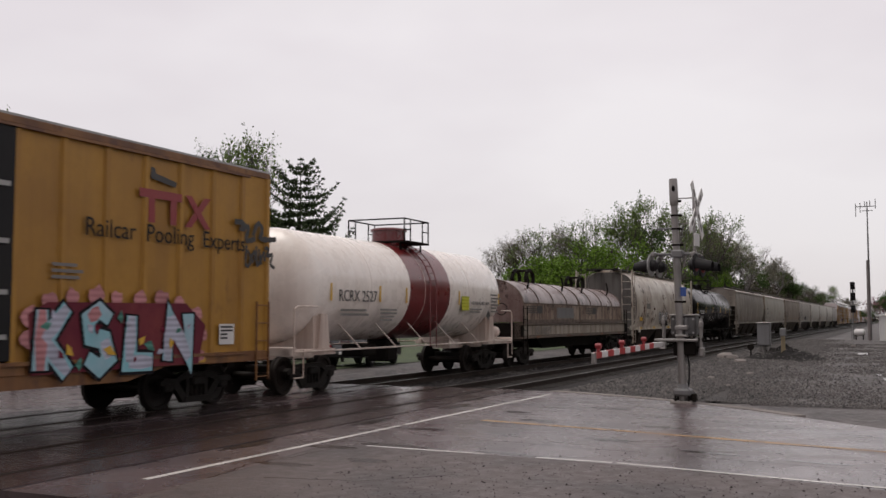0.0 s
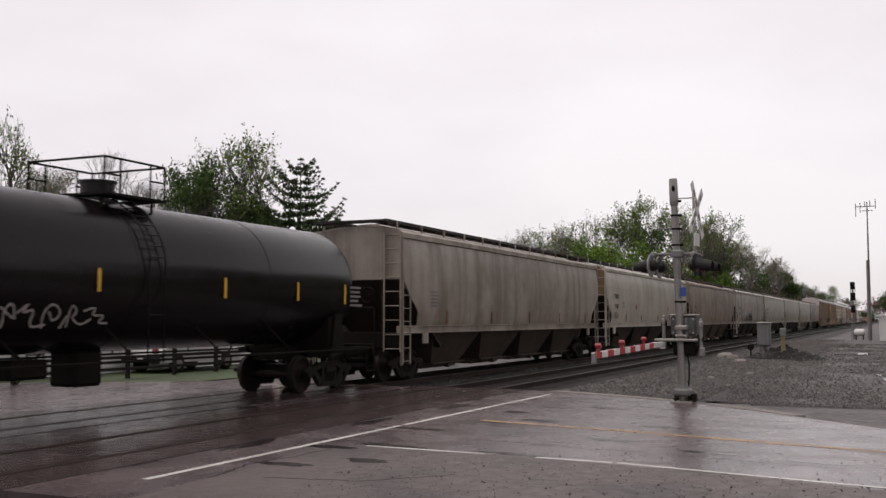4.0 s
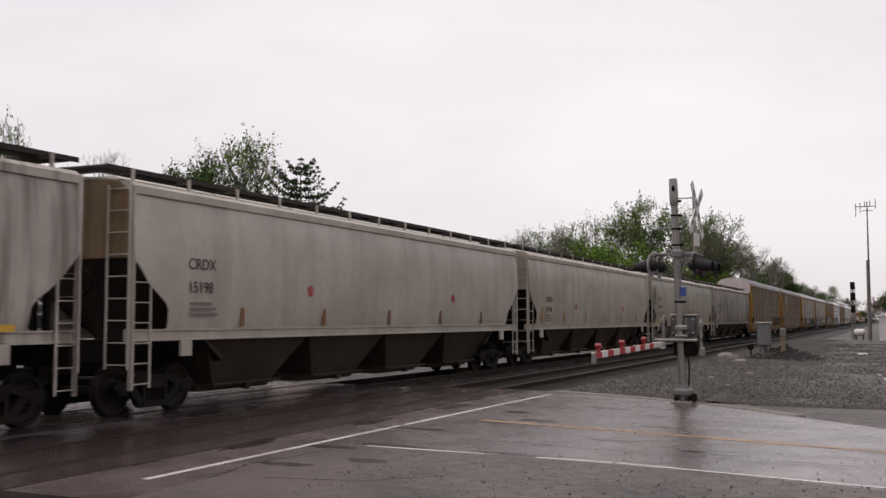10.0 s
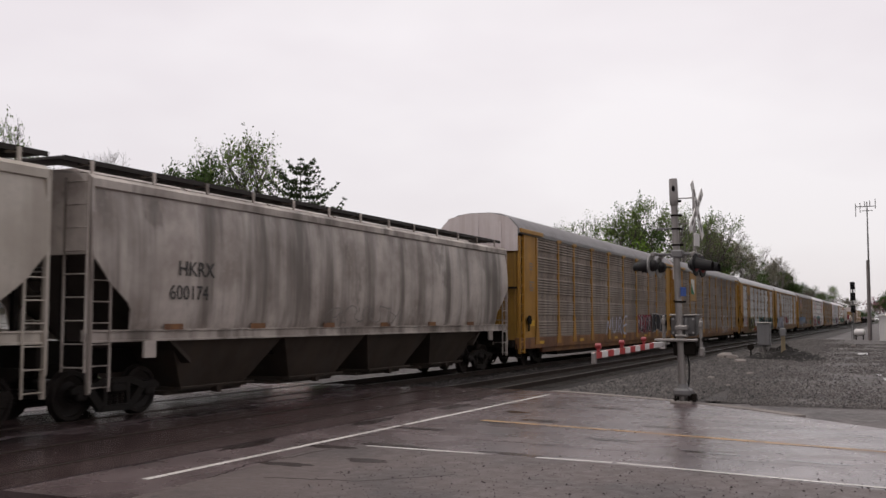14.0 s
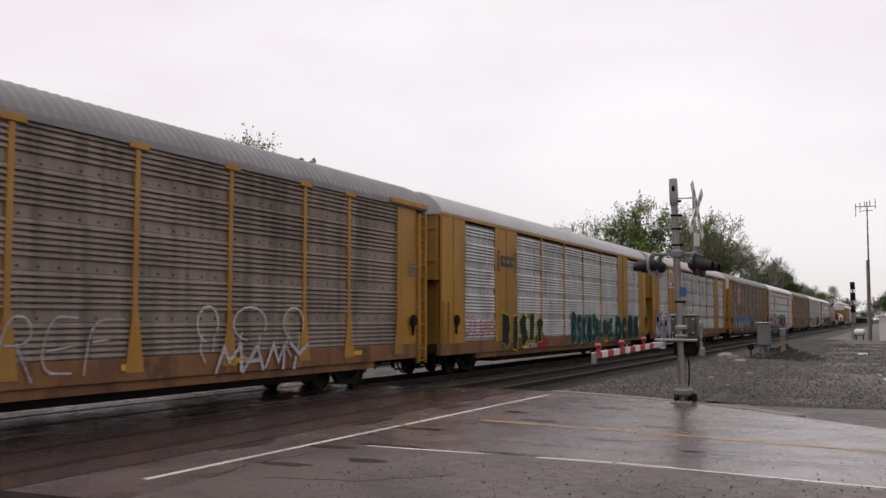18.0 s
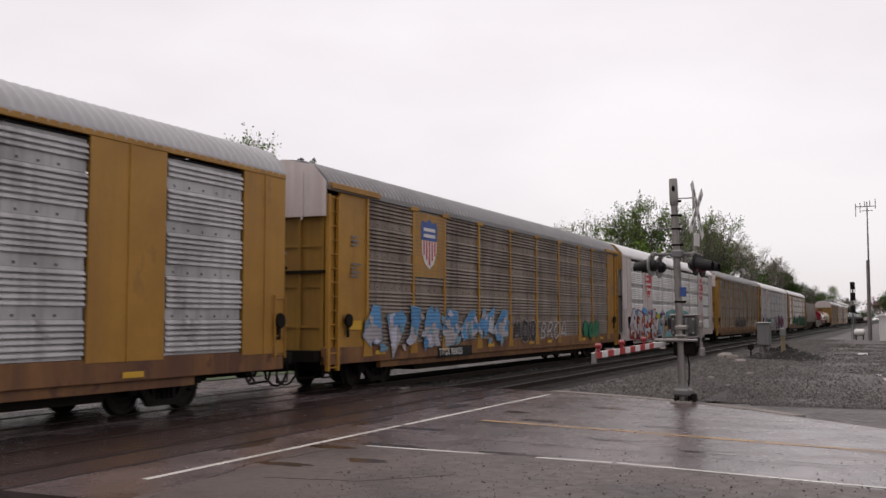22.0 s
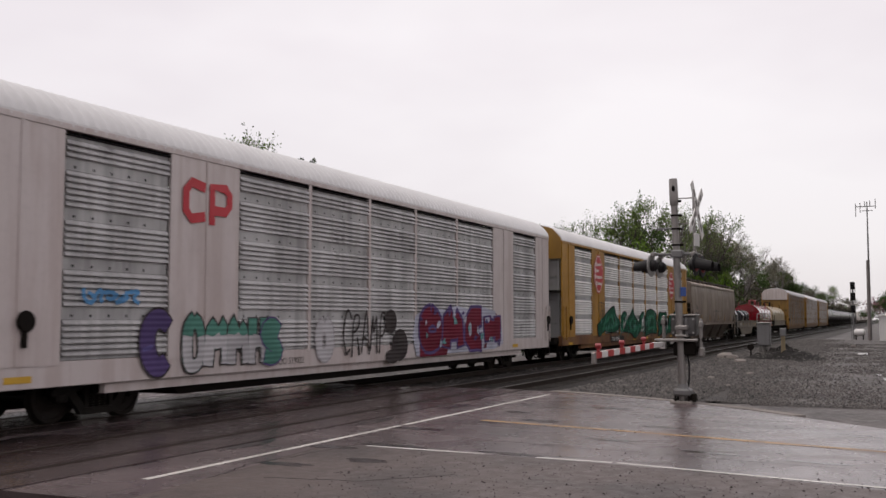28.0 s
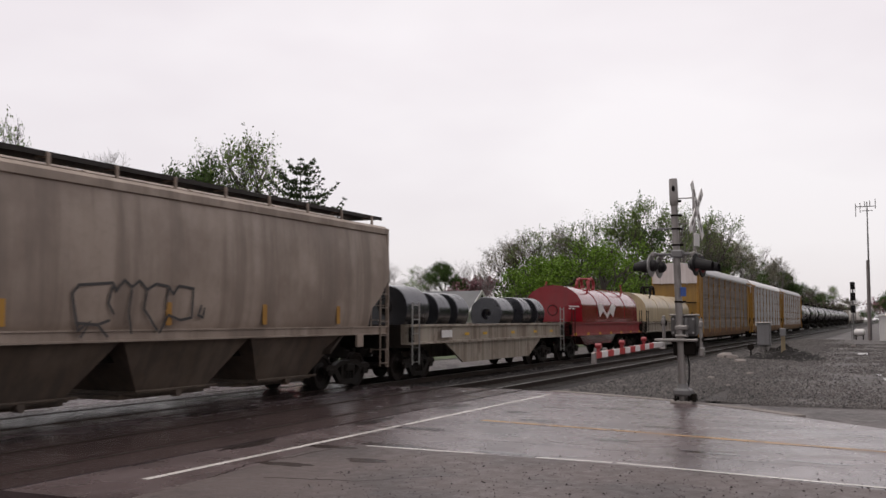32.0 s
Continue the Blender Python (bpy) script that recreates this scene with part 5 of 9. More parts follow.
def auto_rack(L, label, paint, louvre, roof, kind="wide", door=None, upper_end=None, far=False, logo_panel=True):
    """wide: framed panels with plain sheets between; post: T-shaped posts outside the louvres, laddered ends."""
    c = thing("auto_rack_car", label, "auto rack", "cars of the freight train")
    hl = L / 2 - (0.90 if kind == "wide" else 0.60)
    o = -L / 2
    back = -0.39 if kind == "wide" else 0.0
    z0, z1 = 1.06, 5.06
    for s in (-1, 1):
        def sill(s=s):
            q = Build()
            q.box(-hl, s * 1.42, 0.70, hl, s * 1.60, 1.12, 0.012)
            q.box(-hl + 3.0, s * 1.38, 0.52, hl - 3.0, s * 1.50, 0.74)
            return q
        part("side_sill", sill, M_TANRUST if paint is M_TAN else paint, c, key=("rack_sill", kind, round(L, 2), s), smooth=False)
        part("top_rail", lambda s=s: Build().box(-hl, s * 1.50, z1 - 0.06, hl, s * 1.635, z1 + 0.05, 0.01), paint if kind == "wide" else roof, c, key=("top_rail", round(L, 2), s), smooth=False)
        if kind == "wide":
            solid = [(0.52, 2.34), (5.05, 7.25), (22.0, 24.0), (26.5, 28.08)]
            open_ = [(2.34, 5.05), (7.25, 10.08), (10.08, 13.05), (13.05, 15.85), (15.85, 18.85), (18.85, 22.0), (24.0, 26.5)]
            for a, b_ in solid:
                part("plain_panel", lambda a=a, b_=b_, s=s: Build().box(o + a, s * 1.56, z0, o + b_, s * 1.615, z1 - 0.05).box(o + (a + b_) / 2 - 0.03, s * 1.615, z0, o + (a + b_) / 2 + 0.03, s * 1.635, z1 - 0.05), paint, c, key=("plain_panel", a, s), smooth=False)
            for i, (a, b_) in enumerate(open_):
                w = b_ - a - 0.10
                lp = part("louvre_panel", lambda w=w: louvre_panel(w, z1 - z0 - 0.20), louvre, c, at=pose(o + a + 0.05 if s < 0 else o + b_ - 0.05, s * 1.575, z0 + 0.07, 0, 0, 0 if s < 0 else 180), key=("louvre_panel", round(w, 2)), smooth=False)
                band_faces(lp, M_LOUVREBAND)
            for x in (10.08, 13.05, 15.85, 18.85):
                part("side_post", lambda s=s: Build().box(-0.06, s * 1.56, z0, 0.06, s * 1.625, z1 - 0.05, 0.008), paint, c, at=(o + x, 0, 0), key=("rack_post", s), smooth=False)
            for a, b_ in open_:
                part("slot_frame", lambda a=a, b_=b_, s=s: Build().box(o + a + 0.03, s * 1.56, z1 - 0.145, o + b_ - 0.03, s * 1.612, z1 - 0.115), M_DARKHOLE, c, key=("slot_frame", a, s), smooth=False)
            for a in (0.56, 28.04):
                part("side_ladder", lambda a=a, s=s: ladder_build(o + a - 0.02 if a < 5 else o + a - 0.40, o + a + 0.40 if a < 5 else o + a + 0.02, 0.95, 2.35, s * 1.66, 4), paint, c, key=("rack_ladder", a, s), smooth=False)
        else:
            posts = [5.45, 7.65, 10.45, 13.45, 16.35, 19.2, 22.1, 24.2]
            for a, b_ in ((1.20, 2.65), (27.0, 28.18)):
                part("plain_panel", lambda a=a, b_=b_, s=s: Build().box(o + a + 0.08, s * 1.50, z0 - 0.2, o + b_ - 0.02, s * 1.57, z1 - 0.05), M_TAN, c, key=("plain_panel_post", a, s), smooth=False)
            edges = [2.65] + posts + [27.0]
            for i, (a, b_) in enumerate(zip(edges, edges[1:])):
                w = b_ - a
                lp = part("louvre_panel", lambda w=w: louvre_panel(w, z1 - z0 - 0.02), louvre, c, at=pose(o + a if s < 0 else o + b_, s * 1.55, z0 + 0.02, 0, 0, 0 if s < 0 else 180), key=("louvre_panel_p", round(w, 2)), smooth=False)
                band_faces(lp, louvre)
            for x in posts + [2.68, 26.97]:
                def tpost(s=s, x=x):
                    q = Build()
                    q.box(-0.07, s * 1.52, 0.9, 0.07, s * 1.612, z1 - 0.02, 0.01)
                    if 3 < x < 26:
                        q.box(-0.27, s * 1.55, z1 - 0.12, 0.27, s * 1.645, z1 + 0.01, 0.01)
                    q.prism([(-0.07, 1.95), (0.07, 1.95), (0.25, 0.85), (-0.25, 0.85)], s * 1.60, s * 1.622, "y")
                    return q
                part("side_post", tpost, M_TAN, c, at=(o + x, 0, 0), key=("t_post", s, 3 < x < 26), smooth=False)
            for a, b_, e in ((0.66, 3.2, -1), (26.4, 28.72, 1)):
                part("door_header", lambda a=a, b_=b_, s=s: Build().box(o + a, s * 1.52, z1 - 0.02, o + b_, s * 1.70, z1 + 0.13, 0.01), M_TAN, c, key=("door_header", a, s), smooth=False)
            for a in (0.66, 28.25):
                def lad(a=a, s=s):
                    q = ladder_build(o + a, o + a + 0.46, 0.55, 4.9, s * 1.60, 13, 0.02, 0.045)
                    q.box(o + a + 0.04, s * 1.48, 0.8, o + a + 0.42, s * 1.52, 4.9)
                    return q
                part("side_ladder", lad, M_TAN, c, "full-height corner ladder", key=("rack_ladder_p", a, s), smooth=False)
    part("roof", lambda: rack_roof(hl - 0.02), roof, c, "rounded ribbed metal roof", key=("rack_roof", round(L, 2)), angle=20)
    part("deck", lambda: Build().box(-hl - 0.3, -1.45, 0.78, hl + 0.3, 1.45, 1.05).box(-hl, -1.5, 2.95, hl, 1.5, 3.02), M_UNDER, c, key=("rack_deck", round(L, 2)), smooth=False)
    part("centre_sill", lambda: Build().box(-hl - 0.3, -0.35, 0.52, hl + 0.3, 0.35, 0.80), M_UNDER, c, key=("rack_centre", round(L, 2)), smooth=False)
    tk_ = L / 2 - 4.26 - 1.45
    # near-black block that fills the space below the deck between the trucks
    part("underframe", lambda: Build().prism([(-tk_, 0.76), (tk_, 0.76), (tk_ - 0.5, 0.34), (-tk_ + 0.5, 0.34)], -1.28, 1.28, "y"), M_UNDER, c, "dark tapering block below the deck between the trucks", key=("rack_under", round(L, 2)), smooth=False)
    for e in (-1, 1):
        d = part("end_door", rack_door(door), door or M_DOORYELLOW, c, "tall folding end door", at=pose(e * (hl - 0.10), 0, 0, 0, 0, 180 if e > 0 else 0), key="rack_door", smooth=False)
        if not far:
            door_bars(d, door or M_DOORYELLOW)
        if upper_end:
            part("gable_sheet", lambda: Build().prism([(-1.58, 4.35), (-1.58, 5.2), (-1.2, 5.63), (-0.5, 5.80), (0.5, 5.80), (1.2, 5.63), (1.58, 5.2), (1.58, 4.35)], -0.15, -0.12, "x"), upper_end, d, key="gable_sheet", smooth=False)
            for y in (-0.9, 0.0, 0.9):
                part("gable_rib", lambda: Build().box(-0.17, -0.03, 4.4, -0.151, 0.03, 5.6), upper_end, d, at=(0, y, -0.12 if y else 0), key="gable_rib", smooth=False)
        truck(c, e * (L / 2 - 4.26), far)

        for y in (-1.5, 1.5):
            part("step_iron", lambda e=e: Build().pipe([(e * (hl + 0.02), 0, 0.9), (e * (hl + 0.02), 0, 0.40), (e * (hl - 0.40), 0, 0.40), (e * (hl - 0.40), 0, 0.75)], 0.022), M_UNDER, c, at=(0, y, 0), key=("step_iron", round(L, 2), e))
            part("uncoupling_rod", lambda e=e: Build().pipe([(e * (hl + 0.30), 0, 0.8), (e * (hl + 0.15), 0, 0.38), (e * (hl - 0.6), 0, 0.36), (e * (hl - 0.8), 0, 0.6)], 0.03), M_UNDER, c, at=(0, y * 0.6, 0), key=("uncoupling_rod", round(L, 2), e))
    for e in (-1, 1):
        for px, pz in (((e * (L / 2 - 1.55)), 1.78),):
            wn_ = part("hand_winch", lambda: Build().lathe([(-0.06, 0.0), (-0.06, 0.16), (-0.02, 0.18), (0.02, 0.16), (0.03, 0.0)], 16, "y").box(-0.05, -0.02, -0.42, 0.05, 0.03, -0.1, 0.01), M_UNDER, c, "dark hand winch on the end panel", at=(px, -1.66, pz), key="hand_winch")
        part("air_hose", lambda: Build().pipe([(-0.55, 0, 0.72), (-0.42, 0, 0.42), (-0.2, 0, 0.26), (0.05, 0, 0.22), (0.28, 0, 0.30), (0.42, 0, 0.5)], 0.028, 8), M_UNDER, c, "looped black rubber air hose", at=pose(e * (L / 2 - 0.2), -0.7, 0, 0, 0, 0 if e > 0 else 180), key="air_hose")
    couplers(c, L / 2)
    if back:
        for k in c.children:
            if k.name.split(".")[0] in ("roof", "deck", "centre_sill", "end_door", "truck", "step_iron", "uncoupling_rod", "underframe", "coupler", "side_sill", "top_rail"):
                k.matrix_basis = Matrix.Translation((back, 0, 0)) @ k.matrix_basis
    return c, o
# ---------------------------------------------------------------- ground, road, tracks
GZ = -0.12


def flat(name, pts, z, mat, label, category="ground", kind="structure", thick=0.0):
    b = Build()
    if thick:
        b.prism(pts, z - thick, z, "z")
    else:
        b.poly([(x, y, z) for x, y in pts])
    return solo(name, b, mat, label, category, kind=kind, smooth=False)


def ground_sheet():
    b = Build()
    xs = [-2500, -300, -60, -20, 0, 12, 24, 40, 60, 90, 130, 200, 320, 600, 1200, 3500]
    ys = [-2500, -300, -60, -20, -8, 0, 4, 7.2, 7.65, 16.9, 17.4, 24, 40, 80, 160, 400, 1200, 3500]
    rows = []
    for y in ys:
        low = -0.30 if 7.5 < y < 17 else 0.0
        rows.append([(x, y, GZ + low + (0.03 * noise.noise(Vector((x * 0.13, y * 0.13, 3))) if abs(x) < 150 and -10 < y < 7 else 0)) for x in xs])
    b.sheet(rows)
    return b


solo("ground", ground_sheet(), M_GRAVEL, "wet grey gravel and dirt ground", "ground", kind="structure")
flat("ground_grass", [(24.8, 19.6), (900, 19.6), (900, 420), (21.6, 420), (21.2, 24.0)], GZ + 0.03, M_GRASS, "rough spring grass behind the tracks", "grass")
flat("ground_grass", [(-200, 21.0), (8.4, 21.0), (9.2, 30), (9.6, 420), (-200, 420)], GZ + 0.03, M_GRASS, "rough spring grass behind the tracks", "grass")
flat("ground_verge", [(40, -6), (1000, -40), (1000, -400), (40, -400)], GZ + 0.03, M_GRASS, "rough grass verge beside the gravel lot", "grass")
flat("road", [(8.0, -60), (17.0, -60), (17.2, -6), (18.3, 0), (20.2, 1.8), (22.1, 3.7), (23.4, 5.6), (24.6, 7.85), (24.6, 18.2), (21.0, 24.0), (21.5, 200), (9.5, 200), (9.0, 24), (8.0, 18.2)], -0.02, M_ASPHALT, "wet dark asphalt road over the crossing", "road", thick=0.25)
def kerb():
    b = Build()
    pts = [(24.7, 8.0), (24.2, 6.9), (23.5, 5.6), (22.9, 4.6), (22.2, 3.6), (21.3, 2.6), (20.3, 1.7)]
    for (xa, ya), (xb, yb) in zip(pts, pts[1:]):
        d = math.hypot(xb - xa, yb - ya)
        nx, ny = (yb - ya) / d * 0.15, -(xb - xa) / d * 0.15
        b.prism([(xa - nx, ya - ny), (xb - nx, yb - ny), (xb + nx, yb + ny), (xa + nx, ya + ny)], GZ - 0.1, -0.008, "z")
    return b


solo("road_edge", kerb(), M_CONCRETE, "low pale concrete road edge strip", "kerb", kind="structure", smooth=False)


flat("road_shoulder", [(8.2, 7.23), (9.97, 7.33), (12.5, 7.62), (13.38, 6.8), (12.8, 5.2), (12.7, 3.97), (12.33, 1.77), (11.88, 0.13), (11.77, -0.31), (8.2, -6.0), (8.2, 5.0)], -0.0186, M_SHOULDER, "gritty brown asphalt shoulder beside the road", "road")


def grit():
    b = Build()
    rnd = random.Random(31)
    for i in range(2600):
        x, y = rnd.uniform(8.3, 14.5), rnd.uniform(-3.5, 6.2)
        if x > 12.4 and rnd.random() < 0.8:
            continue
        r = rnd.uniform(0.005, 0.014) * (1 + rnd.random() ** 8)
        a = rnd.uniform(0, 6.28)
        p = [(x + r * rnd.uniform(0.6, 1.3) * math.cos(a + j * 2.09), y + r * rnd.uniform(0.6, 1.3) * math.sin(a + j * 2.09), -0.019) for j in range(3)]
        b.add(p + [(x, y, -0.019 + r * 0.9)], [(0, 1, 3), (1, 2, 3), (2, 0, 3)])
    return b


solo("road_grit", grit(), M_DARKWET, "small dark grit scattered on the shoulder", "grit", kind="stuff", smooth=False)


def stripe(name, pts, w, mat, label, z=-0.016):
    b = Build()
    for (xa, ya), (xb, yb) in zip(pts, pts[1:]):
        d = math.hypot(xb - xa, yb - ya)
        nx, ny = -(yb - ya) / d * w / 2, (xb - xa) / d * w / 2
        b.poly([(xa - nx, ya - ny, z), (xb - nx, yb - ny, z), (xb + nx, yb + ny, z), (xa + nx, ya + ny, z)])
    return solo(name, b, mat, label, "road marking", kind="structure", smooth=False)


stripe("stop_line", [(9.2, 7.9), (15.6, 7.84)], 0.11, M_WHITE_LINE, "worn white line painted along the crossing")
stripe("stop_line", [(15.75, 7.83), (20.5, 7.78), (23.5, 7.72)], 0.11, M_WHITE_LINE, "worn white line painted along the crossing")
stripe("edge_line", [(12.95, 7.05), (12.83, 5.15)], 0.09, M_WHITE_LINE, "worn white edge line on the asphalt")
stripe("edge_line", [(12.79, 4.4), (12.73, 3.35)], 0.09, M_WHITE_LINE, "worn white edge line on the asphalt")
stripe("edge_line", [(12.73, 3.3), (12.05, 0.1), (11.4, -3.5)], 0.09, M_WHITE_LINE, "worn white edge line on the asphalt")
stripe("centre_line", [(17.05, 6.9), (16.4, 4.2), (15.3, 0.15), (14.3, -4)], 0.17, M_YELLOW_LINE, "worn yellow centre line on the asphalt")


# crossing surface and flangeways
for yc, nm in ((YN, "near"), (YC, "far")):
    cr = thing("level_crossing", "dark asphalt and rubber crossing surface between rails", "crossing", kind="structure")
    for s in (-1, 1):
        y = yc + s * 0.7535
        part("flangeway_strip", Build().box(7.95, y - s * 0.105, -0.15, 24.7, y - s * 0.042, -0.022), M_SOIL, cr, "dark rubber flangeway gap", smooth=False)
        part("flangeway_strip", Build().box(7.95, y - s * 0.175, -0.15, 24.7, y - s * 0.107, -0.008), M_CROSSING, cr, "asphalt strip beside the rail", smooth=False)
        part("flangeway_strip", Build().box(7.95, y + s * 0.040, -0.15, 24.7, y + s * 0.13, -0.009), M_CROSSING, cr, "asphalt strip beside the rail", smooth=False)
    for i in range(7):
        x0 = 8.0 + i * 2.385
        part("crossing_panel", Build().box(x0 + 0.002, yc - 0.56, -0.2, x0 + 2.383, yc + 0.56, -0.006), M_CROSSING, cr, smooth=False)
        part("crossing_panel", Build().box(x0 + 0.002, yc - 1.55, -0.2, x0 + 2.383, yc - 0.875, -0.006), M_CROSSING, cr, smooth=False)
        part("crossing_panel", Build().box(x0 + 0.002, yc + 0.875, -0.2, x0 + 2.383, yc + 1.55, -0.006), M_CROSSING, cr, smooth=False)


def rail_build(y):
    b = Build()
    prof = [(-0.07, -0.172), (0.07, -0.172), (0.07, -0.16), (0.012, -0.14), (0.009, -0.05), (0.036, -0.042), (0.036, -0.006), (-0.036, -0.006), (-0.036, -0.042), (-0.009, -0.05), (-0.012, -0.14), (-0.07, -0.16)]
    b.prism([(y + p[0], p[1]) for p in prof], -200, 1500, "x")
    return b


def ballast_bed(yc, y_low, y_high):
    b = Build()
    prof = [(y_low, GZ - 0.22), (yc - 1.75, -0.17), (yc - 0.4, -0.165), (yc + 0.4, -0.165), (yc + 1.75, -0.17), (y_high, GZ - 0.22)]
    for xa, xb in ((-200, 7.9), (24.75, 1500)):
        xs = [xa + (xb - xa) * (k / 24) ** 2 for k in range(25)] if xa > 0 else [xa, xb]
        b.sheet([[(x, y, z) for y, z in prof] for x in xs])
    return b


for yc, nm in ((YN, "near"), (YC, "far")):
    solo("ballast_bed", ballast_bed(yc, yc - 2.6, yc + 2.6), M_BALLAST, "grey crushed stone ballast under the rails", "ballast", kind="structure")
    tr = thing("railway_track", "steel rails on dark timber ties, wet", "railway track", kind="structure")
    for s in (-1, 1):
        rl = part("rail", rail_build(yc + s * 0.7535), M_RAIL, tr, "rusty steel rail", smooth=False)
        for xa, xb, mt in ((-200, 7.9, M_RAILTOP), (7.9, 24.8, M_RAIL), (24.8, 1500, M_RAILTOP)):
            part("rail_head", Build().box(xa, yc + s * 0.7535 - 0.034, -0.007, xb, yc + s * 0.7535 + 0.034, 0.0), mt, rl, "worn running surface", smooth=False)
    for i in range(110 if nm == "near" else 60):
        part("tie", lambda: Build().box(-0.115, -1.3, -0.30, 0.115, 1.3, -0.150, 0.012), M_TIE, tr, at=pose(25.2 + i * 0.56, yc, random.uniform(-0.006, 0.006), 0, 0, random.uniform(-1, 1)), key="tie", smooth=False)

# shoulder of the near bed and the stone strip beside it
flat("ballast_shoulder", [(24.75, 8.0), (24.0, 6.6), (23.0, 5.0), (24.0, 3.6), (30, 4.4), (60, 6.0), (400, 6.5), (400, 8.2)], GZ + 0.04, M_LOOSE, "loose stone shoulder beside the tracks", "ballast")
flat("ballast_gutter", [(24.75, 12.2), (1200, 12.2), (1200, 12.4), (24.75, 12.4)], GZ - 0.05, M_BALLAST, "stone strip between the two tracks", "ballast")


def stones():
    b = Build()
    rnd = random.Random(5)
    for i in range(95000):
        u = rnd.random() ** 2.3
        x = 23.9 + u * 75
        k = rnd.random()
        if k < 0.93:
            y = rnd.uniform(3.6 + min(1.9, (x - 23.9) * 0.06) + rnd.gauss(0, 0.5) - (rnd.random() ** 3 * 3.0 if x > 26 else 0), 8.35)
            if x < 24.9 and y > 7.0 - (24.9 - x) * 2.0:
                continue
            z = GZ + (0.045 if y > 4.2 else 0.005) if y < 7.9 else GZ + 0.045 + (y - 7.9) * 0.0
            if y > 7.77:
                z = -0.34 + (y - 7.77) / 0.85 * 0.17 if y < 8.62 else -0.17
                z = max(z, GZ + 0.04) if y < 8.1 else z
        else:
            y = rnd.uniform(11.3, 13.2)
            z = -0.165
        if i % 150 == 0:
            a, q = rnd.uniform(0, math.pi), rnd.random() ** 0.6
            x, y = 52 + 4.3 * q * math.cos(a), 5.0 + 2.4 * q * math.sin(a) * rnd.choice((-1, 1))
            z = GZ + 0.55 * (1 - q) ** 1.2
        r = rnd.uniform(0.013, 0.033) * (1.5 if i % 150 == 0 else 1) * (1 + rnd.random() ** 6)
        a = rnd.uniform(0, 6.28)
        p = []
        for j in range(4):
            q = a + j * 1.571
            p.append((x + r * rnd.uniform(0.7, 1.2) * math.cos(q), y + r * rnd.uniform(0.7, 1.2) * math.sin(q), z + r * rnd.uniform(-0.1, 0.35)))
        top = (x + rnd.uniform(-0.3, 0.3) * r, y + rnd.uniform(-0.3, 0.3) * r, z + r * rnd.uniform(0.7, 1.2))
        b.add(p + [top], [(0, 1, 4), (1, 2, 4), (2, 3, 4), (3, 0, 4)])
    return b


def lot_stones():
    """Finer gravel strewn over the dirt lot."""
    b = Build()
    rnd = random.Random(15)
    for i in range(42000):
        x = 23.5 + 60 * rnd.random() ** 1.9
        y = rnd.uniform(-1.5, 5.0)
        if x < 25 and y > 3.0 or noise.noise(Vector((x * 0.25, y * 0.5, 5))) + rnd.uniform(-0.4, 0.4) < -0.1:
            continue
        r = rnd.uniform(0.010, 0.026) * (1 + rnd.random() ** 7) * (1 + (x - 23) / 60)
        z = GZ + 0.012
        a = rnd.uniform(0, 6.28)
        p = [(x + r * rnd.uniform(0.7, 1.2) * math.cos(a + j * 2.09), y + r * rnd.uniform(0.7, 1.2) * math.sin(a + j * 2.09), z) for j in range(3)]
        b.add(p + [(x, y, z + r * rnd.uniform(0.6, 1.1))], [(0, 1, 3), (1, 2, 3), (2, 0, 3)])
    return b


solo("lot_gravel", lot_stones(), M_STONE, "fine wet gravel strewn over the dirt lot", "gravel", kind="stuff", smooth=False)
solo("ballast_stones", stones(), M_STONE, "loose wet crushed stones along the track", "stones", kind="stuff", smooth=False)


# dark patches that paint bump shadows and wet hollows onto the asphalt
def tar_patch(x, y, lx, ly, turn, seed):
    pts = []
    for i in range(60):
        a = 2 * math.pi * i / 60
        k = 1 + 0.45 * noise.noise(Vector((math.cos(a) * 1.6, math.sin(a) * 1.6, seed))) + 0.22 * noise.noise(Vector((math.cos(a) * 5, math.sin(a) * 5, seed)))
        px, py = lx * 0.85 * k * math.cos(a), ly * 1.5 * k * math.sin(a)
        t = radians(turn)
        pts.append((x + px * math.cos(t) - py * math.sin(t), y + px * math.sin(t) + py * math.cos(t)))
    return flat("tar_patch", pts, -0.0175, M_DARKWET, "dark patch painted for bump shadows and wet hollows", "road patch")


for i, (x, y, lx, ly, tn) in enumerate(((13.1, 6.75, 0.75, 0.10, 80), (12.6, 7.5, 0.5, 0.09, 88), (16.9, 6.6, 0.30, 0.22, 0), (17.4, 5.9, 0.5, 0.12, 80), (15.3, 7.4, 0.7, 0.10, 85), (18.8, 6.9, 0.35, 0.12, 70), (13.0, 4.9, 0.6, 0.07, 85),
                                       (11.6, 6.3, 0.4, 0.10, 80), (10.9, 7.1, 0.5, 0.08, 90), (15.1, 4.0, 0.45, 0.08, 80), (20.4, 5.4, 0.6, 0.10, 75), (14.2, 2.4, 0.5, 0.07, 80), (17.2, 3.6, 0.4, 0.07, 78), (16.0, 8.6, 0.9, 0.10, 0), (19.5, 8.5, 0.8, 0.12, 2),
                                       (12.4, 8.7, 0.9, 0.12, 3), (10.2, 8.9, 0.5, 0.10, 0), (11.0, 12.2, 1.2, 0.16, 2), (16.5, 12.4, 1.5, 0.2, 0), (21.5, 8.9, 0.7, 0.14, 4), (13.8, 0.9, 0.5, 0.06, 80))):
    tar_patch(x, y, lx, ly, tn, i * 2.7)


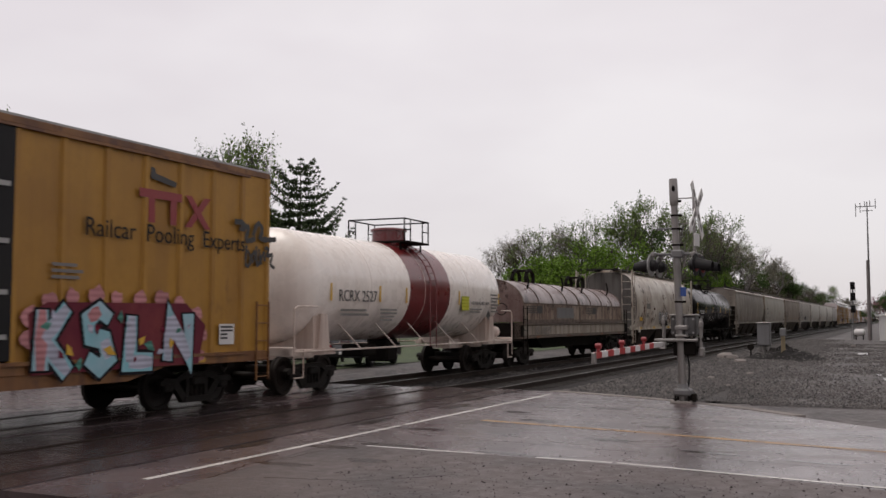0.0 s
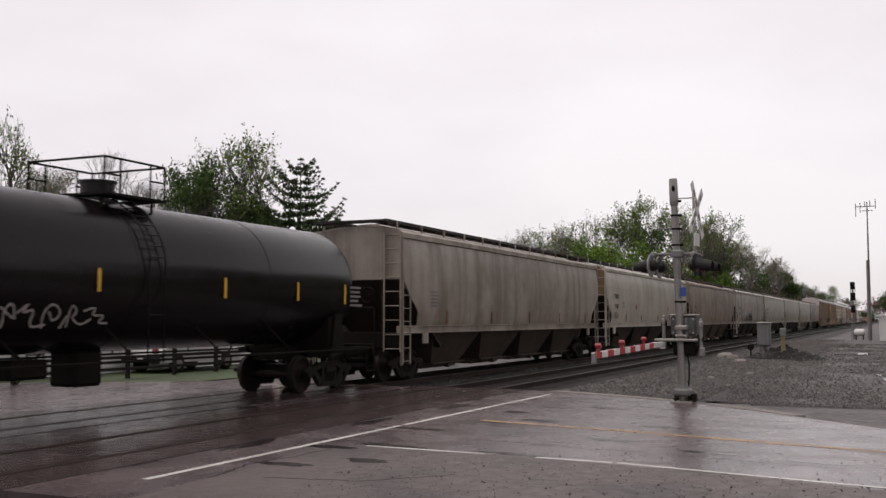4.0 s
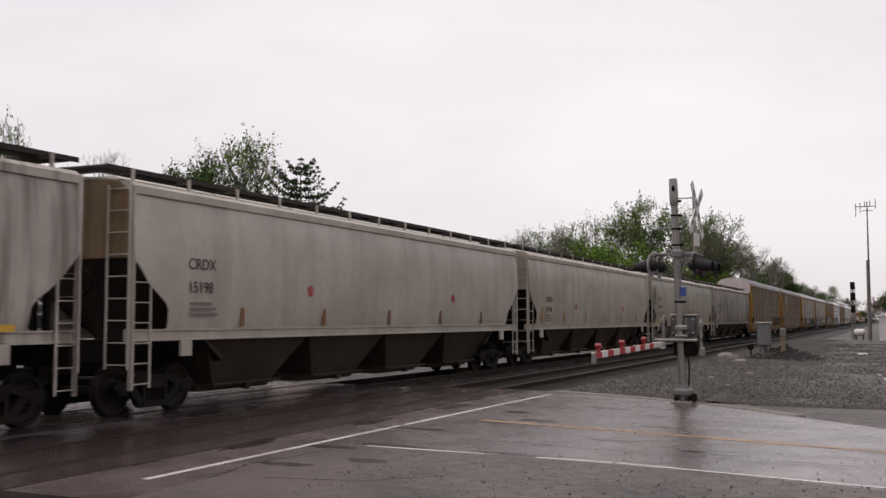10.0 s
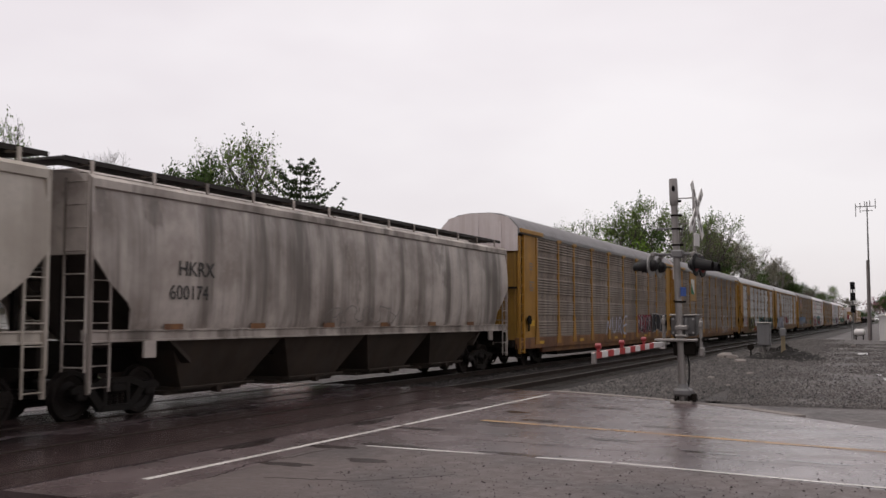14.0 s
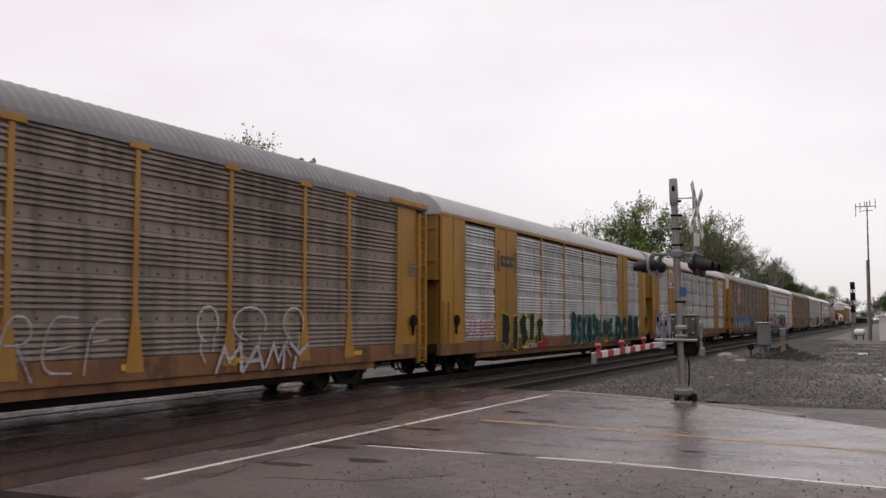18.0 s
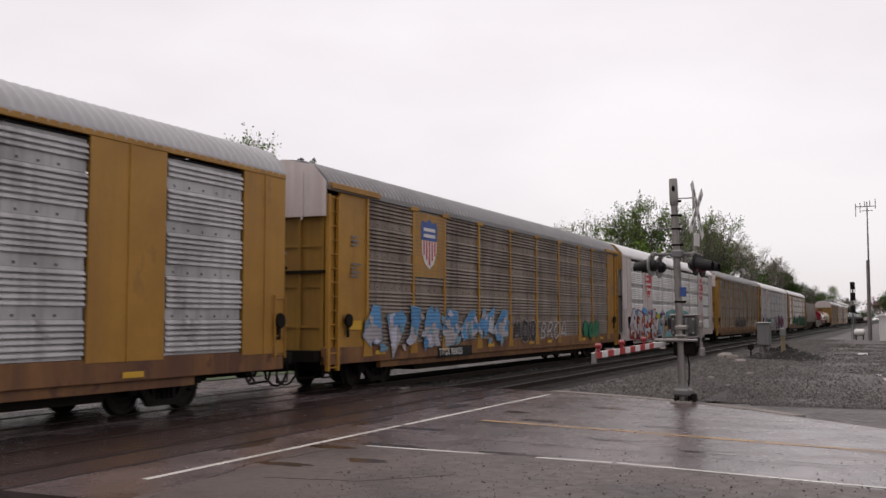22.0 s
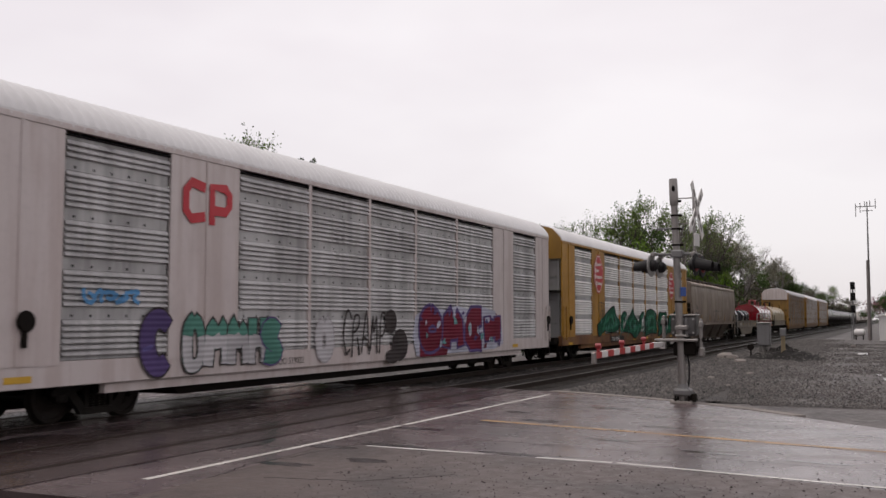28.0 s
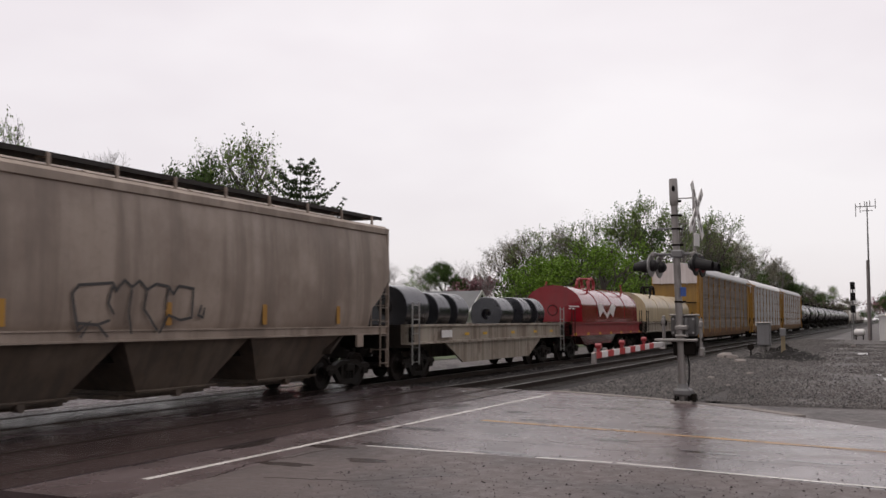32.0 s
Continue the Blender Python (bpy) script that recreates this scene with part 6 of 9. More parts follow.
def crack(pts, seed, w=0.012):
    rnd = random.Random(seed)
    b = Build()
    line = []
    for (xa, ya), (xb, yb) in zip(pts, pts[1:]):
        for k in range(8):
            u = k / 8
            line.append((xa + (xb - xa) * u + rnd.uniform(-0.04, 0.04), ya + (yb - ya) * u + rnd.uniform(-0.04, 0.04)))
    line.append(pts[-1])
    for (xa, ya), (xb, yb) in zip(line, line[1:]):
        d = math.hypot(xb - xa, yb - ya) or 1
        nx, ny = -(yb - ya) / d * w, (xb - xa) / d * w
        b.poly([(xa - nx, ya - ny, -0.0165), (xb - nx, yb - ny, -0.0165), (xb + nx, yb + ny, -0.0165), (xa + nx, ya + ny, -0.0165)])
    return solo("asphalt_crack", b, M_DARKWET, "thin dark crack in the asphalt", "crack", kind="structure", smooth=False)


for i, pts in enumerate((((9.6, 7.3), (10.6, 7.5), (12.4, 7.3)), ((9.9, 6.7), (10.1, 5.6), (11.0, 4.8)), ((20.3, 7.3), (19.6, 5.2), (18.2, 2.2), (17.0, 0.0)), ((21.9, 7.0), (21.2, 5.2), (19.9, 3.0)), ((14.4, 6.2), (13.9, 3.6), (13.4, 0.6)), ((9.5, 9.2), (14, 9.15), (24, 9.1)), ((9.5, 12.3), (16, 12.35), (24, 12.3)))):
    crack(pts, i)


# ---------------------------------------------------------------- crossing gate
def flasher(g, x, y, s, turn):
    """One round crossing lamp that faces s along the road, with a long visor."""
    at = pose(x, y, 2.99, 0, 0, turn)
    lamp = part("flasher", Build().lathe([(s * 0.015, 0.0), (s * 0.015, 0.235), (s * 0.0, 0.245), (-s * 0.012, 0.235), (-s * 0.012, 0.0)], 32, "y"), M_STEEL if s > 0 else M_BLACK, g, "round crossing flasher with visor", at=at)
    part("lamp_body", Build().lathe([(-s * 0.01, 0.0), (-s * 0.01, 0.13), (-s * 0.10, 0.12), (-s * 0.15, 0.07), (-s * 0.16, 0.0)], 18, "y"), M_BLACK, lamp)
    v = Build()
    rows, inner = [], []
    for d in range(6):
        k = d / 5
        r = 0.165 - 0.045 * k
        ring = [(r * math.cos(radians(a)), s * (0.015 + 0.36 * k), r * math.sin(radians(a)) - 0.05 * k) for a in range(-30, 211, 15)]
        rows.append(ring)
        inner.append([(px * 0.95, py, pz - 0.006) for px, py, pz in ring])
    v.sheet(rows)
    v.sheet(inner)
    v.sheet([rows[-1], inner[-1]])
    part("visor", v, M_BLACK, lamp, "long black lamp visor")
    part("lens", Build().lathe([(s * 0.02, 0.15), (s * 0.05, 0.11), (s * 0.06, 0.0)], 18, "y"), M_DARKRED, lamp, "red glass lens")
    part("hanger", Build().rod((0, -s * 0.05, 0.12), (0, -s * 0.05, 0.27), 0.028, 8).box(-0.05, -s * 0.05 - 0.05, 0.2, 0.05, -s * 0.05 + 0.05, 0.28, 0.01), M_ALU, lamp)


def crossing_gate():
    g = thing("crossing_gate", "aluminium crossing signal post with lowered red and white gate arm", "crossing gate", at=(22.34, 4.27, 0))
    part("mast", Build().lathe([(-0.02, 0.085), (4.38, 0.075)], 18, "z"), M_ALU, g, "weathered tapered aluminium mast", at=pose(0, 0, 0, -1.7, 0, 0))
    bell = part("mast_cap", Build().lathe([(4.34, 0.075), (4.38, 0.095), (4.46, 0.098), (4.90, 0.094), (4.95, 0.085), (4.95, 0.0)], 20, "z"), M_ALU, g, "wider cast bell housing on top", at=pose(0, 0, 0, -1.7, 0, 0))
    part("bell_opening", Build().lathe([(-0.004, 0.0), (-0.004, 0.036), (0.004, 0.036), (0.004, 0.0)], 16, "x", (-0.096, -0.015, 0)), M_DARKHOLE, bell, "dark oval bell opening", at=Matrix.LocRotScale((0, 0, 4.72), None, (1, 1, 1.9)))
    part("foundation", Build().box(-0.24, -0.24, -0.16, 0.24, 0.24, 0.03, 0.02), M_CONCRETE, g, "small concrete base block")
    foot = part("foot", Build().box(-0.19, -0.19, 0.14, 0.19, 0.19, 0.30, 0.04).lathe([(0.28, 0.15), (0.34, 0.12), (0.40, 0.10), (0.40, 0.0)], 14, "z"), M_ALUGREY, g, "bolted cast mast foot")
    for x in (-0.14, 0.14):
        for y in (-0.14, 0.14):
            part("anchor_bolt", lambda: Build().rod((0, 0, 0.0), (0, 0, 0.16), 0.025, 8).rod((0, 0, 0.055), (0, 0, 0.09), 0.045, 6), M_UNDER, foot, at=(x, y, 0), key="anchor_bolt", smooth=False)
    part("junction_box", Build().box(-0.14, -0.30, 0.02, 0.05, -0.20, 0.20, 0.02), M_UNDER, g, "dark junction box at the foot")
    # gate machine
    mech = part("mechanism", Build().box(0.02, -0.30, 1.44, 0.42, 0.26, 1.90, 0.05), M_MOTORGREY, g, "dark grey gate motor housing")
    part("lid", Build().box(0.0, -0.32, 1.88, 0.44, 0.28, 1.93, 0.02), M_ALU, mech)
    for z in (1.52, 1.82):
        for y in (-0.24, -0.02, 0.20):
            part("bolt", lambda: Build().lathe([(-0.02, 0.0), (-0.02, 0.025), (0.0, 0.025), (0.0, 0.0)], 6, "x"), M_STEEL, mech, at=(0.02, y, z), key="machine_bolt", smooth=False)
    part("door_rib", Build().box(-0.005, -0.12, 1.48, 0.02, -0.06, 1.86, 0.008).box(-0.005, 0.08, 1.48, 0.02, 0.13, 1.86, 0.008), M_ALUGREY, mech)
    part("mast_clamp", Build().box(-0.12, -0.14, 1.58, 0.04, 0.14, 1.68, 0.02).box(-0.12, -0.14, 1.42, 0.04, 0.14, 1.48, 0.02), M_ALU, g)
    part("bracket_shelf", Build().box(-0.18, -0.36, 1.33, 0.40, 0.58, 1.385, 0.012), M_ALU, g, "pale support plate under the machine")
    part("drive_box", Build().box(-0.04, -0.30, 1.02, 0.26, 0.20, 1.32, 0.03).lathe([(-0.36, 0.0), (-0.36, 0.07), (-0.28, 0.07), (-0.28, 0.0)], 12, "y", (0.1, 0, 1.16)), M_UNDER, g, "dark drive under the support plate")
    for y, z0, z1 in ((-0.41, 1.02, 1.84), (0.40, 1.38, 1.90)):
        arm = part("counterweight_arm", Build().box(-0.07, y - 0.035, z0, 0.05, y + 0.035, z1, 0.03).box(-0.09, y - 0.045, z1 - 0.22, 0.07, y + 0.045, z1 - 0.06, 0.03), M_ALU, g, "pale counterweight arm")
        part("pivot", Build().lathe([(y - 0.06, 0.0), (y - 0.06, 0.06), (y + 0.06, 0.06), (y + 0.06, 0.0)], 12, "y", (0.0, 0, z0 + 0.35)), M_UNDER, arm)
    part("weight", Build().box(-0.10, -0.47, 1.0, 0.16, -0.36, 1.20, 0.03), M_ALU, g, "pale cast counterweight")
    # lowered arm
    arm_y = 0.42
    tip = pose(0, 0, 0, 0, 0.55, 0)
    arm = part("gate_arm", Build().box(-1.05, arm_y - 0.03, 1.20, 0.2, arm_y + 0.03, 1.32, 0.01).box(-0.1, arm_y - 0.05, 1.16, 0.1, arm_y + 0.06, 1.36, 0.01), M_REFWHITE, g, "lowered gate arm striped red and white")
    x = -1.05
    i = 0
    while x > -5.5:
        w = 0.415
        part("stripe", lambda: Build().box(-w, -0.02, 1.20, 0, 0.02, 1.315, 0.004), M_REFRED if i % 2 == 0 else M_REFWHITE, arm, at=pose(x, arm_y, -0.006 * i), key=("stripe", i % 2), smooth=False)
        x -= w
        i += 1
    part("arm_tip", Build().box(x - 0.10, arm_y - 0.04, 1.06, x, arm_y + 0.03, 1.25, 0.01), M_ALU, arm, "pale end block of the arm")
    for lx, lz in ((-1.9, 1.31), (-3.7, 1.28), (-5.35, 1.255)):
        part("arm_lamp", Build().box(lx - 0.03, arm_y - 0.03, lz, lx + 0.03, arm_y + 0.03, lz + 0.06, 0.01).lathe([(-0.05, 0.0), (-0.05, 0.045), (0.05, 0.045), (0.05, 0.0)], 12, "y", (lx, arm_y, lz + 0.10)), M_DARKRED, arm, "small red arm lamp")
    # flashing lamps on cross arms
    part("cross_arm", Build().rod((-0.5, 0.50, 3.26), (0.4, 0.50, 3.26), 0.028, 8).rod((-0.5, -0.34, 3.26), (0.4, -0.34, 3.26), 0.028, 8).rod((0, -0.36, 3.26), (0, 0.66, 3.26), 0.032, 8), M_ALUGREY, g, "grey pipe cross arms")
    part("arm_collar", Build().box(-0.13, -0.06, 3.17, 0.12, 0.20, 3.35, 0.03), M_ALUGREY, g)
    for x in (-0.46, 0.36):
        flasher(g, x, 0.56, 1, -8)
        flasher(g, x, -0.40, -1, -8)
    part("side_arm", Build().rod((-0.04, 0.1, 3.84), (-0.04, 0.50, 3.82), 0.022, 8).box(-0.10, 0.36, 3.80, 0.02, 0.52, 3.85, 0.01), M_ALUGREY, g, "short side bracket")
    # crossed boards, facing along the road
    cb = part("crossbuck", Build().box(-0.03, -0.34, 3.3, 0.03, -0.28, 4.62, 0.005), M_ALU, g, "white crossed warning boards", at=pose(0, 0, 0, 0, 0, -5))
    for a in (48, -48):
        bl = part("board", Build().box(-0.72, -0.010, -0.10, 0.72, 0.010, 0.10, 0.004), M_REFWHITE, cb, at=Matrix.Translation((0.02, -0.35 - (0.025 if a > 0 else 0), 4.22)) @ Matrix.Rotation(radians(a + 6), 4, "Y"))
        for i in range(4):
            part("printed_word", lambda: Build().box(-0.08, -0.016, -0.045, 0.08, -0.0105, 0.045), M_INKGREY, bl, "dark lettering bar on the board", at=(-0.44 + i * 0.27 + (0.08 if i > 1 else 0), 0, 0), key="board_word", smooth=False)
    part("count_sign", Build().box(-0.20, -0.37, 3.42, 0.20, -0.352, 3.70, 0.004), M_REFWHITE, cb, "small white plate under the crossed boards")
    for za, zb in ((4.50, 4.50), (3.95, 3.92)):
        part("bracket", Build().rod((0, 0.05, za), (0, -0.30, zb), 0.014, 6), M_ALU, g)
    part("sign_plate", Build().box(-0.07, -0.14, 2.32, 0.07, -0.11, 2.52, 0.004), M_SIGNBLUE, g, "small blue information plate", at=pose(0, 0.04, 0, 0, 0, -40))
    part("cable", Build().pipe([(0.03, -0.10, 1.05), (0.04, -0.14, 0.8), (0.03, -0.13, 0.5), (0.02, -0.10, 0.3)], 0.02), M_BLACK, g)
    for z in (4.44, 4.12, 3.82, 3.46, 2.2):
        part("band_clamp", lambda: Build().lathe([(-0.02, 0.075), (-0.02, 0.093), (0.02, 0.093), (0.02, 0.075)], 14, "z").box(-0.03, -0.16, -0.025, 0.03, -0.08, 0.025, 0.006), M_UNDER, g, at=(0, z * 0.0297, z), key="band_clamp")
    return g


crossing_gate()


# ---------------------------------------------------------------- lineside things
def cabinet():
    c = thing("relay_cabinet", "grey steel relay cabinet on a post beside the track", "cabinet", at=(52.0, 5.9, GZ))
    part("post", Build().rod((0, 0, -0.1), (0, 0, 0.75), 0.09, 10).box(-0.3, -0.3, -0.1, 0.3, 0.3, 0.12, 0.03), M_ALU, c)
    part("body", Build().box(-0.35, -0.30, 0.62, 0.35, 0.30, 1.72, 0.03), M_ALUGREY, c)
    part("door", Build().box(-0.375, -0.26, 0.68, -0.355, 0.26, 1.66, 0.006), M_ALUGREY, c)
    part("cap", Build().box(-0.40, -0.34, 1.72, 0.40, 0.34, 1.78, 0.02), M_ALU, c)
    part("conduit", Build().rod((-0.2, 0.2, -0.1), (-0.2, 0.2, 0.65), 0.05, 8).rod((-0.2, -0.2, -0.1), (-0.2, -0.2, 0.65), 0.05, 8), M_ALU, c)
    part("meter", Build().lathe([(-0.1, 0.0), (-0.1, 0.16), (0.05, 0.16), (0.05, 0.0)], 14, "x", (-0.3, 0.62, 0.55)).rod((-0.3, 0.62, -0.1), (-0.3, 0.62, 0.5), 0.04, 8), M_UNDER, c)


cabinet()


def mound():
    b = Build()
    rows = []
    for i in range(13):
        r = i / 12
        rows.append([(52 + 4.2 * r * math.cos(a * math.pi / 12), 5.0 + 2.3 * r * math.sin(a * math.pi / 12),
                      GZ - 0.03 + 0.60 * (1 - r) ** 1.2 * (1 + 0.7 * noise.noise(Vector((r * 5, a * 0.9, 1)))) + 0.16 * (1 - r) * noise.noise(Vector((r * 13, a * 2.5, 4)))) for a in range(25)])
    b.sheet(rows)
    return b


solo("soil_mound", mound(), M_SOIL, "low dark mound of loose soil round the cabinet", "soil", kind="structure")
ps = thing("marker_post", "tan wooden cable marker post", "post", at=(50.8, 4.9, GZ))
part("shaft", Build().box(-0.09, -0.09, -0.1, 0.09, 0.09, 1.15, 0.02), material("tan_timber", (0.25, 0.19, 0.10), rough=0.7, streaks=0.4), ps)
part("box", Build().box(-0.14, -0.14, 1.12, 0.14, 0.14, 1.5, 0.03), M_ALUGREY, ps)


def signal_mast():
    c = thing("railway_signal", "black three-headed railway signal on a mast", "signal", at=(104, 3.55, GZ))
    part("mast", Build().rod((0, 0, 0), (0, 0, 5.2), 0.09, 10), M_ALUGREY, c)
    for z in (5.15, 4.1, 2.9):
        h = part("signal_head", Build().box(-0.1, -0.22, z - 0.36, 0.0, 0.22, z + 0.36, 0.18), M_BLACK, c, "black signal backboard")
        part("hood", Build().lathe([(-0.4, 0.13), (-0.1, 0.15)], 12, "x", (0, 0, z)), M_BLACK, h)
    part("ladder", Build().rod((0.3, -0.2, 0), (0.2, -0.2, 5.0), 0.03, 6).rod((0.3, 0.2, 0), (0.2, 0.2, 5.0), 0.03, 6), M_ALUGREY, c)


signal_mast()
tk = thing("storage_tank", "small white horizontal tank on dark cradles", "tank", at=Matrix.LocRotScale((103, 3.0, GZ), None, (0.7, 0.7, 0.7)))
part("shell", Build().lathe([(-0.75, 0.0), (-0.7, 0.3), (-0.5, 0.5), (0.5, 0.5), (0.7, 0.3), (0.75, 0.0)], 20, "y", (0, 0, 0.95)), M_REFWHITE, tk)
for s in (-0.45, 0.45):
    part("cradle", Build().box(-0.4, s - 0.08, 0, 0.4, s + 0.08, 0.6), M_UNDER, tk, smooth=False)
hut = thing("equipment_hut", "white metal equipment hut by the gravel lot", "hut", at=(98, -0.1, GZ))
part("wall", Build().box(-1.2, -1.3, 0, 1.2, 1.3, 2.2, 0.02), M_REFWHITE, hut)
part("roof", Build().box(-1.35, -1.45, 2.2, 1.35, 1.45, 2.32, 0.02), M_REFWHITE, hut)
part("door", Build().box(-1.235, -0.3, 0.1, -1.205, 0.55, 2.0, 0.008), M_ALUGREY, hut)


def antenna():
    c = thing("antenna_mast", "tall slim radio mast with whip antennas", "antenna", at=(101, 2.0, GZ))
    part("mast", Build().rod((0, 0, 0), (0, 0, 7.5), 0.13, 8, 0.09).rod((0, 0, 7.5), (0, 0, 12.9), 0.08, 8, 0.05), M_ALUGREY, c)
    part("antenna_bar", Build().rod((0, -0.75, 12.45), (0, 1.05, 12.45), 0.04, 6).rod((-0.3, 0.15, 12.45), (0.3, 0.15, 12.45), 0.035, 6), M_ALUGREY, c)
    part("antenna_bar", Build().rod((0, -0.5, 12.05), (0, 0.5, 12.05), 0.03, 6), M_ALUGREY, c)
    for y, za, zb in ((-0.72, 12.2, 13.15), (-0.25, 12.4, 13.0), (0.2, 12.4, 12.95), (0.98, 11.5, 12.75), (0.6, 11.9, 12.8)):
        part("whip", Build().rod((0, y, za), (0, y, zb), 0.036, 6), M_ALUGREY, c)
    p = thing("utility_pole", "bare grey wooden utility pole", "pole", at=(99, 2.05, GZ))
    part("shaft", Build().rod((0, 0, 0), (0, 0, 7.3), 0.16, 10, 0.12), M_BARKPALE, p)


antenna()


# ---------------------------------------------------------------- trees
def limb(b, p, d, length, r, depth, tips, rnd, spread, droop=0.0):
    q = p + d * length
    b.rod(p, q, r, 6 if depth > 1 else 4, r * 0.68, caps=False)
    if depth <= 2:
        tips.append((q, d, length))
    if depth == 0:
        return
    n = 3 if rnd.random() < 0.6 else 2
    for i in range(n):
        axis = d.orthogonal().normalized()
        axis.rotate(Matrix.Rotation(rnd.uniform(0, 6.283), 3, d))
        e = d.copy()
        e.rotate(Matrix.Rotation(radians(rnd.uniform(spread * 0.5, spread)), 3, axis))
        e.z += 0.12 - droop
        e.normalize()
        limb(b, p + d * length * (1.0 if i == 0 else rnd.uniform(0.6, 1.0)), e, length * rnd.uniform(0.66, 0.86), r * 0.64, depth - 1, tips, rnd, spread, droop)


def leaves(b, tips, rnd, per, size, reach, gaps=0.0):
    """Small leaf clumps round the twig ends; some twigs stay bare, so the sky shows through."""
    for q, d, length in tips:
        if noise.noise(q * 0.55 + Vector((3.1, 7.7, 1.3))) < gaps - 0.45 or rnd.random() < gaps * 0.4:
            continue
        for i in range(per):
            o = Vector((rnd.gauss(0, 1), rnd.gauss(0, 1), rnd.gauss(0, 0.8))) * reach
            c = q + o - d * length * rnd.random() * 0.5
            n = Vector((rnd.gauss(0, 1), rnd.gauss(0, 1), rnd.gauss(0, 1) + 0.4)).normalized()
            u = n.orthogonal().normalized()
            u.rotate(Matrix.Rotation(rnd.uniform(0, 6.283), 3, n))
            w = n.cross(u)
            s = size * rnd.uniform(0.5, 1.35)
            k = len(b.v)
            b.v += [tuple(c + u * s), tuple(c + w * s * 0.6 + u * s * 0.2), tuple(c - u * s), tuple(c - w * s * 0.6 - u * s * 0.1)]
            b.f.append((k, k + 1, k + 2, k + 3))


TREES = {}


def tree_kind(key, height, leaf, per, size, reach, seed, spread=42, depth=5, trunk=0.3, bark=None, first=0.28, gaps=0.0, twigs=2):
    rnd = random.Random(seed)
    b, tips = Build(), []
    limb(b, Vector((0, 0, -0.2)), Vector((rnd.uniform(-0.05, 0.05), rnd.uniform(-0.05, 0.05), 1)).normalized(), height * first, trunk, depth, tips, rnd, spread)
    top = max(v[2] for v in b.v)
    k = height / top
    b.v = [(x * k, y * k, z * k) for x, y, z in b.v]
    tips = [(q * k, d, l * k) for q, d, l in tips]
    tm = b.mesh("trunk", True, 60)
    tm.materials.append(bark or M_BARK)
    lm = None
    if leaf:
        c = Build()
        leaves(c, tips, rnd, per, size, reach, gaps)
        lm = bpy.data.meshes.new("crown")
        lm.from_pydata(c.v, [], c.f)
        lm.materials.append(leaf)
    TREES[key] = (tm, lm)


def tuft(c, q, d, rnd, count, size):
    """A spray of needles round a twig that points along d."""
    for j in range(count):
        e = (d * rnd.uniform(0.5, 1.4) + Vector((rnd.gauss(0, 0.5), rnd.gauss(0, 0.5), rnd.gauss(0.05, 0.35)))).normalized()
        f = e.orthogonal().normalized()
        f.rotate(Matrix.Rotation(rnd.uniform(0, 6.28), 3, e))
        s = size * rnd.uniform(0.6, 1.3)
        k = len(c.v)
        c.v += [tuple(q), tuple(q + e * s * 0.5 + f * s * 0.17), tuple(q + e * s), tuple(q + e * s * 0.5 - f * s * 0.17)]
        c.f.append((k, k + 1, k + 2, k + 3))


def conifer_kind(key, height, seed, base=0.30):
    """A broad old conifer: uneven whorls of long boughs that rise towards their tips, with side twigs."""
    rnd = random.Random(seed)
    b, c = Build(), Build()
    b.rod((0, 0, -0.2), (0, 0, height * 0.97), 0.24, 8, 0.02)
    z = height * 0.2
    while z < height * 0.97:
        u = z / height
        n = 5 if u < 0.75 else 4
        a0 = rnd.uniform(0, 6.28)
        for i in range(n):
            a = a0 + i * 6.283 / n + rnd.uniform(-0.4, 0.4)
            reach = (height * base * (1 - u) ** 0.75 + 0.25) * rnd.choice((0.5, 0.8, 0.95, 1.0, 1.2))
            out = Vector((math.cos(a), math.sin(a), 0))
            p = Vector((0, 0, z))
            line = [p]
            rise = rnd.uniform(-0.12, 0.10)
            m = max(4, int(reach / 0.28))
            for j in range(1, m + 1):
                w = j / m
                line.append(p + out * reach * w + Vector((0, 0, reach * (rise * w + 0.42 * w * w * w))))
            for q0, q1 in zip(line, line[1:]):
                b.rod(q0, q1, 0.028, 4, 0.02, caps=False)
            for j, q in enumerate(line[1:], 1):
                w = j / m
                d = (q - line[j - 1]).normalized()
                tuft(c, q, d, rnd, 12, 0.32 * (1.1 - 0.4 * w))
                side = Vector((-math.sin(a), math.cos(a), 0))
                for sgn in (-1, 1):
                    span = reach * 0.30 * (1.15 - w) * rnd.uniform(0.5, 1.2)
                    steps = max(1, int(span / 0.26))
                    for k in range(1, steps + 1):
                        x = k / steps
                        r = q + (side * sgn + out * 0.7).normalized() * span * x + Vector((0, 0, span * (0.15 * x * x - 0.08)))
                        tuft(c, r, (side * sgn + out * 0.7 + Vector((0, 0, 0.3))).normalized(), rnd, 10, 0.27)
        z += height * 0.038 * rnd.uniform(0.6, 1.5)
    tm = b.mesh("trunk", True, 60)
    tm.materials.append(M_BARK)
    lm = bpy.data.meshes.new("crown")
    lm.from_pydata(c.v, [], c.f)
    lm.materials.append(M_NEEDLE)
    TREES[key] = (tm, lm)


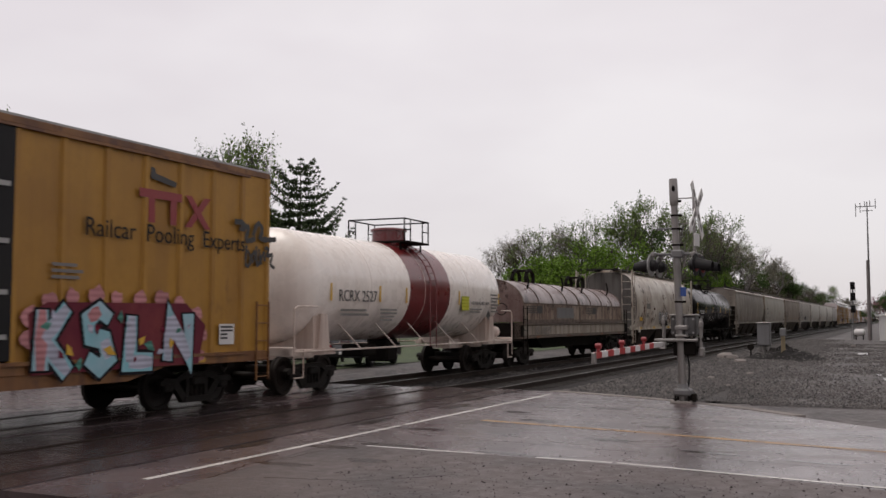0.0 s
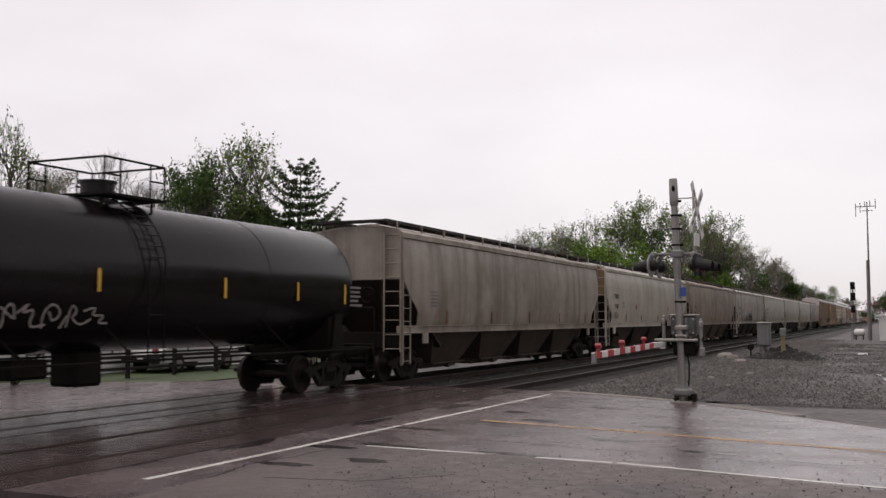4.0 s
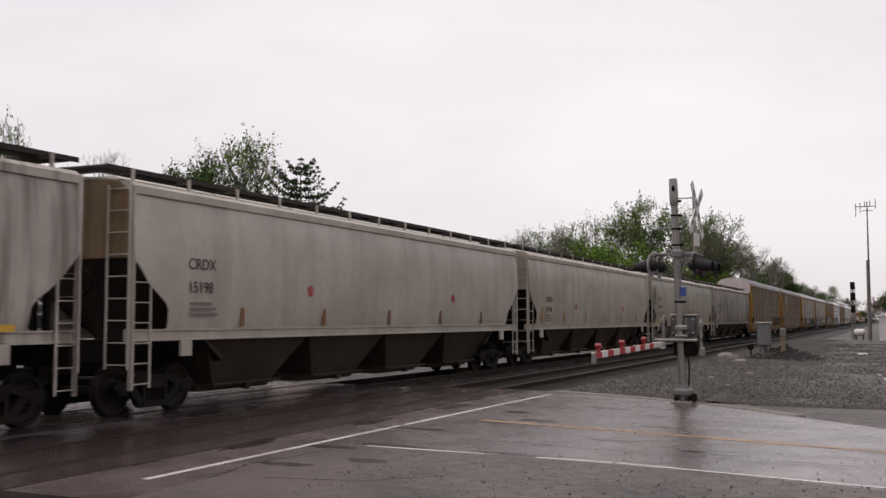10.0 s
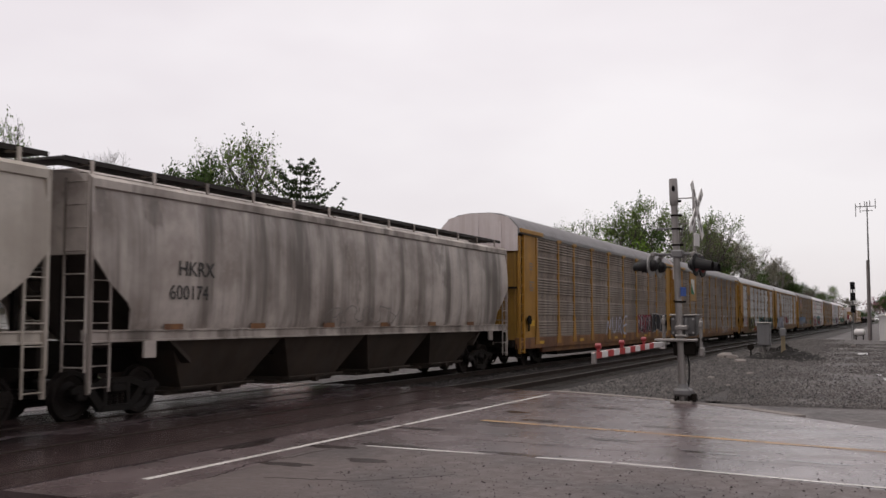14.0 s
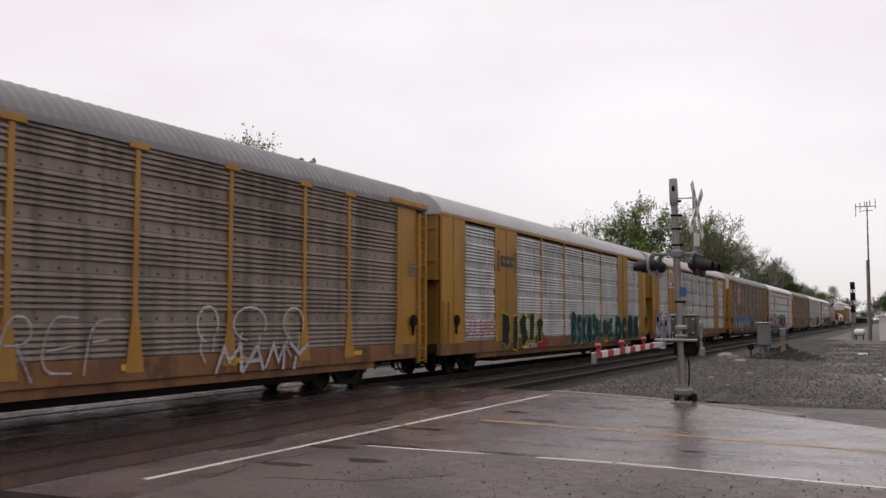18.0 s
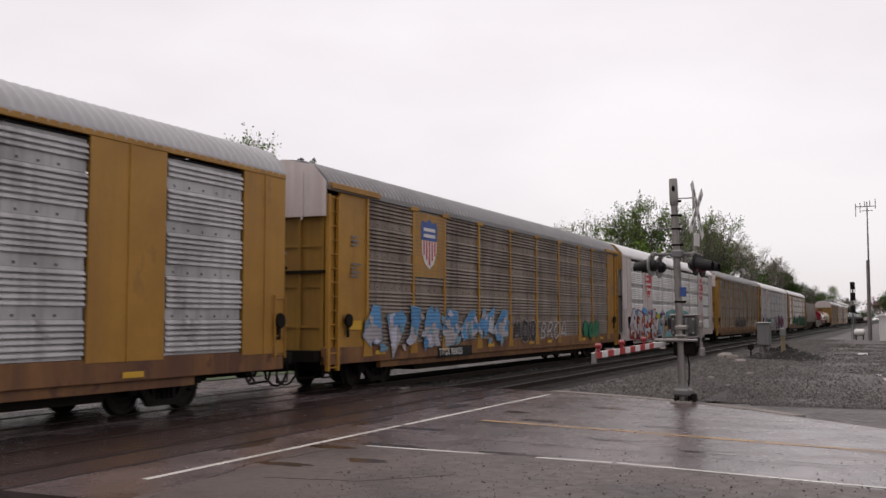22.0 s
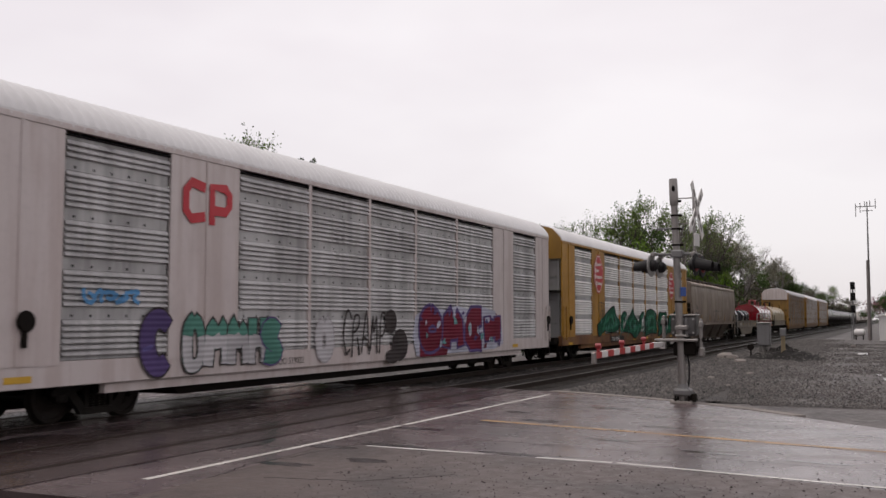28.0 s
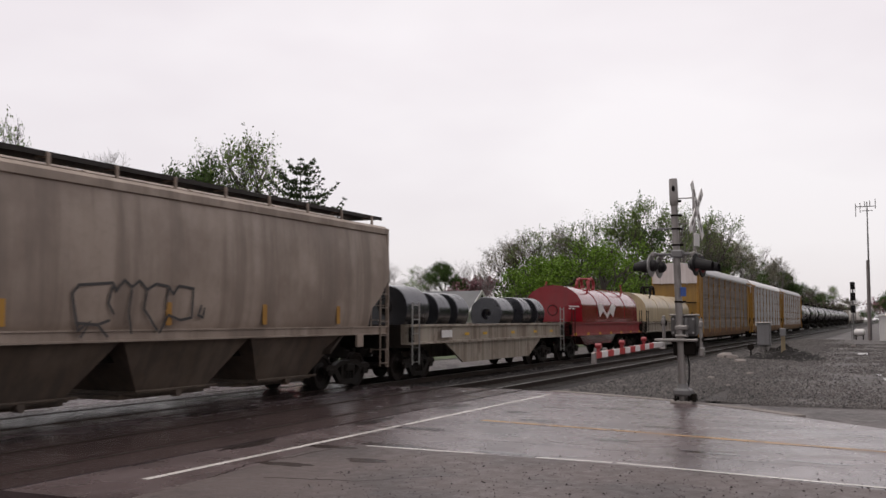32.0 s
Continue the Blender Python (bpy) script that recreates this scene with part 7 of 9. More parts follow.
tree_kind("leafy_a", 14.0, M_LEAF, 7, 0.115, 0.26, 11, 33, 7, 0.20, gaps=0.30)
tree_kind("leafy_b", 14.0, M_LEAF, 4, 0.105, 0.26, 12, 38, 7, 0.24, gaps=0.35)
tree_kind("leafy_c", 14.0, M_LEAF, 6, 0.11, 0.28, 33, 36, 7, 0.22, gaps=0.30)
tree_kind("thin_a", 13.0, M_LEAF, 2, 0.085, 0.22, 36, 26, 7, 0.14, M_BARKPALE, gaps=0.35)
tree_kind("dark_a", 12.0, M_LEAFDARK, 14, 0.14, 0.36, 13, 34, 7, 0.28, gaps=0.15)
tree_kind("dark_b", 12.0, M_LEAFDARK, 10, 0.13, 0.34, 37, 44, 7, 0.26, gaps=0.25)
tree_kind("lime_a", 9.0, M_LEAFLIME, 60, 0.10, 0.42, 14, 58, 5, 0.22, first=0.18)
tree_kind("lime_b", 9.0, M_LEAFLIME, 55, 0.10, 0.45, 15, 54, 5, 0.22, first=0.16)
tree_kind("bud_a", 13.0, M_LEAFBUD, 3, 0.075, 0.24, 16, 36, 8, 0.20, M_BARKPALE, gaps=0.2)
tree_kind("bud_b", 13.0, M_LEAFBUD, 4, 0.08, 0.28, 38, 42, 7, 0.20, M_BARK, gaps=0.25)
tree_kind("bare_a", 12.0, None, 0, 0, 0, 17, 36, 8, 0.22, M_BARKPALE)
tree_kind("bare_b", 12.0, None, 0, 0, 0, 18, 38, 8, 0.13, M_BARKPALE)
tree_kind("redbud", 6.0, M_BLOSSOM, 10, 0.13, 0.25, 19, 40, 5, 0.11, gaps=0.3)
conifer_kind("pine", 14.0, 23, 0.56)
TREE_LABEL = {"leafy_a": "tall thin tree with sparse spring leaves", "leafy_b": "open tree with young spring leaves", "dark_a": "dense dark green tree with heavy crown", "lime_a": "full bright green spring tree",
              "lime_b": "wide bright green spring tree", "leafy_c": "tall spring tree with open light green crown", "thin_a": "slender pale tree with few young leaves", "dark_b": "wide dark green tree in full leaf", "bud_b": "budding brown tree with rounded crown", "bud_a": "budding brown-grey tree with fine twigs", "bare_a": "bare leafless tree with fine twigs", "bare_b": "pale bare tree without leaves", "redbud": "pink flowering redbud tree in bloom", "pine": "broad dark green pine with ragged upswept boughs"}


def tree(key, x, y, height, turn=0.0, wide=1.0):
    tm, lm = TREES[key]
    ref = {"leafy_a": 14, "leafy_b": 14, "leafy_c": 14, "thin_a": 13, "dark_a": 12, "dark_b": 12, "lime_a": 9, "lime_b": 9, "bud_a": 13, "bud_b": 13, "bare_a": 12, "bare_b": 12, "redbud": 6, "pine": 14}[key]
    t = thing("pine_tree" if key == "pine" else "tree", TREE_LABEL[key], "tree", at=Matrix.LocRotScale((x, y, GZ), Euler((0, 0, turn)), (height / ref * wide, height / ref * wide, height / ref)))
    part("trunk", tm, M_BARK, t)
    if lm:
        part("crown", lm, M_LEAF, t)
    return t


def spot(u, far):
    """Plan position on the bearing of u (0 left to 1 right of the view) at a distance along the view."""
    a = radians(24.24) - math.atan((u - 784) / 1768)
    return far * math.cos(a), far * math.sin(a)


tree("leafy_c", *spot(461, 78), 15.6, 116.2, 0.85)
tree("pine", *spot(530, 74), 13.6, 100.1, 0.9)
for key, u, d, h, wide in (
        ("lime_a", 380, 70, 7.6, 1.0), ("thin_a", 398, 80, 16.0, 0.8), ("dark_b", 352, 76, 14.2, 0.62), ("dark_a", 330, 80, 12.6, 0.7), ("lime_a", 420, 70, 7.6, 1.0), ("lime_b", 500, 70, 7.0, 1.0), ("dark_a", 440, 84, 11.5, 0.9),
        ("bare_a", 165, 72, 14.2, 1.15), ("bare_b", 110, 78, 12.5, 1.0), ("bare_b", 190, 80, 13.5, 1.0), ("bare_a", 40, 80, 13.0, 1.15), ("bare_a", 262, 76, 12.4, 1.0), ("bud_a", 65, 84, 14.0, 1.0), ("leafy_b", -5, 70, 15.2, 0.62), ("bare_b", 640, 95, 9.6, 1.0)):
    tree(key, *spot(u, d), h, h * 7.0, wide)
for key, u, d, h, wide in (
        ("leafy_b", 935, 100, 11.2, 0.9), ("bud_a", 905, 108, 11.4, 0.8), ("lime_a", 985, 84, 8.4, 1.0), ("lime_b", 1045, 86, 8.6, 1.0), ("lime_a", 930, 86, 7.2, 1.0), ("lime_b", 905, 92, 6.4, 0.9),
        ("leafy_a", 1092, 104, 14.6, 0.8), ("leafy_b", 1030, 112, 13.2, 0.8), ("thin_a", 1060, 108, 13.6, 0.9), ("dark_b", 1140, 110, 13.2, 0.7), ("leafy_c", 1165, 122, 15.4, 0.8), ("bud_a", 1005, 116, 12.6, 0.9), ("lime_b", 1130, 98, 9.4, 0.9),
        ("leafy_b", 1205, 136, 16.4, 0.7), ("leafy_a", 1245, 140, 16.6, 0.75), ("thin_a", 1180, 120, 15.6, 0.9), ("bud_b", 1220, 128, 14.4, 0.9), ("bud_a", 1270, 150, 15.6, 0.9), ("lime_a", 1275, 128, 8.6, 0.8), ("dark_a", 1255, 150, 12.4, 0.9), ("bud_b", 1300, 165, 15.6, 0.9),
        ("leafy_c", 1334, 185, 16.6, 0.62), ("thin_a", 1318, 180, 15.6, 0.9), ("dark_b", 1310, 175, 12.8, 0.9), ("bud_a", 1364, 210, 14.6, 1.0), ("dark_a", 1380, 230, 12.6, 1.1), ("bud_b", 1398, 250, 12.4, 1.0), ("dark_b", 1415, 280, 11.6, 1.0), ("bud_a", 1432, 320, 12.0, 1.0), ("bud_b", 1448, 370, 12.2, 1.0), ("dark_b", 1462, 430, 13.0, 1.0),
        ("leafy_c", 1476, 480, 17.0, 0.8), ("bud_b", 1490, 560, 15.0, 1.1), ("bud_a", 1502, 640, 15.0, 1.2),
        ("lime_b", 725, 135, 7.0, 1.0), ("leafy_b", 752, 140, 9.5, 1.0), ("bud_b", 770, 138, 8.5, 1.0), ("dark_a", 793, 134, 9.6, 0.75), ("redbud", 814, 132, 7.6, 1.1), ("redbud", 842, 136, 8.0, 1.0), ("bare_b", 832, 138, 10.6, 1.0), ("bare_a", 858, 130, 9.0, 1.0), ("bare_a", 700, 125, 8.0, 1.0)):
    tree(key, *spot(u, d), h, u * 0.9, wide)
for key, u, d, h in (("dark_b", 1573, 118, 4.0), ("redbud", 1566, 124, 5.0), ("dark_a", 1590, 130, 6.0)):
    tree(key, *spot(u, d), h, u * 0.7, 1.3)


# undergrowth under the trees
def thicket(mat, seed, count, x0, x1, y0, y1, top, size, label, drift=0.02):
    rnd = random.Random(seed)
    b = Build()
    for i in range(count):
        x = x0 + (x1 - x0) * rnd.random() ** 1.3
        y = rnd.uniform(y0, y1) + drift * (x - x0)
        h = top * (0.65 + 0.55 * noise.noise(Vector((x * 0.11, y * 0.15, seed)))) * (0.75 + 0.25 * min(1.0, (x - x0) / 60))
        z = GZ + h * rnd.random() ** 0.55
        s_ = size * rnd.uniform(0.6, 1.4) * (1 + (x - x0) / 150)
        n = Vector((rnd.gauss(0, 1), rnd.gauss(0, 1), rnd.gauss(0.3, 1))).normalized()
        u = n.orthogonal().normalized()
        u.rotate(Matrix.Rotation(rnd.uniform(0, 6.28), 3, n))
        w = n.cross(u)
        c = Vector((x, y, z))
        k = len(b.v)
        b.v += [tuple(c + u * s_), tuple(c + w * s_ * 0.6), tuple(c - u * s_), tuple(c - w * s_ * 0.6)]
        b.f.append((k, k + 1, k + 2, k + 3))
    me = bpy.data.meshes.new("thicket")
    me.from_pydata(b.v, [], b.f)
    me.materials.append(mat)
    return tagged(new("thicket", me), label, "bushes", kind="stuff")


thicket(M_LEAFLIME, 1, 44000, 95, 128, 29, 37, 10.0, 0.12, "bright green spring thicket behind the train")
thicket(M_LEAFDARK, 2, 56000, 92, 330, 24, 36, 11.5, 0.15, "dark green undergrowth below the trees")
thicket(M_TWIG, 3, 70000, 92, 360, 25, 36, 13.5, 0.12, "brown budding undergrowth below the trees")
thicket(M_LEAFDARK, 4, 20000, 20, 75, 46, 56, 9.5, 0.13, "dark green hedge behind the buildings")
thicket(M_TWIG, 7, 40000, 135, 640, 20, 27, 9.5, 0.14, "brown budding trackside growth", 0.004)
thicket(M_LEAFDARK, 8, 24000, 150, 640, 21, 27, 8.5, 0.16, "dark green trackside growth", 0.004)
thicket(M_TWIG, 6, 16000, 240, 640, 20, 60, 11.5, 0.24, "brown trackside growth far down the line")


# far woods on both sides of the line, seen only as a grey-green edge
def woods():
    b = Build()
    rnd = random.Random(9)
    for i in range(9000):
        u = rnd.random()
        x = 260 + 1500 * u * u
        y = rnd.choice((-1, 1, 1)) * rnd.uniform(24, 70 + x * 0.1)
        hgt = (9 + 5 * noise.noise(Vector((x * 0.03, y * 0.02, 0)))) * rnd.random() ** 0.6
        s = rnd.uniform(0.5, 1.3)
        n = Vector((-1, rnd.gauss(0, 0.8), rnd.gauss(0.4, 0.6))).normalized()
        a = n.orthogonal().normalized()
        a.rotate(Matrix.Rotation(rnd.uniform(0, 6.28), 3, n))
        w = n.cross(a)
        c = Vector((x, y, GZ + hgt))
        k = len(b.v)
        b.v += [tuple(c + a * s), tuple(c + w * s * 0.6), tuple(c - a * s), tuple(c - w * s * 0.6)]
        b.f.append((k, k + 1, k + 2, k + 3))
    me = bpy.data.meshes.new("far_woods")
    me.from_pydata(b.v, [], b.f)
    me.materials.append(M_LEAFDARK)
    return me


tagged(new("far_woods", woods()), "distant hazy green woods along the line", "woods", kind="stuff")


# unseen woods behind the camera and past the lot, added to block low skylight
def unseen_shade_woods():
    b = Build()
    rnd = random.Random(19)
    for i in range(52000):
        k = i % 8
        if k < 2:
            x, y, top = rnd.uniform(-160, 60), rnd.uniform(-84, -70), 11
        elif k < 3:
            x, y, top = rnd.uniform(-75, -60), rnd.uniform(-84, 90), 11
        else:
            x = 62 + 260 * rnd.random() ** 1.3
            y, top = rnd.uniform(-22, -9) - (8 if x < 80 else 0), 15
        hgt = (top + 5 * noise.noise(Vector((x * 0.06, y * 0.05, 2)))) * rnd.random() ** 0.7
        s = rnd.uniform(0.35, 0.75)
        n = Vector((rnd.gauss(0, 1), rnd.gauss(0, 1), rnd.gauss(0.4, 0.6))).normalized()
        a = n.orthogonal().normalized()
        a.rotate(Matrix.Rotation(rnd.uniform(0, 6.28), 3, n))
        w = n.cross(a)
        c = Vector((x, y, GZ + hgt))
        k = len(b.v)
        b.v += [tuple(c + a * s), tuple(c + w * s * 0.6), tuple(c - a * s), tuple(c - w * s * 0.6)]
        b.f.append((k, k + 1, k + 2, k + 3))
    me = bpy.data.meshes.new("woods")
    me.from_pydata(b.v, [], b.f)
    me.materials.append(M_LEAFDARK)
    return me


tagged(new("woods", unseen_shade_woods()), "unseen added woods that darken reflections and far car sides", "woods", kind="stuff")


# ---------------------------------------------------------------- beyond the tracks
def house(name, x0, x1, y0, y1, wall, ridge, label, along="x", windows=()):
    h = thing(name, label, "house", at=((x0 + x1) / 2, (y0 + y1) / 2, GZ))
    lx, ly = (x1 - x0) / 2, (y1 - y0) / 2
    part("wall", Build().box(-lx, -ly, 0, lx, ly, wall), M_SIDING, h, "white horizontal siding", smooth=False)
    n = int(wall / 0.2)
    for i in range(n):
        part("siding_board", Build().prism([(-ly - 0.012, 0.2 * i + 0.19), (-ly - 0.03, 0.2 * i + 0.01), (-ly, 0.2 * i + 0.005), (-ly, 0.2 * i + 0.19)], -lx - 0.02, lx + 0.02, "x"), M_SIDING, h, smooth=False)
    if along == "x":
        prof = [(-ly - 0.4, wall - 0.08), (0, ridge), (ly + 0.4, wall - 0.08), (ly + 0.4, wall - 0.22), (0, ridge - 0.16), (-ly - 0.4, wall - 0.22)]
        part("roof", Build().prism(prof, -lx - 0.35, lx + 0.35, "x"), M_ROOFTILE, h, "grey shingle roof", smooth=False)
        part("gable", Build().prism([(-ly, wall - 0.02), (0, ridge - 0.2), (ly, wall - 0.02)], -lx, -lx + 0.12, "x"), M_SIDING, h, smooth=False)
    else:
        prof = [(-lx - 0.4, wall - 0.08), (0, ridge), (lx + 0.4, wall - 0.08), (lx + 0.4, wall - 0.22), (0, ridge - 0.16), (-lx - 0.4, wall - 0.22)]
        part("roof", Build().prism(prof, -ly - 0.35, ly + 0.35, "y"), M_ROOFTILE, h, "grey shingle roof", smooth=False)
        part("gable", Build().prism([(-lx, wall - 0.02), (0, ridge - 0.2), (lx, wall - 0.02)], -ly, -ly + 0.12, "y"), M_SIDING, h, "white gable end", smooth=False)
        for e in (-1, 1):
            part("rake_board", Build().prism([(e * (lx + 0.42), wall - 0.30), (e * (lx + 0.42), wall + 0.04), (0, ridge + 0.08), (0, ridge - 0.36)], -ly - 0.42, -ly - 0.36, "y"), M_REFWHITE, h, "white rake board", smooth=False)
    for wx, wz in windows:
        w = part("window", Build().box(wx - 0.5, -ly - 0.07, wz - 0.65, wx + 0.5, -ly - 0.03, wz + 0.65, 0.01), M_REFWHITE, h)
        for a in (-0.23, 0.23):
            part("pane", Build().box(wx + a - 0.2, -ly - 0.085, wz - 0.57, wx + a + 0.2, -ly - 0.072, wz + 0.57), M_PANE, w, smooth=False)
    return h


house("long_shed", 19.5, 41.0, 25.5, 33.0, 2.5, 3.9, "low white-sided building with grey shingle roof", "x", ((-6.0, 1.5), (3.5, 1.5)))
house("house", 100.7, 107.7, 42.5, 49.0, 2.6, 5.0 - GZ, "white house with grey roof among trees", "y", ((0.0, 1.6),))


def rail_fence():
    f = thing("rail_fence", "dark wooden rail fence in front of the shed", "fence", at=(0, 22.6, GZ))
    for i in range(10):
        part("post", lambda: Build().box(-0.06, -0.06, -0.1, 0.06, 0.06, 1.22, 0.01), M_TIE, f, at=(18.5 + i * 2.3, 0, 0), key="fence_post", smooth=False)
    for i in range(9):
        for z in (0.35, 0.72, 1.08):
            part("rail", lambda: Build().box(0.0, -0.09, -0.05, 2.3, -0.05, 0.05, 0.008), M_TIE, f, at=(18.5 + i * 2.3, 0, z), key="fence_rail", smooth=False)
    for i in (1, 2, 5):
        part("brace", lambda: Build().rod((0, -0.05, 0.05), (1.0, -0.05, 1.05), 0.04, 6), M_TIE, f, at=(18.5 + i * 2.3, 0, 0), key="fence_brace", smooth=False)


rail_fence()


def parked_car(name, label, x, y, turn, paint, suv):
    c = thing(name, label, "car", at=pose(x, y, GZ + 0.03, 0, 0, turn))
    h = 1.0 if suv else 0.82
    top = 1.78 if suv else 1.42
    body = [(-2.3, 0.38), (-2.36, 0.62), (-2.28, h), (-1.9, h + 0.06), (1.1, h), (2.1, h - 0.12), (2.32, 0.62), (2.28, 0.36)]
    part("body", Build().prism(body, -0.88, 0.88, "y"), paint, c, angle=25)
    if suv:
        cab = [(-2.2, h), (-2.05, top - 0.08), (-1.85, top), (0.0, top), (0.2, top - 0.05), (1.05, h)]
        glass = [(-2.0, h + 0.08), (-1.92, top - 0.12), (0.02, top - 0.10), (0.78, h + 0.06)]
    else:
        cab = [(-1.75, h), (-1.15, top - 0.04), (-0.8, top), (0.15, top), (0.4, top - 0.06), (1.15, h)]
        glass = [(-1.5, h + 0.06), (-1.08, top - 0.1), (0.2, top - 0.1), (0.88, h + 0.06)]
    part("cabin", Build().prism(cab, -0.76, 0.76, "y"), paint, c, angle=25)
    for s in (-1, 1):
        part("side_window", Build().prism(glass, s * 0.765, s * 0.775, "y"), M_PANE, c, "dark tinted side glass", smooth=False)
    for px in (-1.4, 1.42):
        for s in (-1, 1):
            w = part("wheel", lambda: Build().lathe([(-0.11, 0.0), (-0.11, 0.30), (-0.09, 0.335), (0.09, 0.335), (0.11, 0.30), (0.11, 0.0)], 20, "y"), M_BLACK, c, at=(px, s * 0.80, 0.335), key="car_wheel")
            part("rim", lambda: Build().lathe([(-0.125, 0.0), (-0.125, 0.05), (-0.115, 0.19), (-0.105, 0.2)], 16, "y"), M_STEEL, w, at=pose(0, 0, 0, 0, 0, 0 if s < 0 else 180), key="car_rim")
    for s in (-1, 1):
        part("headlight", Build().box(2.2, s * 0.55 - 0.16, 0.66, 2.30, s * 0.55 + 0.16, 0.80, 0.02), M_REFWHITE, c)
        part("tail_light", Build().box(-2.36, s * 0.62 - 0.12, 0.7, -2.28, s * 0.62 + 0.12, 0.92, 0.02), M_DARKRED, c)
    part("bumper", Build().box(-2.42, -0.86, 0.36, -2.3, 0.86, 0.58, 0.04), M_BLACK, c)
    part("number_plate", Build().box(-2.435, -0.15, 0.5, -2.42, 0.15, 0.62, 0.004), M_REFWHITE, c)
    return c


M_CARBLACK = material("car_black_paint", (0.014, 0.014, 0.017), rough=0.2, coat=0.8, amount=0.2)
M_CARRED = material("car_red_paint", (0.20, 0.012, 0.018), rough=0.22, coat=0.8, amount=0.2)
M_CARWHITE = material("car_white_paint", (0.62, 0.61, 0.60), rough=0.25, coat=0.7, amount=0.2)
parked_car("parked_suv", "black sport utility car parked on the grass", 37.2, 20.4, 8, M_CARBLACK, True)
parked_car("parked_car", "dark red saloon car parked by the fence", 34.6, 22.0, 20, M_CARRED, False)
parked_car("parked_car", "white saloon car parked beyond the road", 30.2, 24.2, 0, M_CARWHITE, False)


def puddle(x, y, rx, ry, seed):
    pts = [(x + rx * (1 + 0.3 * noise.noise(Vector((math.cos(a) * 1.5, math.sin(a) * 1.5, seed)))) * math.cos(a), y + ry * (1 + 0.4 * noise.noise(Vector((math.cos(a) * 2, math.sin(a) * 2, seed + 9)))) * math.sin(a)) for a in [2 * math.pi * i / 28 for i in range(28)]]
    return flat("puddle", pts, GZ + 0.034, M_WATER, "shallow rain puddle on the gravel lot", "puddle")


M_WATER = material("rain_water", (0.03, 0.028, 0.028), rough=0.05, rough_vary=0.03, amount=0.2)
for i, (x, y, rx, ry) in enumerate(((35.2, 0.2, 1.3, 0.16), (37.5, 0.5, 0.6, 0.09), (60, 1.6, 1.8, 0.28))):
    puddle(x, y, rx, ry, i * 3.1)


# lumps of broken concrete beside the cabinet
def rubble(x, y, s, seed):
    rnd = random.Random(seed)
    b = Build()
    b.box(-s, -s * 0.7, -0.05, s, s * 0.7, s * 0.8, s * 0.25)
    b.v = [(px + rnd.uniform(-0.15, 0.15) * s, py + rnd.uniform(-0.15, 0.15) * s, pz + rnd.uniform(-0.1, 0.1) * s) for px, py, pz in b.v]
    solo("concrete_lump", b, M_CONCRETE, "broken pale concrete lump on gravel", "rubble", at=pose(x, y, GZ, 0, 0, seed * 40))


for i, (x, y, s) in enumerate(((50.5, 7.6, 0.35), (49.5, 7.1, 0.28), (45.5, 6.2, 0.22), (36, 4.6, 0.14), (75, 2.6, 0.2), (33.0, 5.4, 0.12), (29.5, 4.4, 0.10))):
    rubble(x, y, s, i + 1)


# ---------------------------------------------------------------- the train, from front to back
TRAIN = []


def couple(car, x0, x1):
    """x0, x1: the coupler faces along the line at the clip's start."""
    TRAIN.append((car, (x0 + x1) / 2))


def patch(parent, name, pts, y, mat, label=""):
    """A flat painted shape on the side that faces -y; pts in x, z."""
    return part(name, Build().prism(pts, y, y + 0.004, "y"), mat, parent, label, smooth=False)


def rect(x0, x1, z0, z1):
    return [(x0, z0), (x1, z0), (x1, z1), (x0, z1)]


def reflectors(parent, xs, z, y, mat=None, w=0.55, h=0.11):
    for x in xs:
        plate(parent, "reflector_strip", x - w / 2, x + w / 2, z, z + h, y, mat or M_YELLOW)


def roundel(parent, x, z, y, r=0.13):
    o = part("emblem", Build().lathe([(y, r), (y, r * 0.78), (y + 0.004, r * 0.78), (y + 0.004, r), (y, r)], 18, "y", (x, 0, z)), M_RED, parent, "small red ring emblem")
    patch(parent, "emblem", [(x - 0.02, z - 0.09), (x + 0.05, z - 0.09), (x + 0.02, z + 0.09), (x - 0.05, z + 0.09)], y, M_RED)


def octagon(parent, x, z, w, h, y):
    def shape(k, lift):
        a, b = w / 2 * k, h / 2 * k
        c = 0.36 * w * k
        return [(x - a + c, z - b), (x + a - c, z - b), (x + a, z - b + c), (x + a, z + b - c), (x + a - c, z + b), (x - a + c, z + b), (x - a, z + b - c), (x - a, z - b + c)]
    patch(parent, "emblem", shape(1.0, 0), y, M_RED, "red octagon company emblem")
    patch(parent, "emblem", shape(0.94, 0), y - 0.004, M_WHITE)
    patch(parent, "emblem", shape(0.88, 0), y - 0.008, M_RED)
    for i, (a, n) in enumerate(((-0.34, 5), (-0.38, 3), (-0.40, 7), (-0.28, 5))):
        zz = z + h * (0.25 - 0.165 * i)
        rows = Build()
        rows.prism(rect(x + a * w, x + a * w + 0.11 * w, zz - 0.065 * h, zz + 0.065 * h), y - 0.012, y - 0.008, "y")
        part("emblem", rows, M_WHITE, parent, "white block in the emblem", smooth=False)
        for k in range(n):
            xa = x + a * w + (0.15 + 0.088 * k) * w
            patch(parent, "emblem", [(xa, zz - 0.04 * h), (xa + 0.06 * w, zz - 0.04 * h), (xa + 0.065 * w, zz + 0.03 * h), (xa + 0.005 * w, zz + 0.03 * h)], y - 0.012, M_WHITE)


def data_block(parent, x, z, y, mat, seed, rows=4, w=0.9, h=0.055):
    rnd = random.Random(seed)
    bars(parent, x, z, y, [w * rnd.uniform(0.5, 1.0) for _ in range(rows)], h, h * 0.9, mat)


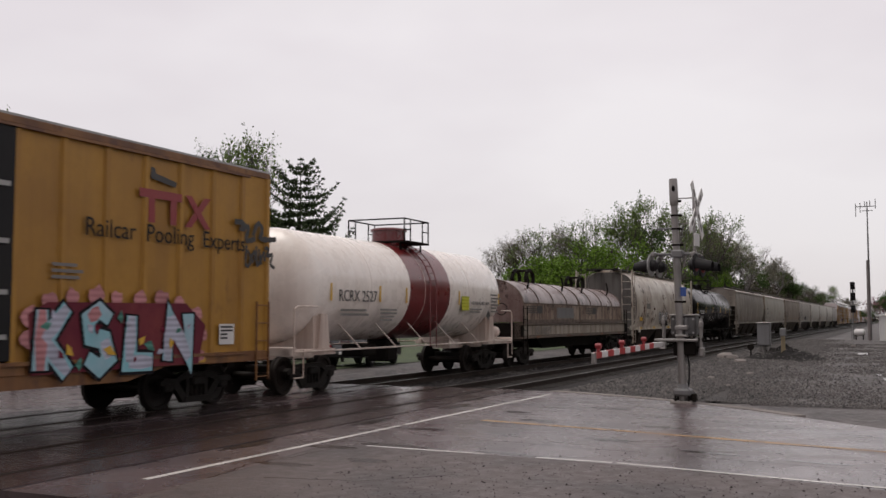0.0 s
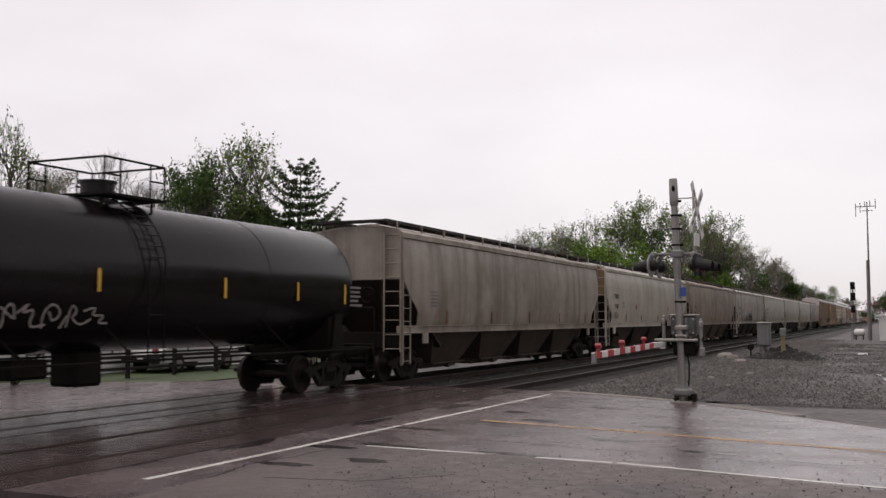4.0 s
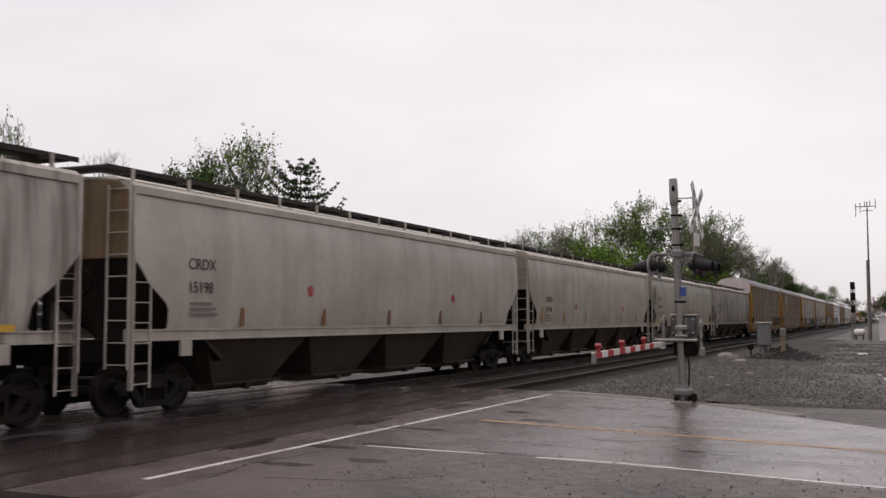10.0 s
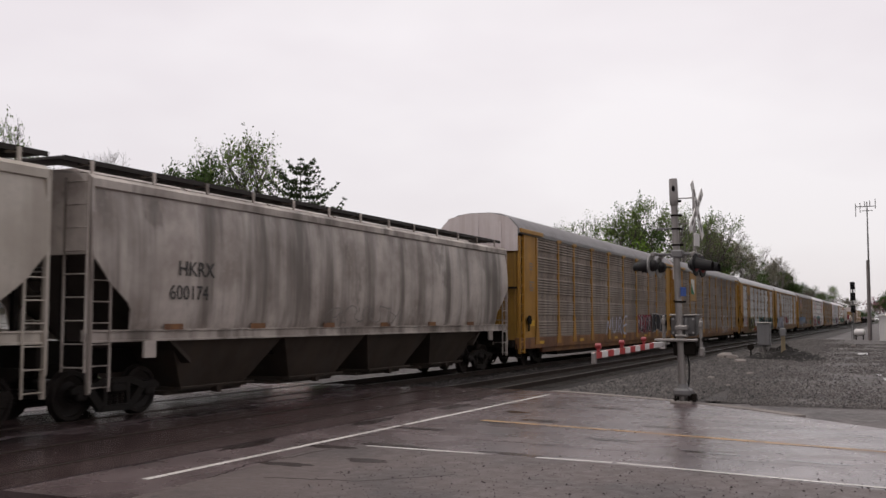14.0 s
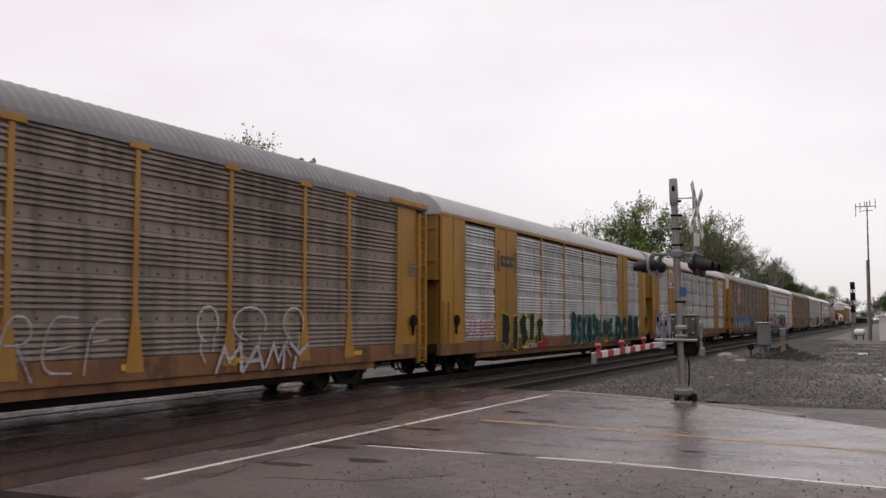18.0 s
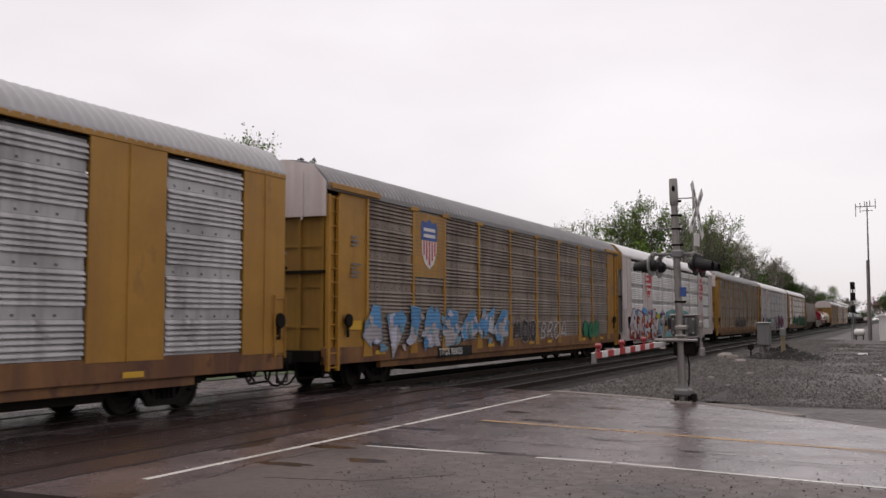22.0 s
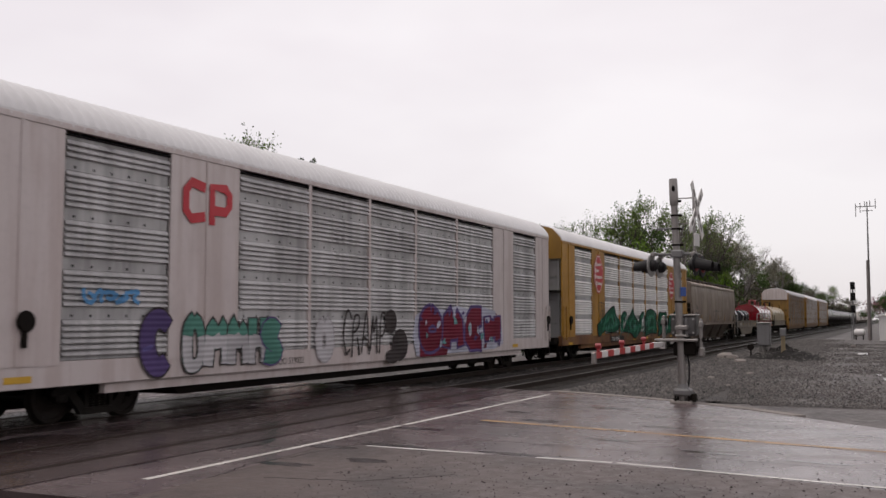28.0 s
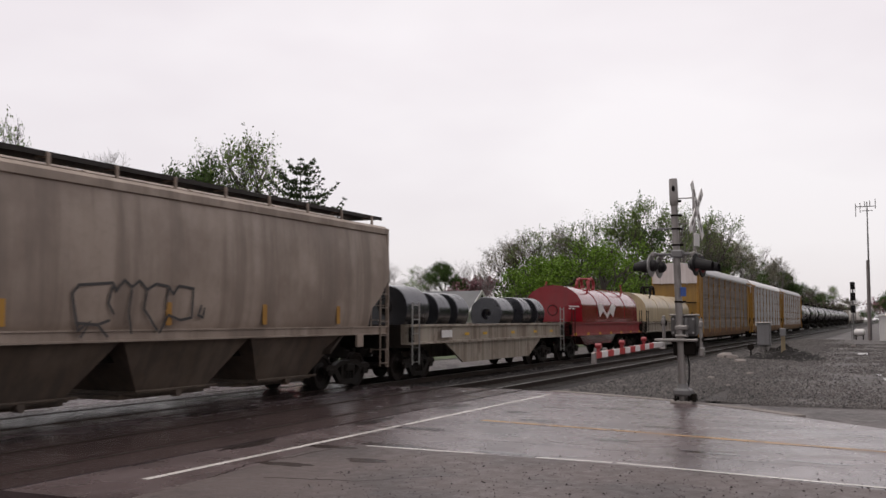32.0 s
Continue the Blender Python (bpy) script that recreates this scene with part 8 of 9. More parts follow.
# 1 box car
c, hl = box_car(20.8)
couple(c, -1.6, 19.2)
lettering("Railcar  Pooling  Experts", 0.47, M_BLACK, c, 4.2, 3.26, -1.625)
patch(c, "emblem", rect(5.55, 6.75, 4.08, 4.24), -1.624, M_DARKRED, "dull red bar emblem")
patch(c, "emblem", rect(5.80, 5.98, 3.62, 4.08), -1.624, M_DARKRED)
patch(c, "emblem", rect(6.42, 6.60, 3.62, 4.08), -1.624, M_DARKRED)
patch(c, "emblem", [(6.85, 3.62), (7.05, 3.62), (7.65, 4.24), (7.45, 4.24)], -1.624, M_DARKRED)
patch(c, "emblem", [(7.45, 3.62), (7.65, 3.62), (7.05, 4.24), (6.85, 4.24)], -1.628, M_DARKRED)
patch(c, "emblem", [(5.85, 4.45), (6.55, 4.35), (6.6, 4.45), (6.0, 4.55), (5.95, 4.66), (5.85, 4.66)], -1.624, M_INK)
for x, z, r in ((3.0, 1.5, 0.16), (3.05, 1.85, 0.20), (3.45, 2.12, 0.17), (3.95, 2.2, 0.15), (4.5, 2.22, 0.20), (5.0, 2.2, 0.14), (5.6, 2.18, 0.18), (6.2, 2.2, 0.20), (6.7, 2.12, 0.16), (7.2, 1.9, 0.20), (7.4, 1.5, 0.17), (7.35, 1.1, 0.15)):
    patch(c, "spray_paint", [(x + r * math.cos(k * 0.628), z + r * (0.85 + 0.25 * math.sin(k * 2.3 + x * 5)) * math.sin(k * 0.628)) for k in range(10)], -1.648, M_PINK, "sprayed pink cloud")
patch(c, "spray_paint", [(3.1, 0.92), (3.0, 1.9), (3.4, 2.1), (6.9, 2.12), (7.5, 1.7), (7.3, 0.95)], -1.656, M_WINE, "sprayed dark red shadow")
chips(c, 3.2, 7.0, 0.9, 2.0, (S_JADE, M_LILAC, S_MAROON, M_YELLOW), -1.688, 19, 18, 0.12)
spray_word(c, "KSLN", 3.05, 7.15, 0.80, 2.16, M_CYAN, S_BLACK, y=-1.675, seed=8, fat=0.25, rim=0.055, rounds=0, bits=(M_LILAC, M_PINK, M_LILAC, M_YELLOW), gap=0.98)
tag_line(c, 8.5, 9.8, 3.45, 3.95, M_INK, y=-1.63, seed=4, count=2, w=0.06)
tag_line(c, 8.8, 9.9, 2.95, 3.4, M_INK, y=-1.63, seed=6, count=3, w=0.04)
plate(c, "data_plate", 8.0, 8.5, 1.30, 1.72, -1.624, M_WHITE, "small white data panel")
data_block(c, 8.04, 1.64, -1.63, M_INK, 2, 4, 0.42, 0.04)
data_block(c, 3.5, 2.7, -1.56 - 0.064, M_INKGREY, 3, 3, 0.9)
reflectors(c, (0.4, 3.6, 7.3), 0.96, -1.61)

# 2 white tank car
c, tl = tank_car(15.7, M_TANKWHITE, M_TANKTRIM, "white tank car with a dark red centre band", band=1.42, dome_at=0.40)
couple(c, 19.2, 34.9)
TY = -1.458
lettering("RCRX 2527", 0.42, M_INK, c, -5.15, 2.28, TY)
data_block(c, -5.05, 2.02, TY, M_INKGREY, 5, 2, 1.7, 0.06)
data_block(c, -2.9, 2.05, TY, M_INKGREY, 6, 4, 1.1, 0.05)
plate(c, "placard", 2.75, 3.35, 2.10, 2.56, TY, M_LIME, "yellow placard board")
lettering("HYDROCHLORIC ACID", 0.15, M_INK, c, 3.55, 2.30, TY)
data_block(c, 3.4, 2.12, TY, M_INKGREY, 7, 2, 1.6, 0.05)
data_block(c, 5.3, 2.62, TY, M_INKGREY, 8, 6, 1.0, 0.06)
patch(c, "hazard_diamond", [(4.85, 1.93), (5.05, 1.78), (5.25, 1.95), (5.05, 2.12)], TY, M_INK, "small black and white hazard diamond")
for x in (-5.55, -2.95, -1.32, 2.5, 6.0):
    plate(c, "reflector_strip", x, x + 0.09, 2.28, 2.72, TY, M_YELLOW)
part("air_reservoir", Build().lathe([(-0.5, 0.0), (-0.46, 0.2), (0.46, 0.2), (0.5, 0.0)], 14, "x", (6.5, -0.95, 1.36)), M_TANKTRIM, c, "cream air reservoir cylinder")

# 3 hooded coil car
c, hl = coil_car(17.1, M_HOOD, M_SILLRUST, "rust-stained brown-grey coil car with two rounded hoods")
couple(c, 34.9, 52.0)
HY = -1.385
plate(c, "hood_ledge", -7.45, 7.45, 2.41, 2.45, -1.405, M_SILLRUST, "rusty ledge along the hood side", d=0.04)
for x0 in (-7.0, 0.95):
    for i in range(4):
        patch(c, "emblem", rect(x0, x0 + 0.95, 2.06 + i * 0.075, 2.10 + i * 0.075), HY, M_INK)
    patch(c, "emblem", [(x0 + 1.0, 2.05), (x0 + 1.7, 2.05), (x0 + 1.75, 2.34), (x0 + 1.05, 2.34)], HY, M_INK, "black block emblem with speed bars")
plate(c, "repaint_patch", -3.4, -1.0, 1.85, 2.30, HY, M_ALUGREY, "grey repainted patch")
plate(c, "sill_stripe", -7.9, 7.9, 1.20, 1.57, -1.435, M_SILLWHITE, "grey-white sill stripe")
lettering("NS 168339", 0.42, M_INKGREY, c, -6.6, 1.22, -1.53)
reflectors(c, (-6.2, -2.2, -0.3, 3.1, 6.3), 1.10, -1.53, M_TANRUST, w=0.40, h=0.08)

# 4 rounded hopper
c, hl = covered_hopper(18.4, "rusted", "cream covered hopper with rust pitted rounded sides", kind="round", bays=3, end_paint=M_GREY["warm"])
couple(c, 52.0, 70.4)
plate(c, "repaint_patch", -5.4, -4.5, 2.38, 2.70, -1.612, M_INKGREY, "dark grey repainted patch")
lettering("57042", 0.40, M_INKGREY, c, -5.75, 1.90, -1.60)
spray_word(c, "FAME", -2.35, 0.18, 1.50, 2.22, S_PALE, S_BLACK, y=-1.625, seed=21, fat=0.14, rim=0.045, rounds=0, lean=0.15)
reflectors(c, (-6.8, -3.4, 0.6, 4.3, 7.6), 1.28, -1.565)
plate(c, "reflector_strip", -7.1, -6.5, 1.72, 1.92, -1.60, M_YELLOW)
plate(c, "repaint_patch", 3.9, 4.7, 1.75, 2.05, -1.606, M_INK)


def rust_patches(car, x, spread, z0, z1, count, seed):
    """Peeled rust patches that follow the rounded side."""
    rnd = random.Random(seed)
    prof = side_curve("round")
    for i in range(count):
        cx, cz = x + rnd.gauss(0, spread), z0 + (z1 - z0) * rnd.random() ** 1.3
        w, h = rnd.uniform(0.03, 0.12), rnd.uniform(0.04, 0.22)
        rim = []
        for k in range(9):
            a = k * 2 * math.pi / 9
            q = rnd.uniform(0.6, 1.25)
            px, pz = cx + w * q * math.cos(a), min(3.9, max(1.5, cz + h * q * math.sin(a)))
            yy = next(ya + (yb - ya) * (pz - za) / (zb - za) for (ya, za), (yb, zb) in zip(prof, prof[1:]) if za <= pz <= zb)
            rim.append((px, -yy - 0.011, pz))
        part("rust_patch", Build().poly(rim), M_RUST, car, "peeled dark rust patch", smooth=False)


M_RUST = material("peeled_rust", (0.075, 0.028, 0.018), (0.035, 0.015, 0.011), rough=0.75, spec=0.2, grain=14)
for x, sp, z0, z1, n, sd in ((3.2, 0.22, 1.6, 3.2, 22, 3), (6.9, 0.16, 1.6, 2.6, 16, 4), (-0.6, 0.25, 2.2, 3.4, 12, 5), (0.9, 0.3, 1.6, 2.2, 10, 6), (-3.6, 0.3, 1.7, 2.6, 9, 7), (-6.3, 0.25, 1.7, 3.1, 8, 8), (2.4, 0.1, 3.1, 3.7, 5, 9)):
    rust_patches(c, x, sp, z0, z1, n, sd)
plate(c, "reflector_strip", 6.7, 7.2, 1.72, 1.90, -1.60, M_YELLOW)

# 5 black tank car
c, tl = tank_car(19.5, M_TANKBLACK, M_UNDER, "glossy black tank car with yellow reflector strips", dome_at=0.45, r=1.47, zc=2.66)
couple(c, 70.4, 89.9)
BY = -1.478
lettering("TLX 290797", 0.36, M_WHITE, c, -6.6, 2.20, BY)
data_block(c, -6.6, 2.0, BY, M_INKGREY, 9, 2, 1.9, 0.06)
tag_line(c, -3.4, -0.8, 1.66, 2.1, M_INKGREY, y=BY, seed=17, count=5, w=0.02)
for x, z0, z1 in ((-7.6, 2.08, 2.98), (-4.2, 2.3, 2.75), (-1.05, 2.3, 2.72), (2.6, 2.25, 2.68), (5.4, 2.25, 2.68), (7.6, 2.2, 2.7)):
    plate(c, "reflector_strip", x, x + 0.08, z0, z1, BY, M_YELLOW)
data_block(c, 7.9, 2.6, BY, M_INKGREY, 10, 5, 0.7, 0.06)

# 6 to 13 long covered hoppers
HOP = 21.7
FY = -1.615
M_OCHRESTAIN = material("rusty_end_sheet", (0.26, 0.17, 0.085), (0.17, 0.12, 0.075), rough=0.6, streaks=0.5, streak_colour=(0.12, 0.07, 0.04))
c, hl = covered_hopper(HOP, "warm", "long warm grey covered hopper, lightly grimed")
couple(c, 89.9, 112.3)
data_block(c, -8.4, 2.6, FY, M_INKGREY, 13, 5, 0.7)
for x in (-7.2, -3.4, 0.5, 4.2, 8.0):
    plate(c, "rust_streak", x, x + 0.13, 1.66, 2.08, FY + 0.03, M_TANRUST)

c, hl = covered_hopper(HOP, "pale", "pale grey covered hopper with black lettering", end_paint=M_OCHRESTAIN)
couple(c, 112.3, 133.8)
lettering("CRDX", 0.32, M_INK, c, -8.8, 2.84, FY)
lettering("15182", 0.32, M_INK, c, -8.8, 2.36, FY)
roundel(c, -4.22, 2.46, FY)
roundel(c, 4.07, 2.44, FY)
data_block(c, -8.7, 2.1, FY + 0.02, M_INKGREY, 14, 3, 0.9)
data_block(c, -7.1, 2.62, FY, M_INKGREY, 15, 3, 0.32)
for x in (-6.4, -3.0, 1.2, 4.6, 7.5):
    plate(c, "rust_streak", x, x + 0.11, 1.68, 2.05, FY + 0.03, M_TANRUST)

c, hl = covered_hopper(HOP, "brown", "brown grimed covered hopper with rain streaks", bay_paint=M_BAYBROWN)
couple(c, 133.8, 155.9)
lettering("TILX", 0.36, M_INK, c, -8.85, 2.52, FY)
lettering("640508", 0.32, M_INK, c, -8.95, 2.08, FY)
for x in (-9.25, -5.9, -2.6, 0.2, 3.4, 6.8):
    plate(c, "reflector_strip", x, x + 0.12, 1.72, 2.2, FY + 0.03, M_TAN)
data_block(c, -8.8, 1.95, FY + 0.02, M_INKGREY, 16, 3, 0.9)

c, hl = covered_hopper(HOP, "dirty", "soot streaked covered hopper with faded tags")
couple(c, 155.9, 177.6)
lettering("VTGX", 0.36, M_INK, c, -8.35, 2.66, FY)
lettering("1485", 0.32, M_INK, c, -8.3, 2.25, FY)
plate(c, "repaint_patch", -6.72, -6.44, 2.44, 2.70, FY, M_INKGREY)
spray_word(c, "C", -7.25, -6.5, 1.62, 2.1, S_SILVER, S_GREY, y=FY - 0.006, seed=31, fat=0.16, rim=0.03, rounds=2)
tag_line(c, -4.75, -3.5, 1.66, 2.2, S_GREY, y=FY - 0.006, seed=32, count=2, w=0.05)
spray_word(c, "O", -3.1, -2.2, 1.62, 2.2, S_SILVER, S_GREY, y=FY - 0.006, seed=34, fat=0.16, rim=0.035, rounds=2)
tag_line(c, -2.2, -0.5, 1.64, 2.45, S_GREY, y=FY - 0.006, seed=35, count=4, w=0.06)
patch(c, "spray_paint", [(-0.9, 1.66), (-1.1, 2.1), (-0.6, 2.35), (0.1, 2.1), (0.0, 1.66)], FY - 0.012, S_GREY, "sprayed dark patch")
plate(c, "repaint_patch", -4.0, -3.4, 1.85, 2.2, FY + 0.01, M_INKGREY)
reflectors(c, (-8.3, -5.5, -2.4, 0.3, 3.1, 6.0, 8.6), 1.62, -1.57)

c, hl = covered_hopper(HOP, "white", "clean pale covered hopper with dented side", end_paint=M_OCHRESTAIN)
couple(c, 177.6, 199.4)
lettering("CRDX", 0.32, M_INK, c, -8.7, 2.80, FY)
lettering("15198", 0.32, M_INK, c, -8.7, 2.34, FY)
roundel(c, -4.18, 2.48, FY)
roundel(c, 4.23, 2.45, FY)
for x in (-6.9, -3.55, -0.1, 3.3, 6.6):
    plate(c, "rust_streak", x, x + 0.12, 1.66, 2.06, FY + 0.03, M_TANRUST)
data_block(c, -8.6, 2.1, FY + 0.02, M_INKGREY, 17, 3, 0.9)

c, hl = covered_hopper(HOP, "pale", "pale grey covered hopper with black numerals")
couple(c, 199.4, 221.0)
lettering("CRDX", 0.32, M_INK, c, -8.3, 2.50, FY)
lettering("15746", 0.32, M_INK, c, -8.3, 2.10, FY)
roundel(c, -4.12, 2.36, FY)
roundel(c, 4.1, 2.32, FY)
for x in (-8.7, -5.85, -2.6, 0.6, 3.8, 7.0):
    plate(c, "rust_streak", x, x + 0.12, 1.66, 2.06 if x > -8 else 2.44, FY + 0.03, M_TAN)
data_block(c, -8.2, 1.95, FY + 0.02, M_INKGREY, 18, 3, 0.9)

c, hl = covered_hopper(HOP, "pale", "pale grey covered hopper with pale discharge bays and red tag", bay_paint=M_GREY["warm"])
couple(c, 221.0, 242.3)
lettering("CBFX", 0.34, M_INK, c, -8.8, 2.88, FY)
lettering("471745", 0.32, M_INK, c, -8.8, 2.43, FY)
tag_line(c, -10.2, -9.4, 2.6, 3.8, M_INK, y=FY, seed=41, count=2, w=0.03)
tag_line(c, -10.1, -9.5, 3.0, 3.6, M_INK, y=FY, seed=42, count=2, w=0.03)
tag_word(c, "ZHENO", 0.3, 4.3, 1.60, 2.34, M_DARKRED, y=FY - 0.004, seed=43, w=0.028, rounds=1)
tag_word(c, "ZHENO", 0.42, 4.4, 1.52, 2.26, S_GREY, y=FY - 0.008, seed=43, w=0.014, rounds=1)
tag_line(c, 4.2, 5.3, 1.7, 2.2, M_DARKRED, y=FY - 0.004, seed=44, count=2, w=0.016)
reflectors(c, (-8.6, -5.5, -2.6, 0.2, 3.0, 6.0, 8.8), 1.62, -1.57)
for z in (2.9, 3.15, 2.05):
    plate(c, "press_line", -4.2, 4.2, z, z + 0.03, FY + 0.004, M_GREY["pale"])
for i in range(4):
    part("bay_port", Build().lathe([(0, 0.0), (0, 0.17), (-0.03, 0.17), (-0.03, 0.0)], 14, "y"), M_DARKHOLE, c, at=pose(-7.94 + 2.0 + (i - 0.0) * 3.96, -1.30, 1.10, 25, 0, 0))
data_block(c, -8.7, 2.2, FY, M_INKGREY, 19, 3, 1.0)
data_block(c, -4.2, 2.3, FY, M_DARKRED, 20, 5, 0.8)

c, hl = covered_hopper(HOP, "sooted", "white covered hopper streaked with soot")
couple(c, 242.3, 263.8)
lettering("HKRX", 0.42, M_INK, c, -7.95, 2.66, FY)
lettering("600174", 0.40, M_INK, c, -8.2, 2.20, FY)
tag_line(c, -2.5, 1.5, 1.7, 2.2, M_INKGREY, y=FY - 0.004, seed=45, count=5, w=0.014)
reflectors(c, (-8.0, -5.2, -2.2, 0.8, 3.8, 6.8), 1.62, -1.57, mat=M_TANRUST)

# 14 to 22 auto racks
RACK = 29.37
RY = -1.642
AX = [263.8 + RACK * i for i in range(10)]


def rack(i, label, **kw):
    c, o = auto_rack(RACK, label, **kw)
    couple(c, AX[i], AX[i + 1])
    return c


POST = dict(paint=M_TAN, louvre=M_LOUVREDARK, roof=M_ROOFDARK, kind="post", upper_end=M_RACKWHITE)


def sign_panel(c, x0=-9.17, x1=-7.10, z0=3.05, z1=4.94):
    plate(c, "sign_panel", x0, x1, z0, z1, -1.60, M_TAN, "plain ochre panel between two posts", d=0.03)


def end_notes(c, dark=M_INKGREY):
    data_block(c, -12.9, 3.9, RY + 0.03, dark, 51, 3, 0.5)
    data_block(c, -12.9, 3.2, RY + 0.03, dark, 52, 4, 0.5)
    plate(c, "data_plate", -13.0, -12.35, 1.55, 1.78, RY + 0.03, M_YELLOW, "small yellow label plate")
    data_block(c, 13.0, 3.4, RY + 0.03, dark, 53, 4, 0.5)


c = rack(0, "dark louvred auto rack with yellow posts and tags", **POST)
spray_word(c, "CENSO", 4.66, 7.7, 1.12, 2.02, S_BLACK, S_PALE, y=RY, seed=61, fat=0.27, rim=0.035, halo=S_MAROON, spread=0.05, rounds=0, bits=(S_RED, S_SILVER))
spray_word(c, "ERZE", 8.05, 12.2, 0.98, 2.1, S_BLACK, S_PALE, y=RY, seed=62, fat=0.32, rim=0.04, rounds=0, gap=1.04)
tag_word(c, "NURE", -2.0, 2.2, 1.1, 1.9, M_LILAC, y=RY, seed=63, w=0.05)
reflectors(c, (-11.5, -6.0, 0.0, 6.4, 11.0), 0.86, -1.62)
end_notes(c)

c = rack(1, "dark louvred auto rack with a flag panel", **POST)
sign_panel(c)
patch(c, "emblem", [(-8.95, 3.55), (-7.75, 3.48), (-7.7, 4.5), (-8.9, 4.58)], -1.612, M_WHITE, "white and green flag emblem")
patch(c, "emblem", [(-8.95, 3.55), (-7.75, 3.48), (-8.92, 4.3)], -1.618, M_GREENLIGHT)
lettering("TTGX 987435", 0.27, M_WHITE, c, -7.5, 0.80, -1.625)
tag_word(c, "UAKO", -8.9, -7.2, 1.2, 1.9, S_SILVER, y=RY, seed=64, w=0.02)
tag_word(c, "TUAEE", -6.9, -4.3, 1.15, 2.05, S_SILVER, y=RY, seed=67, w=0.024)
tag_word(c, "BREF", -2.5, 1.3, 0.85, 1.85, S_SILVER, y=RY, seed=65, w=0.02)
for x, r in ((3.75, 0.34), (5.2, 0.6), (6.9, 0.42)):
    ring = [(x + r * math.cos(k * 0.42 - 0.5), 1.72 + 0.36 * math.sin(k * 0.42 - 0.5), 0.022) for k in range(13)]
    q = Build()
    block_strokes(q, [ring, [(x - r * 0.5, 1.55, 0.018), (x - r * 0.7, 1.2, 0.018), (x - r * 0.2, 0.95, 0.018)], [(x + r * 0.6, 1.5, 0.018), (x + r * 0.5, 1.15, 0.018)]], 0.0, RY)
    part("spray_tag", q, S_PALE, c, "thin sprayed bubble outline", smooth=False)
tag_word(c, "MAMY", 4.1, 7.5, 0.72, 1.25, S_PALE, y=RY, seed=66, w=0.05, rounds=0)
reflectors(c, (-12.0, -4.2, 1.6, 4.9, 9.9), 0.90, -1.62)
end_notes(c)

c = rack(2, "ochre auto rack with grey louvres and lime graffiti", paint=M_TAN, louvre=M_LOUVRE, roof=M_ROOFGREY, door=M_DOORYELLOW)
LY = -1.645
for s, x in ((1, -9.45), (-1, -7.72)):
    patch(c, "emblem", rect(x, x + 0.07, 3.5, 4.22), LY, M_INK, "dark bracket emblem")
    patch(c, "emblem", rect(x, x + 0.22 * s, 4.15, 4.22) if s > 0 else rect(x - 0.15, x + 0.07, 4.15, 4.22), LY, M_INK)
    patch(c, "emblem", rect(x, x + 0.22 * s, 3.5, 3.57) if s > 0 else rect(x - 0.15, x + 0.07, 3.5, 3.57), LY, M_INK)
for i in range(3):
    x = -9.15 + i * 0.43
    patch(c, "emblem", [(x, 3.68), (x + 0.38, 3.68), (x + 0.42, 4.06), (x + 0.04, 4.06)], LY, M_INK)
    patch(c, "emblem", [(x + 0.14, 3.82), (x + 0.40, 3.80), (x + 0.41, 3.92), (x + 0.15, 3.94)], LY - 0.004, M_TAN)
patch(c, "spray_paint", [(-5.3, 0.74), (-5.1, 1.2), (-4.8, 1.5), (-4.4, 1.2), (-3.9, 0.9), (-3.9, 0.74)], RY + 0.012, S_RED, "sprayed red shadow")
spray_word(c, "RISTY", -9.15, -4.5, 0.74, 2.06, S_BLACK, M_LIME, y=RY, seed=71, fat=0.38, rim=0.055, rounds=0, lean=0.12, gap=1.02)
spray_word(c, "BSKBS", -0.75, 3.15, 0.68, 2.1, S_BLACK, M_TEAL, y=RY, seed=72, fat=0.28, rim=0.05, rounds=1, gap=1.06)
spray_word(c, "BLAME", 2.95, 6.05, 0.92, 1.92, S_BLACK, M_TEAL, y=RY - 0.02, seed=73, fat=0.27, rim=0.04, rounds=0, gap=1.06)
spray_word(c, "DCBS", 6.55, 11.5, 0.70, 2.05, S_BLACK, M_TEAL, y=RY, seed=74, fat=0.26, rim=0.055, rounds=2, gap=1.02, bits=(S_GREY,))
tag_line(c, -12.3, -9.8, 1.2, 1.9, M_PINK, y=RY, seed=75, count=5, w=0.04)
lettering("CTTX 930092", 0.26, M_WHITE, c, -6.3, 0.74, -1.61)
end_notes(c)
reflectors(c, (-6.4, 0.6, 5.0, 9.5), 0.72, -1.61)

c = rack(3, "ochre auto rack with white monogram and graffiti", paint=M_TAN, louvre=M_LOUVRE, roof=M_ROOFGREY, door=M_DOORYELLOW)
b = Build()
stroke(b, [(-8.75, 4.78), (-9.45, 4.78), (-9.6, 4.6), (-9.6, 4.15), (-9.4, 3.98), (-8.95, 3.98), (-8.78, 4.15), (-8.78, 4.6), (-8.6, 4.78), (-8.42, 4.6), (-8.1, 4.1), (-7.95, 3.98), (-7.88, 4.12), (-7.88, 4.78)], 0.085, LY)
part("emblem", b, M_WHITE, c, "white winding line emblem", smooth=False)
bars(c, -9.6, 3.74, LY, [0.5], 0.1, 0.1, M_WHITE)
bars(c, -8.95, 3.74, LY, [0.4], 0.1, 0.1, M_WHITE)
bars(c, -8.4, 3.74, LY, [0.45], 0.1, 0.1, M_WHITE)
jagged_back(c, -13.4, -6.0, 0.62, 2.1, S_BLACK, RY + 0.010, 5)
chips(c, -13.3, -6.0, 0.7, 2.0, (S_SKY, M_PINK, S_PALE, S_BLACK, M_LILAC), RY - 0.020, 7, 44)
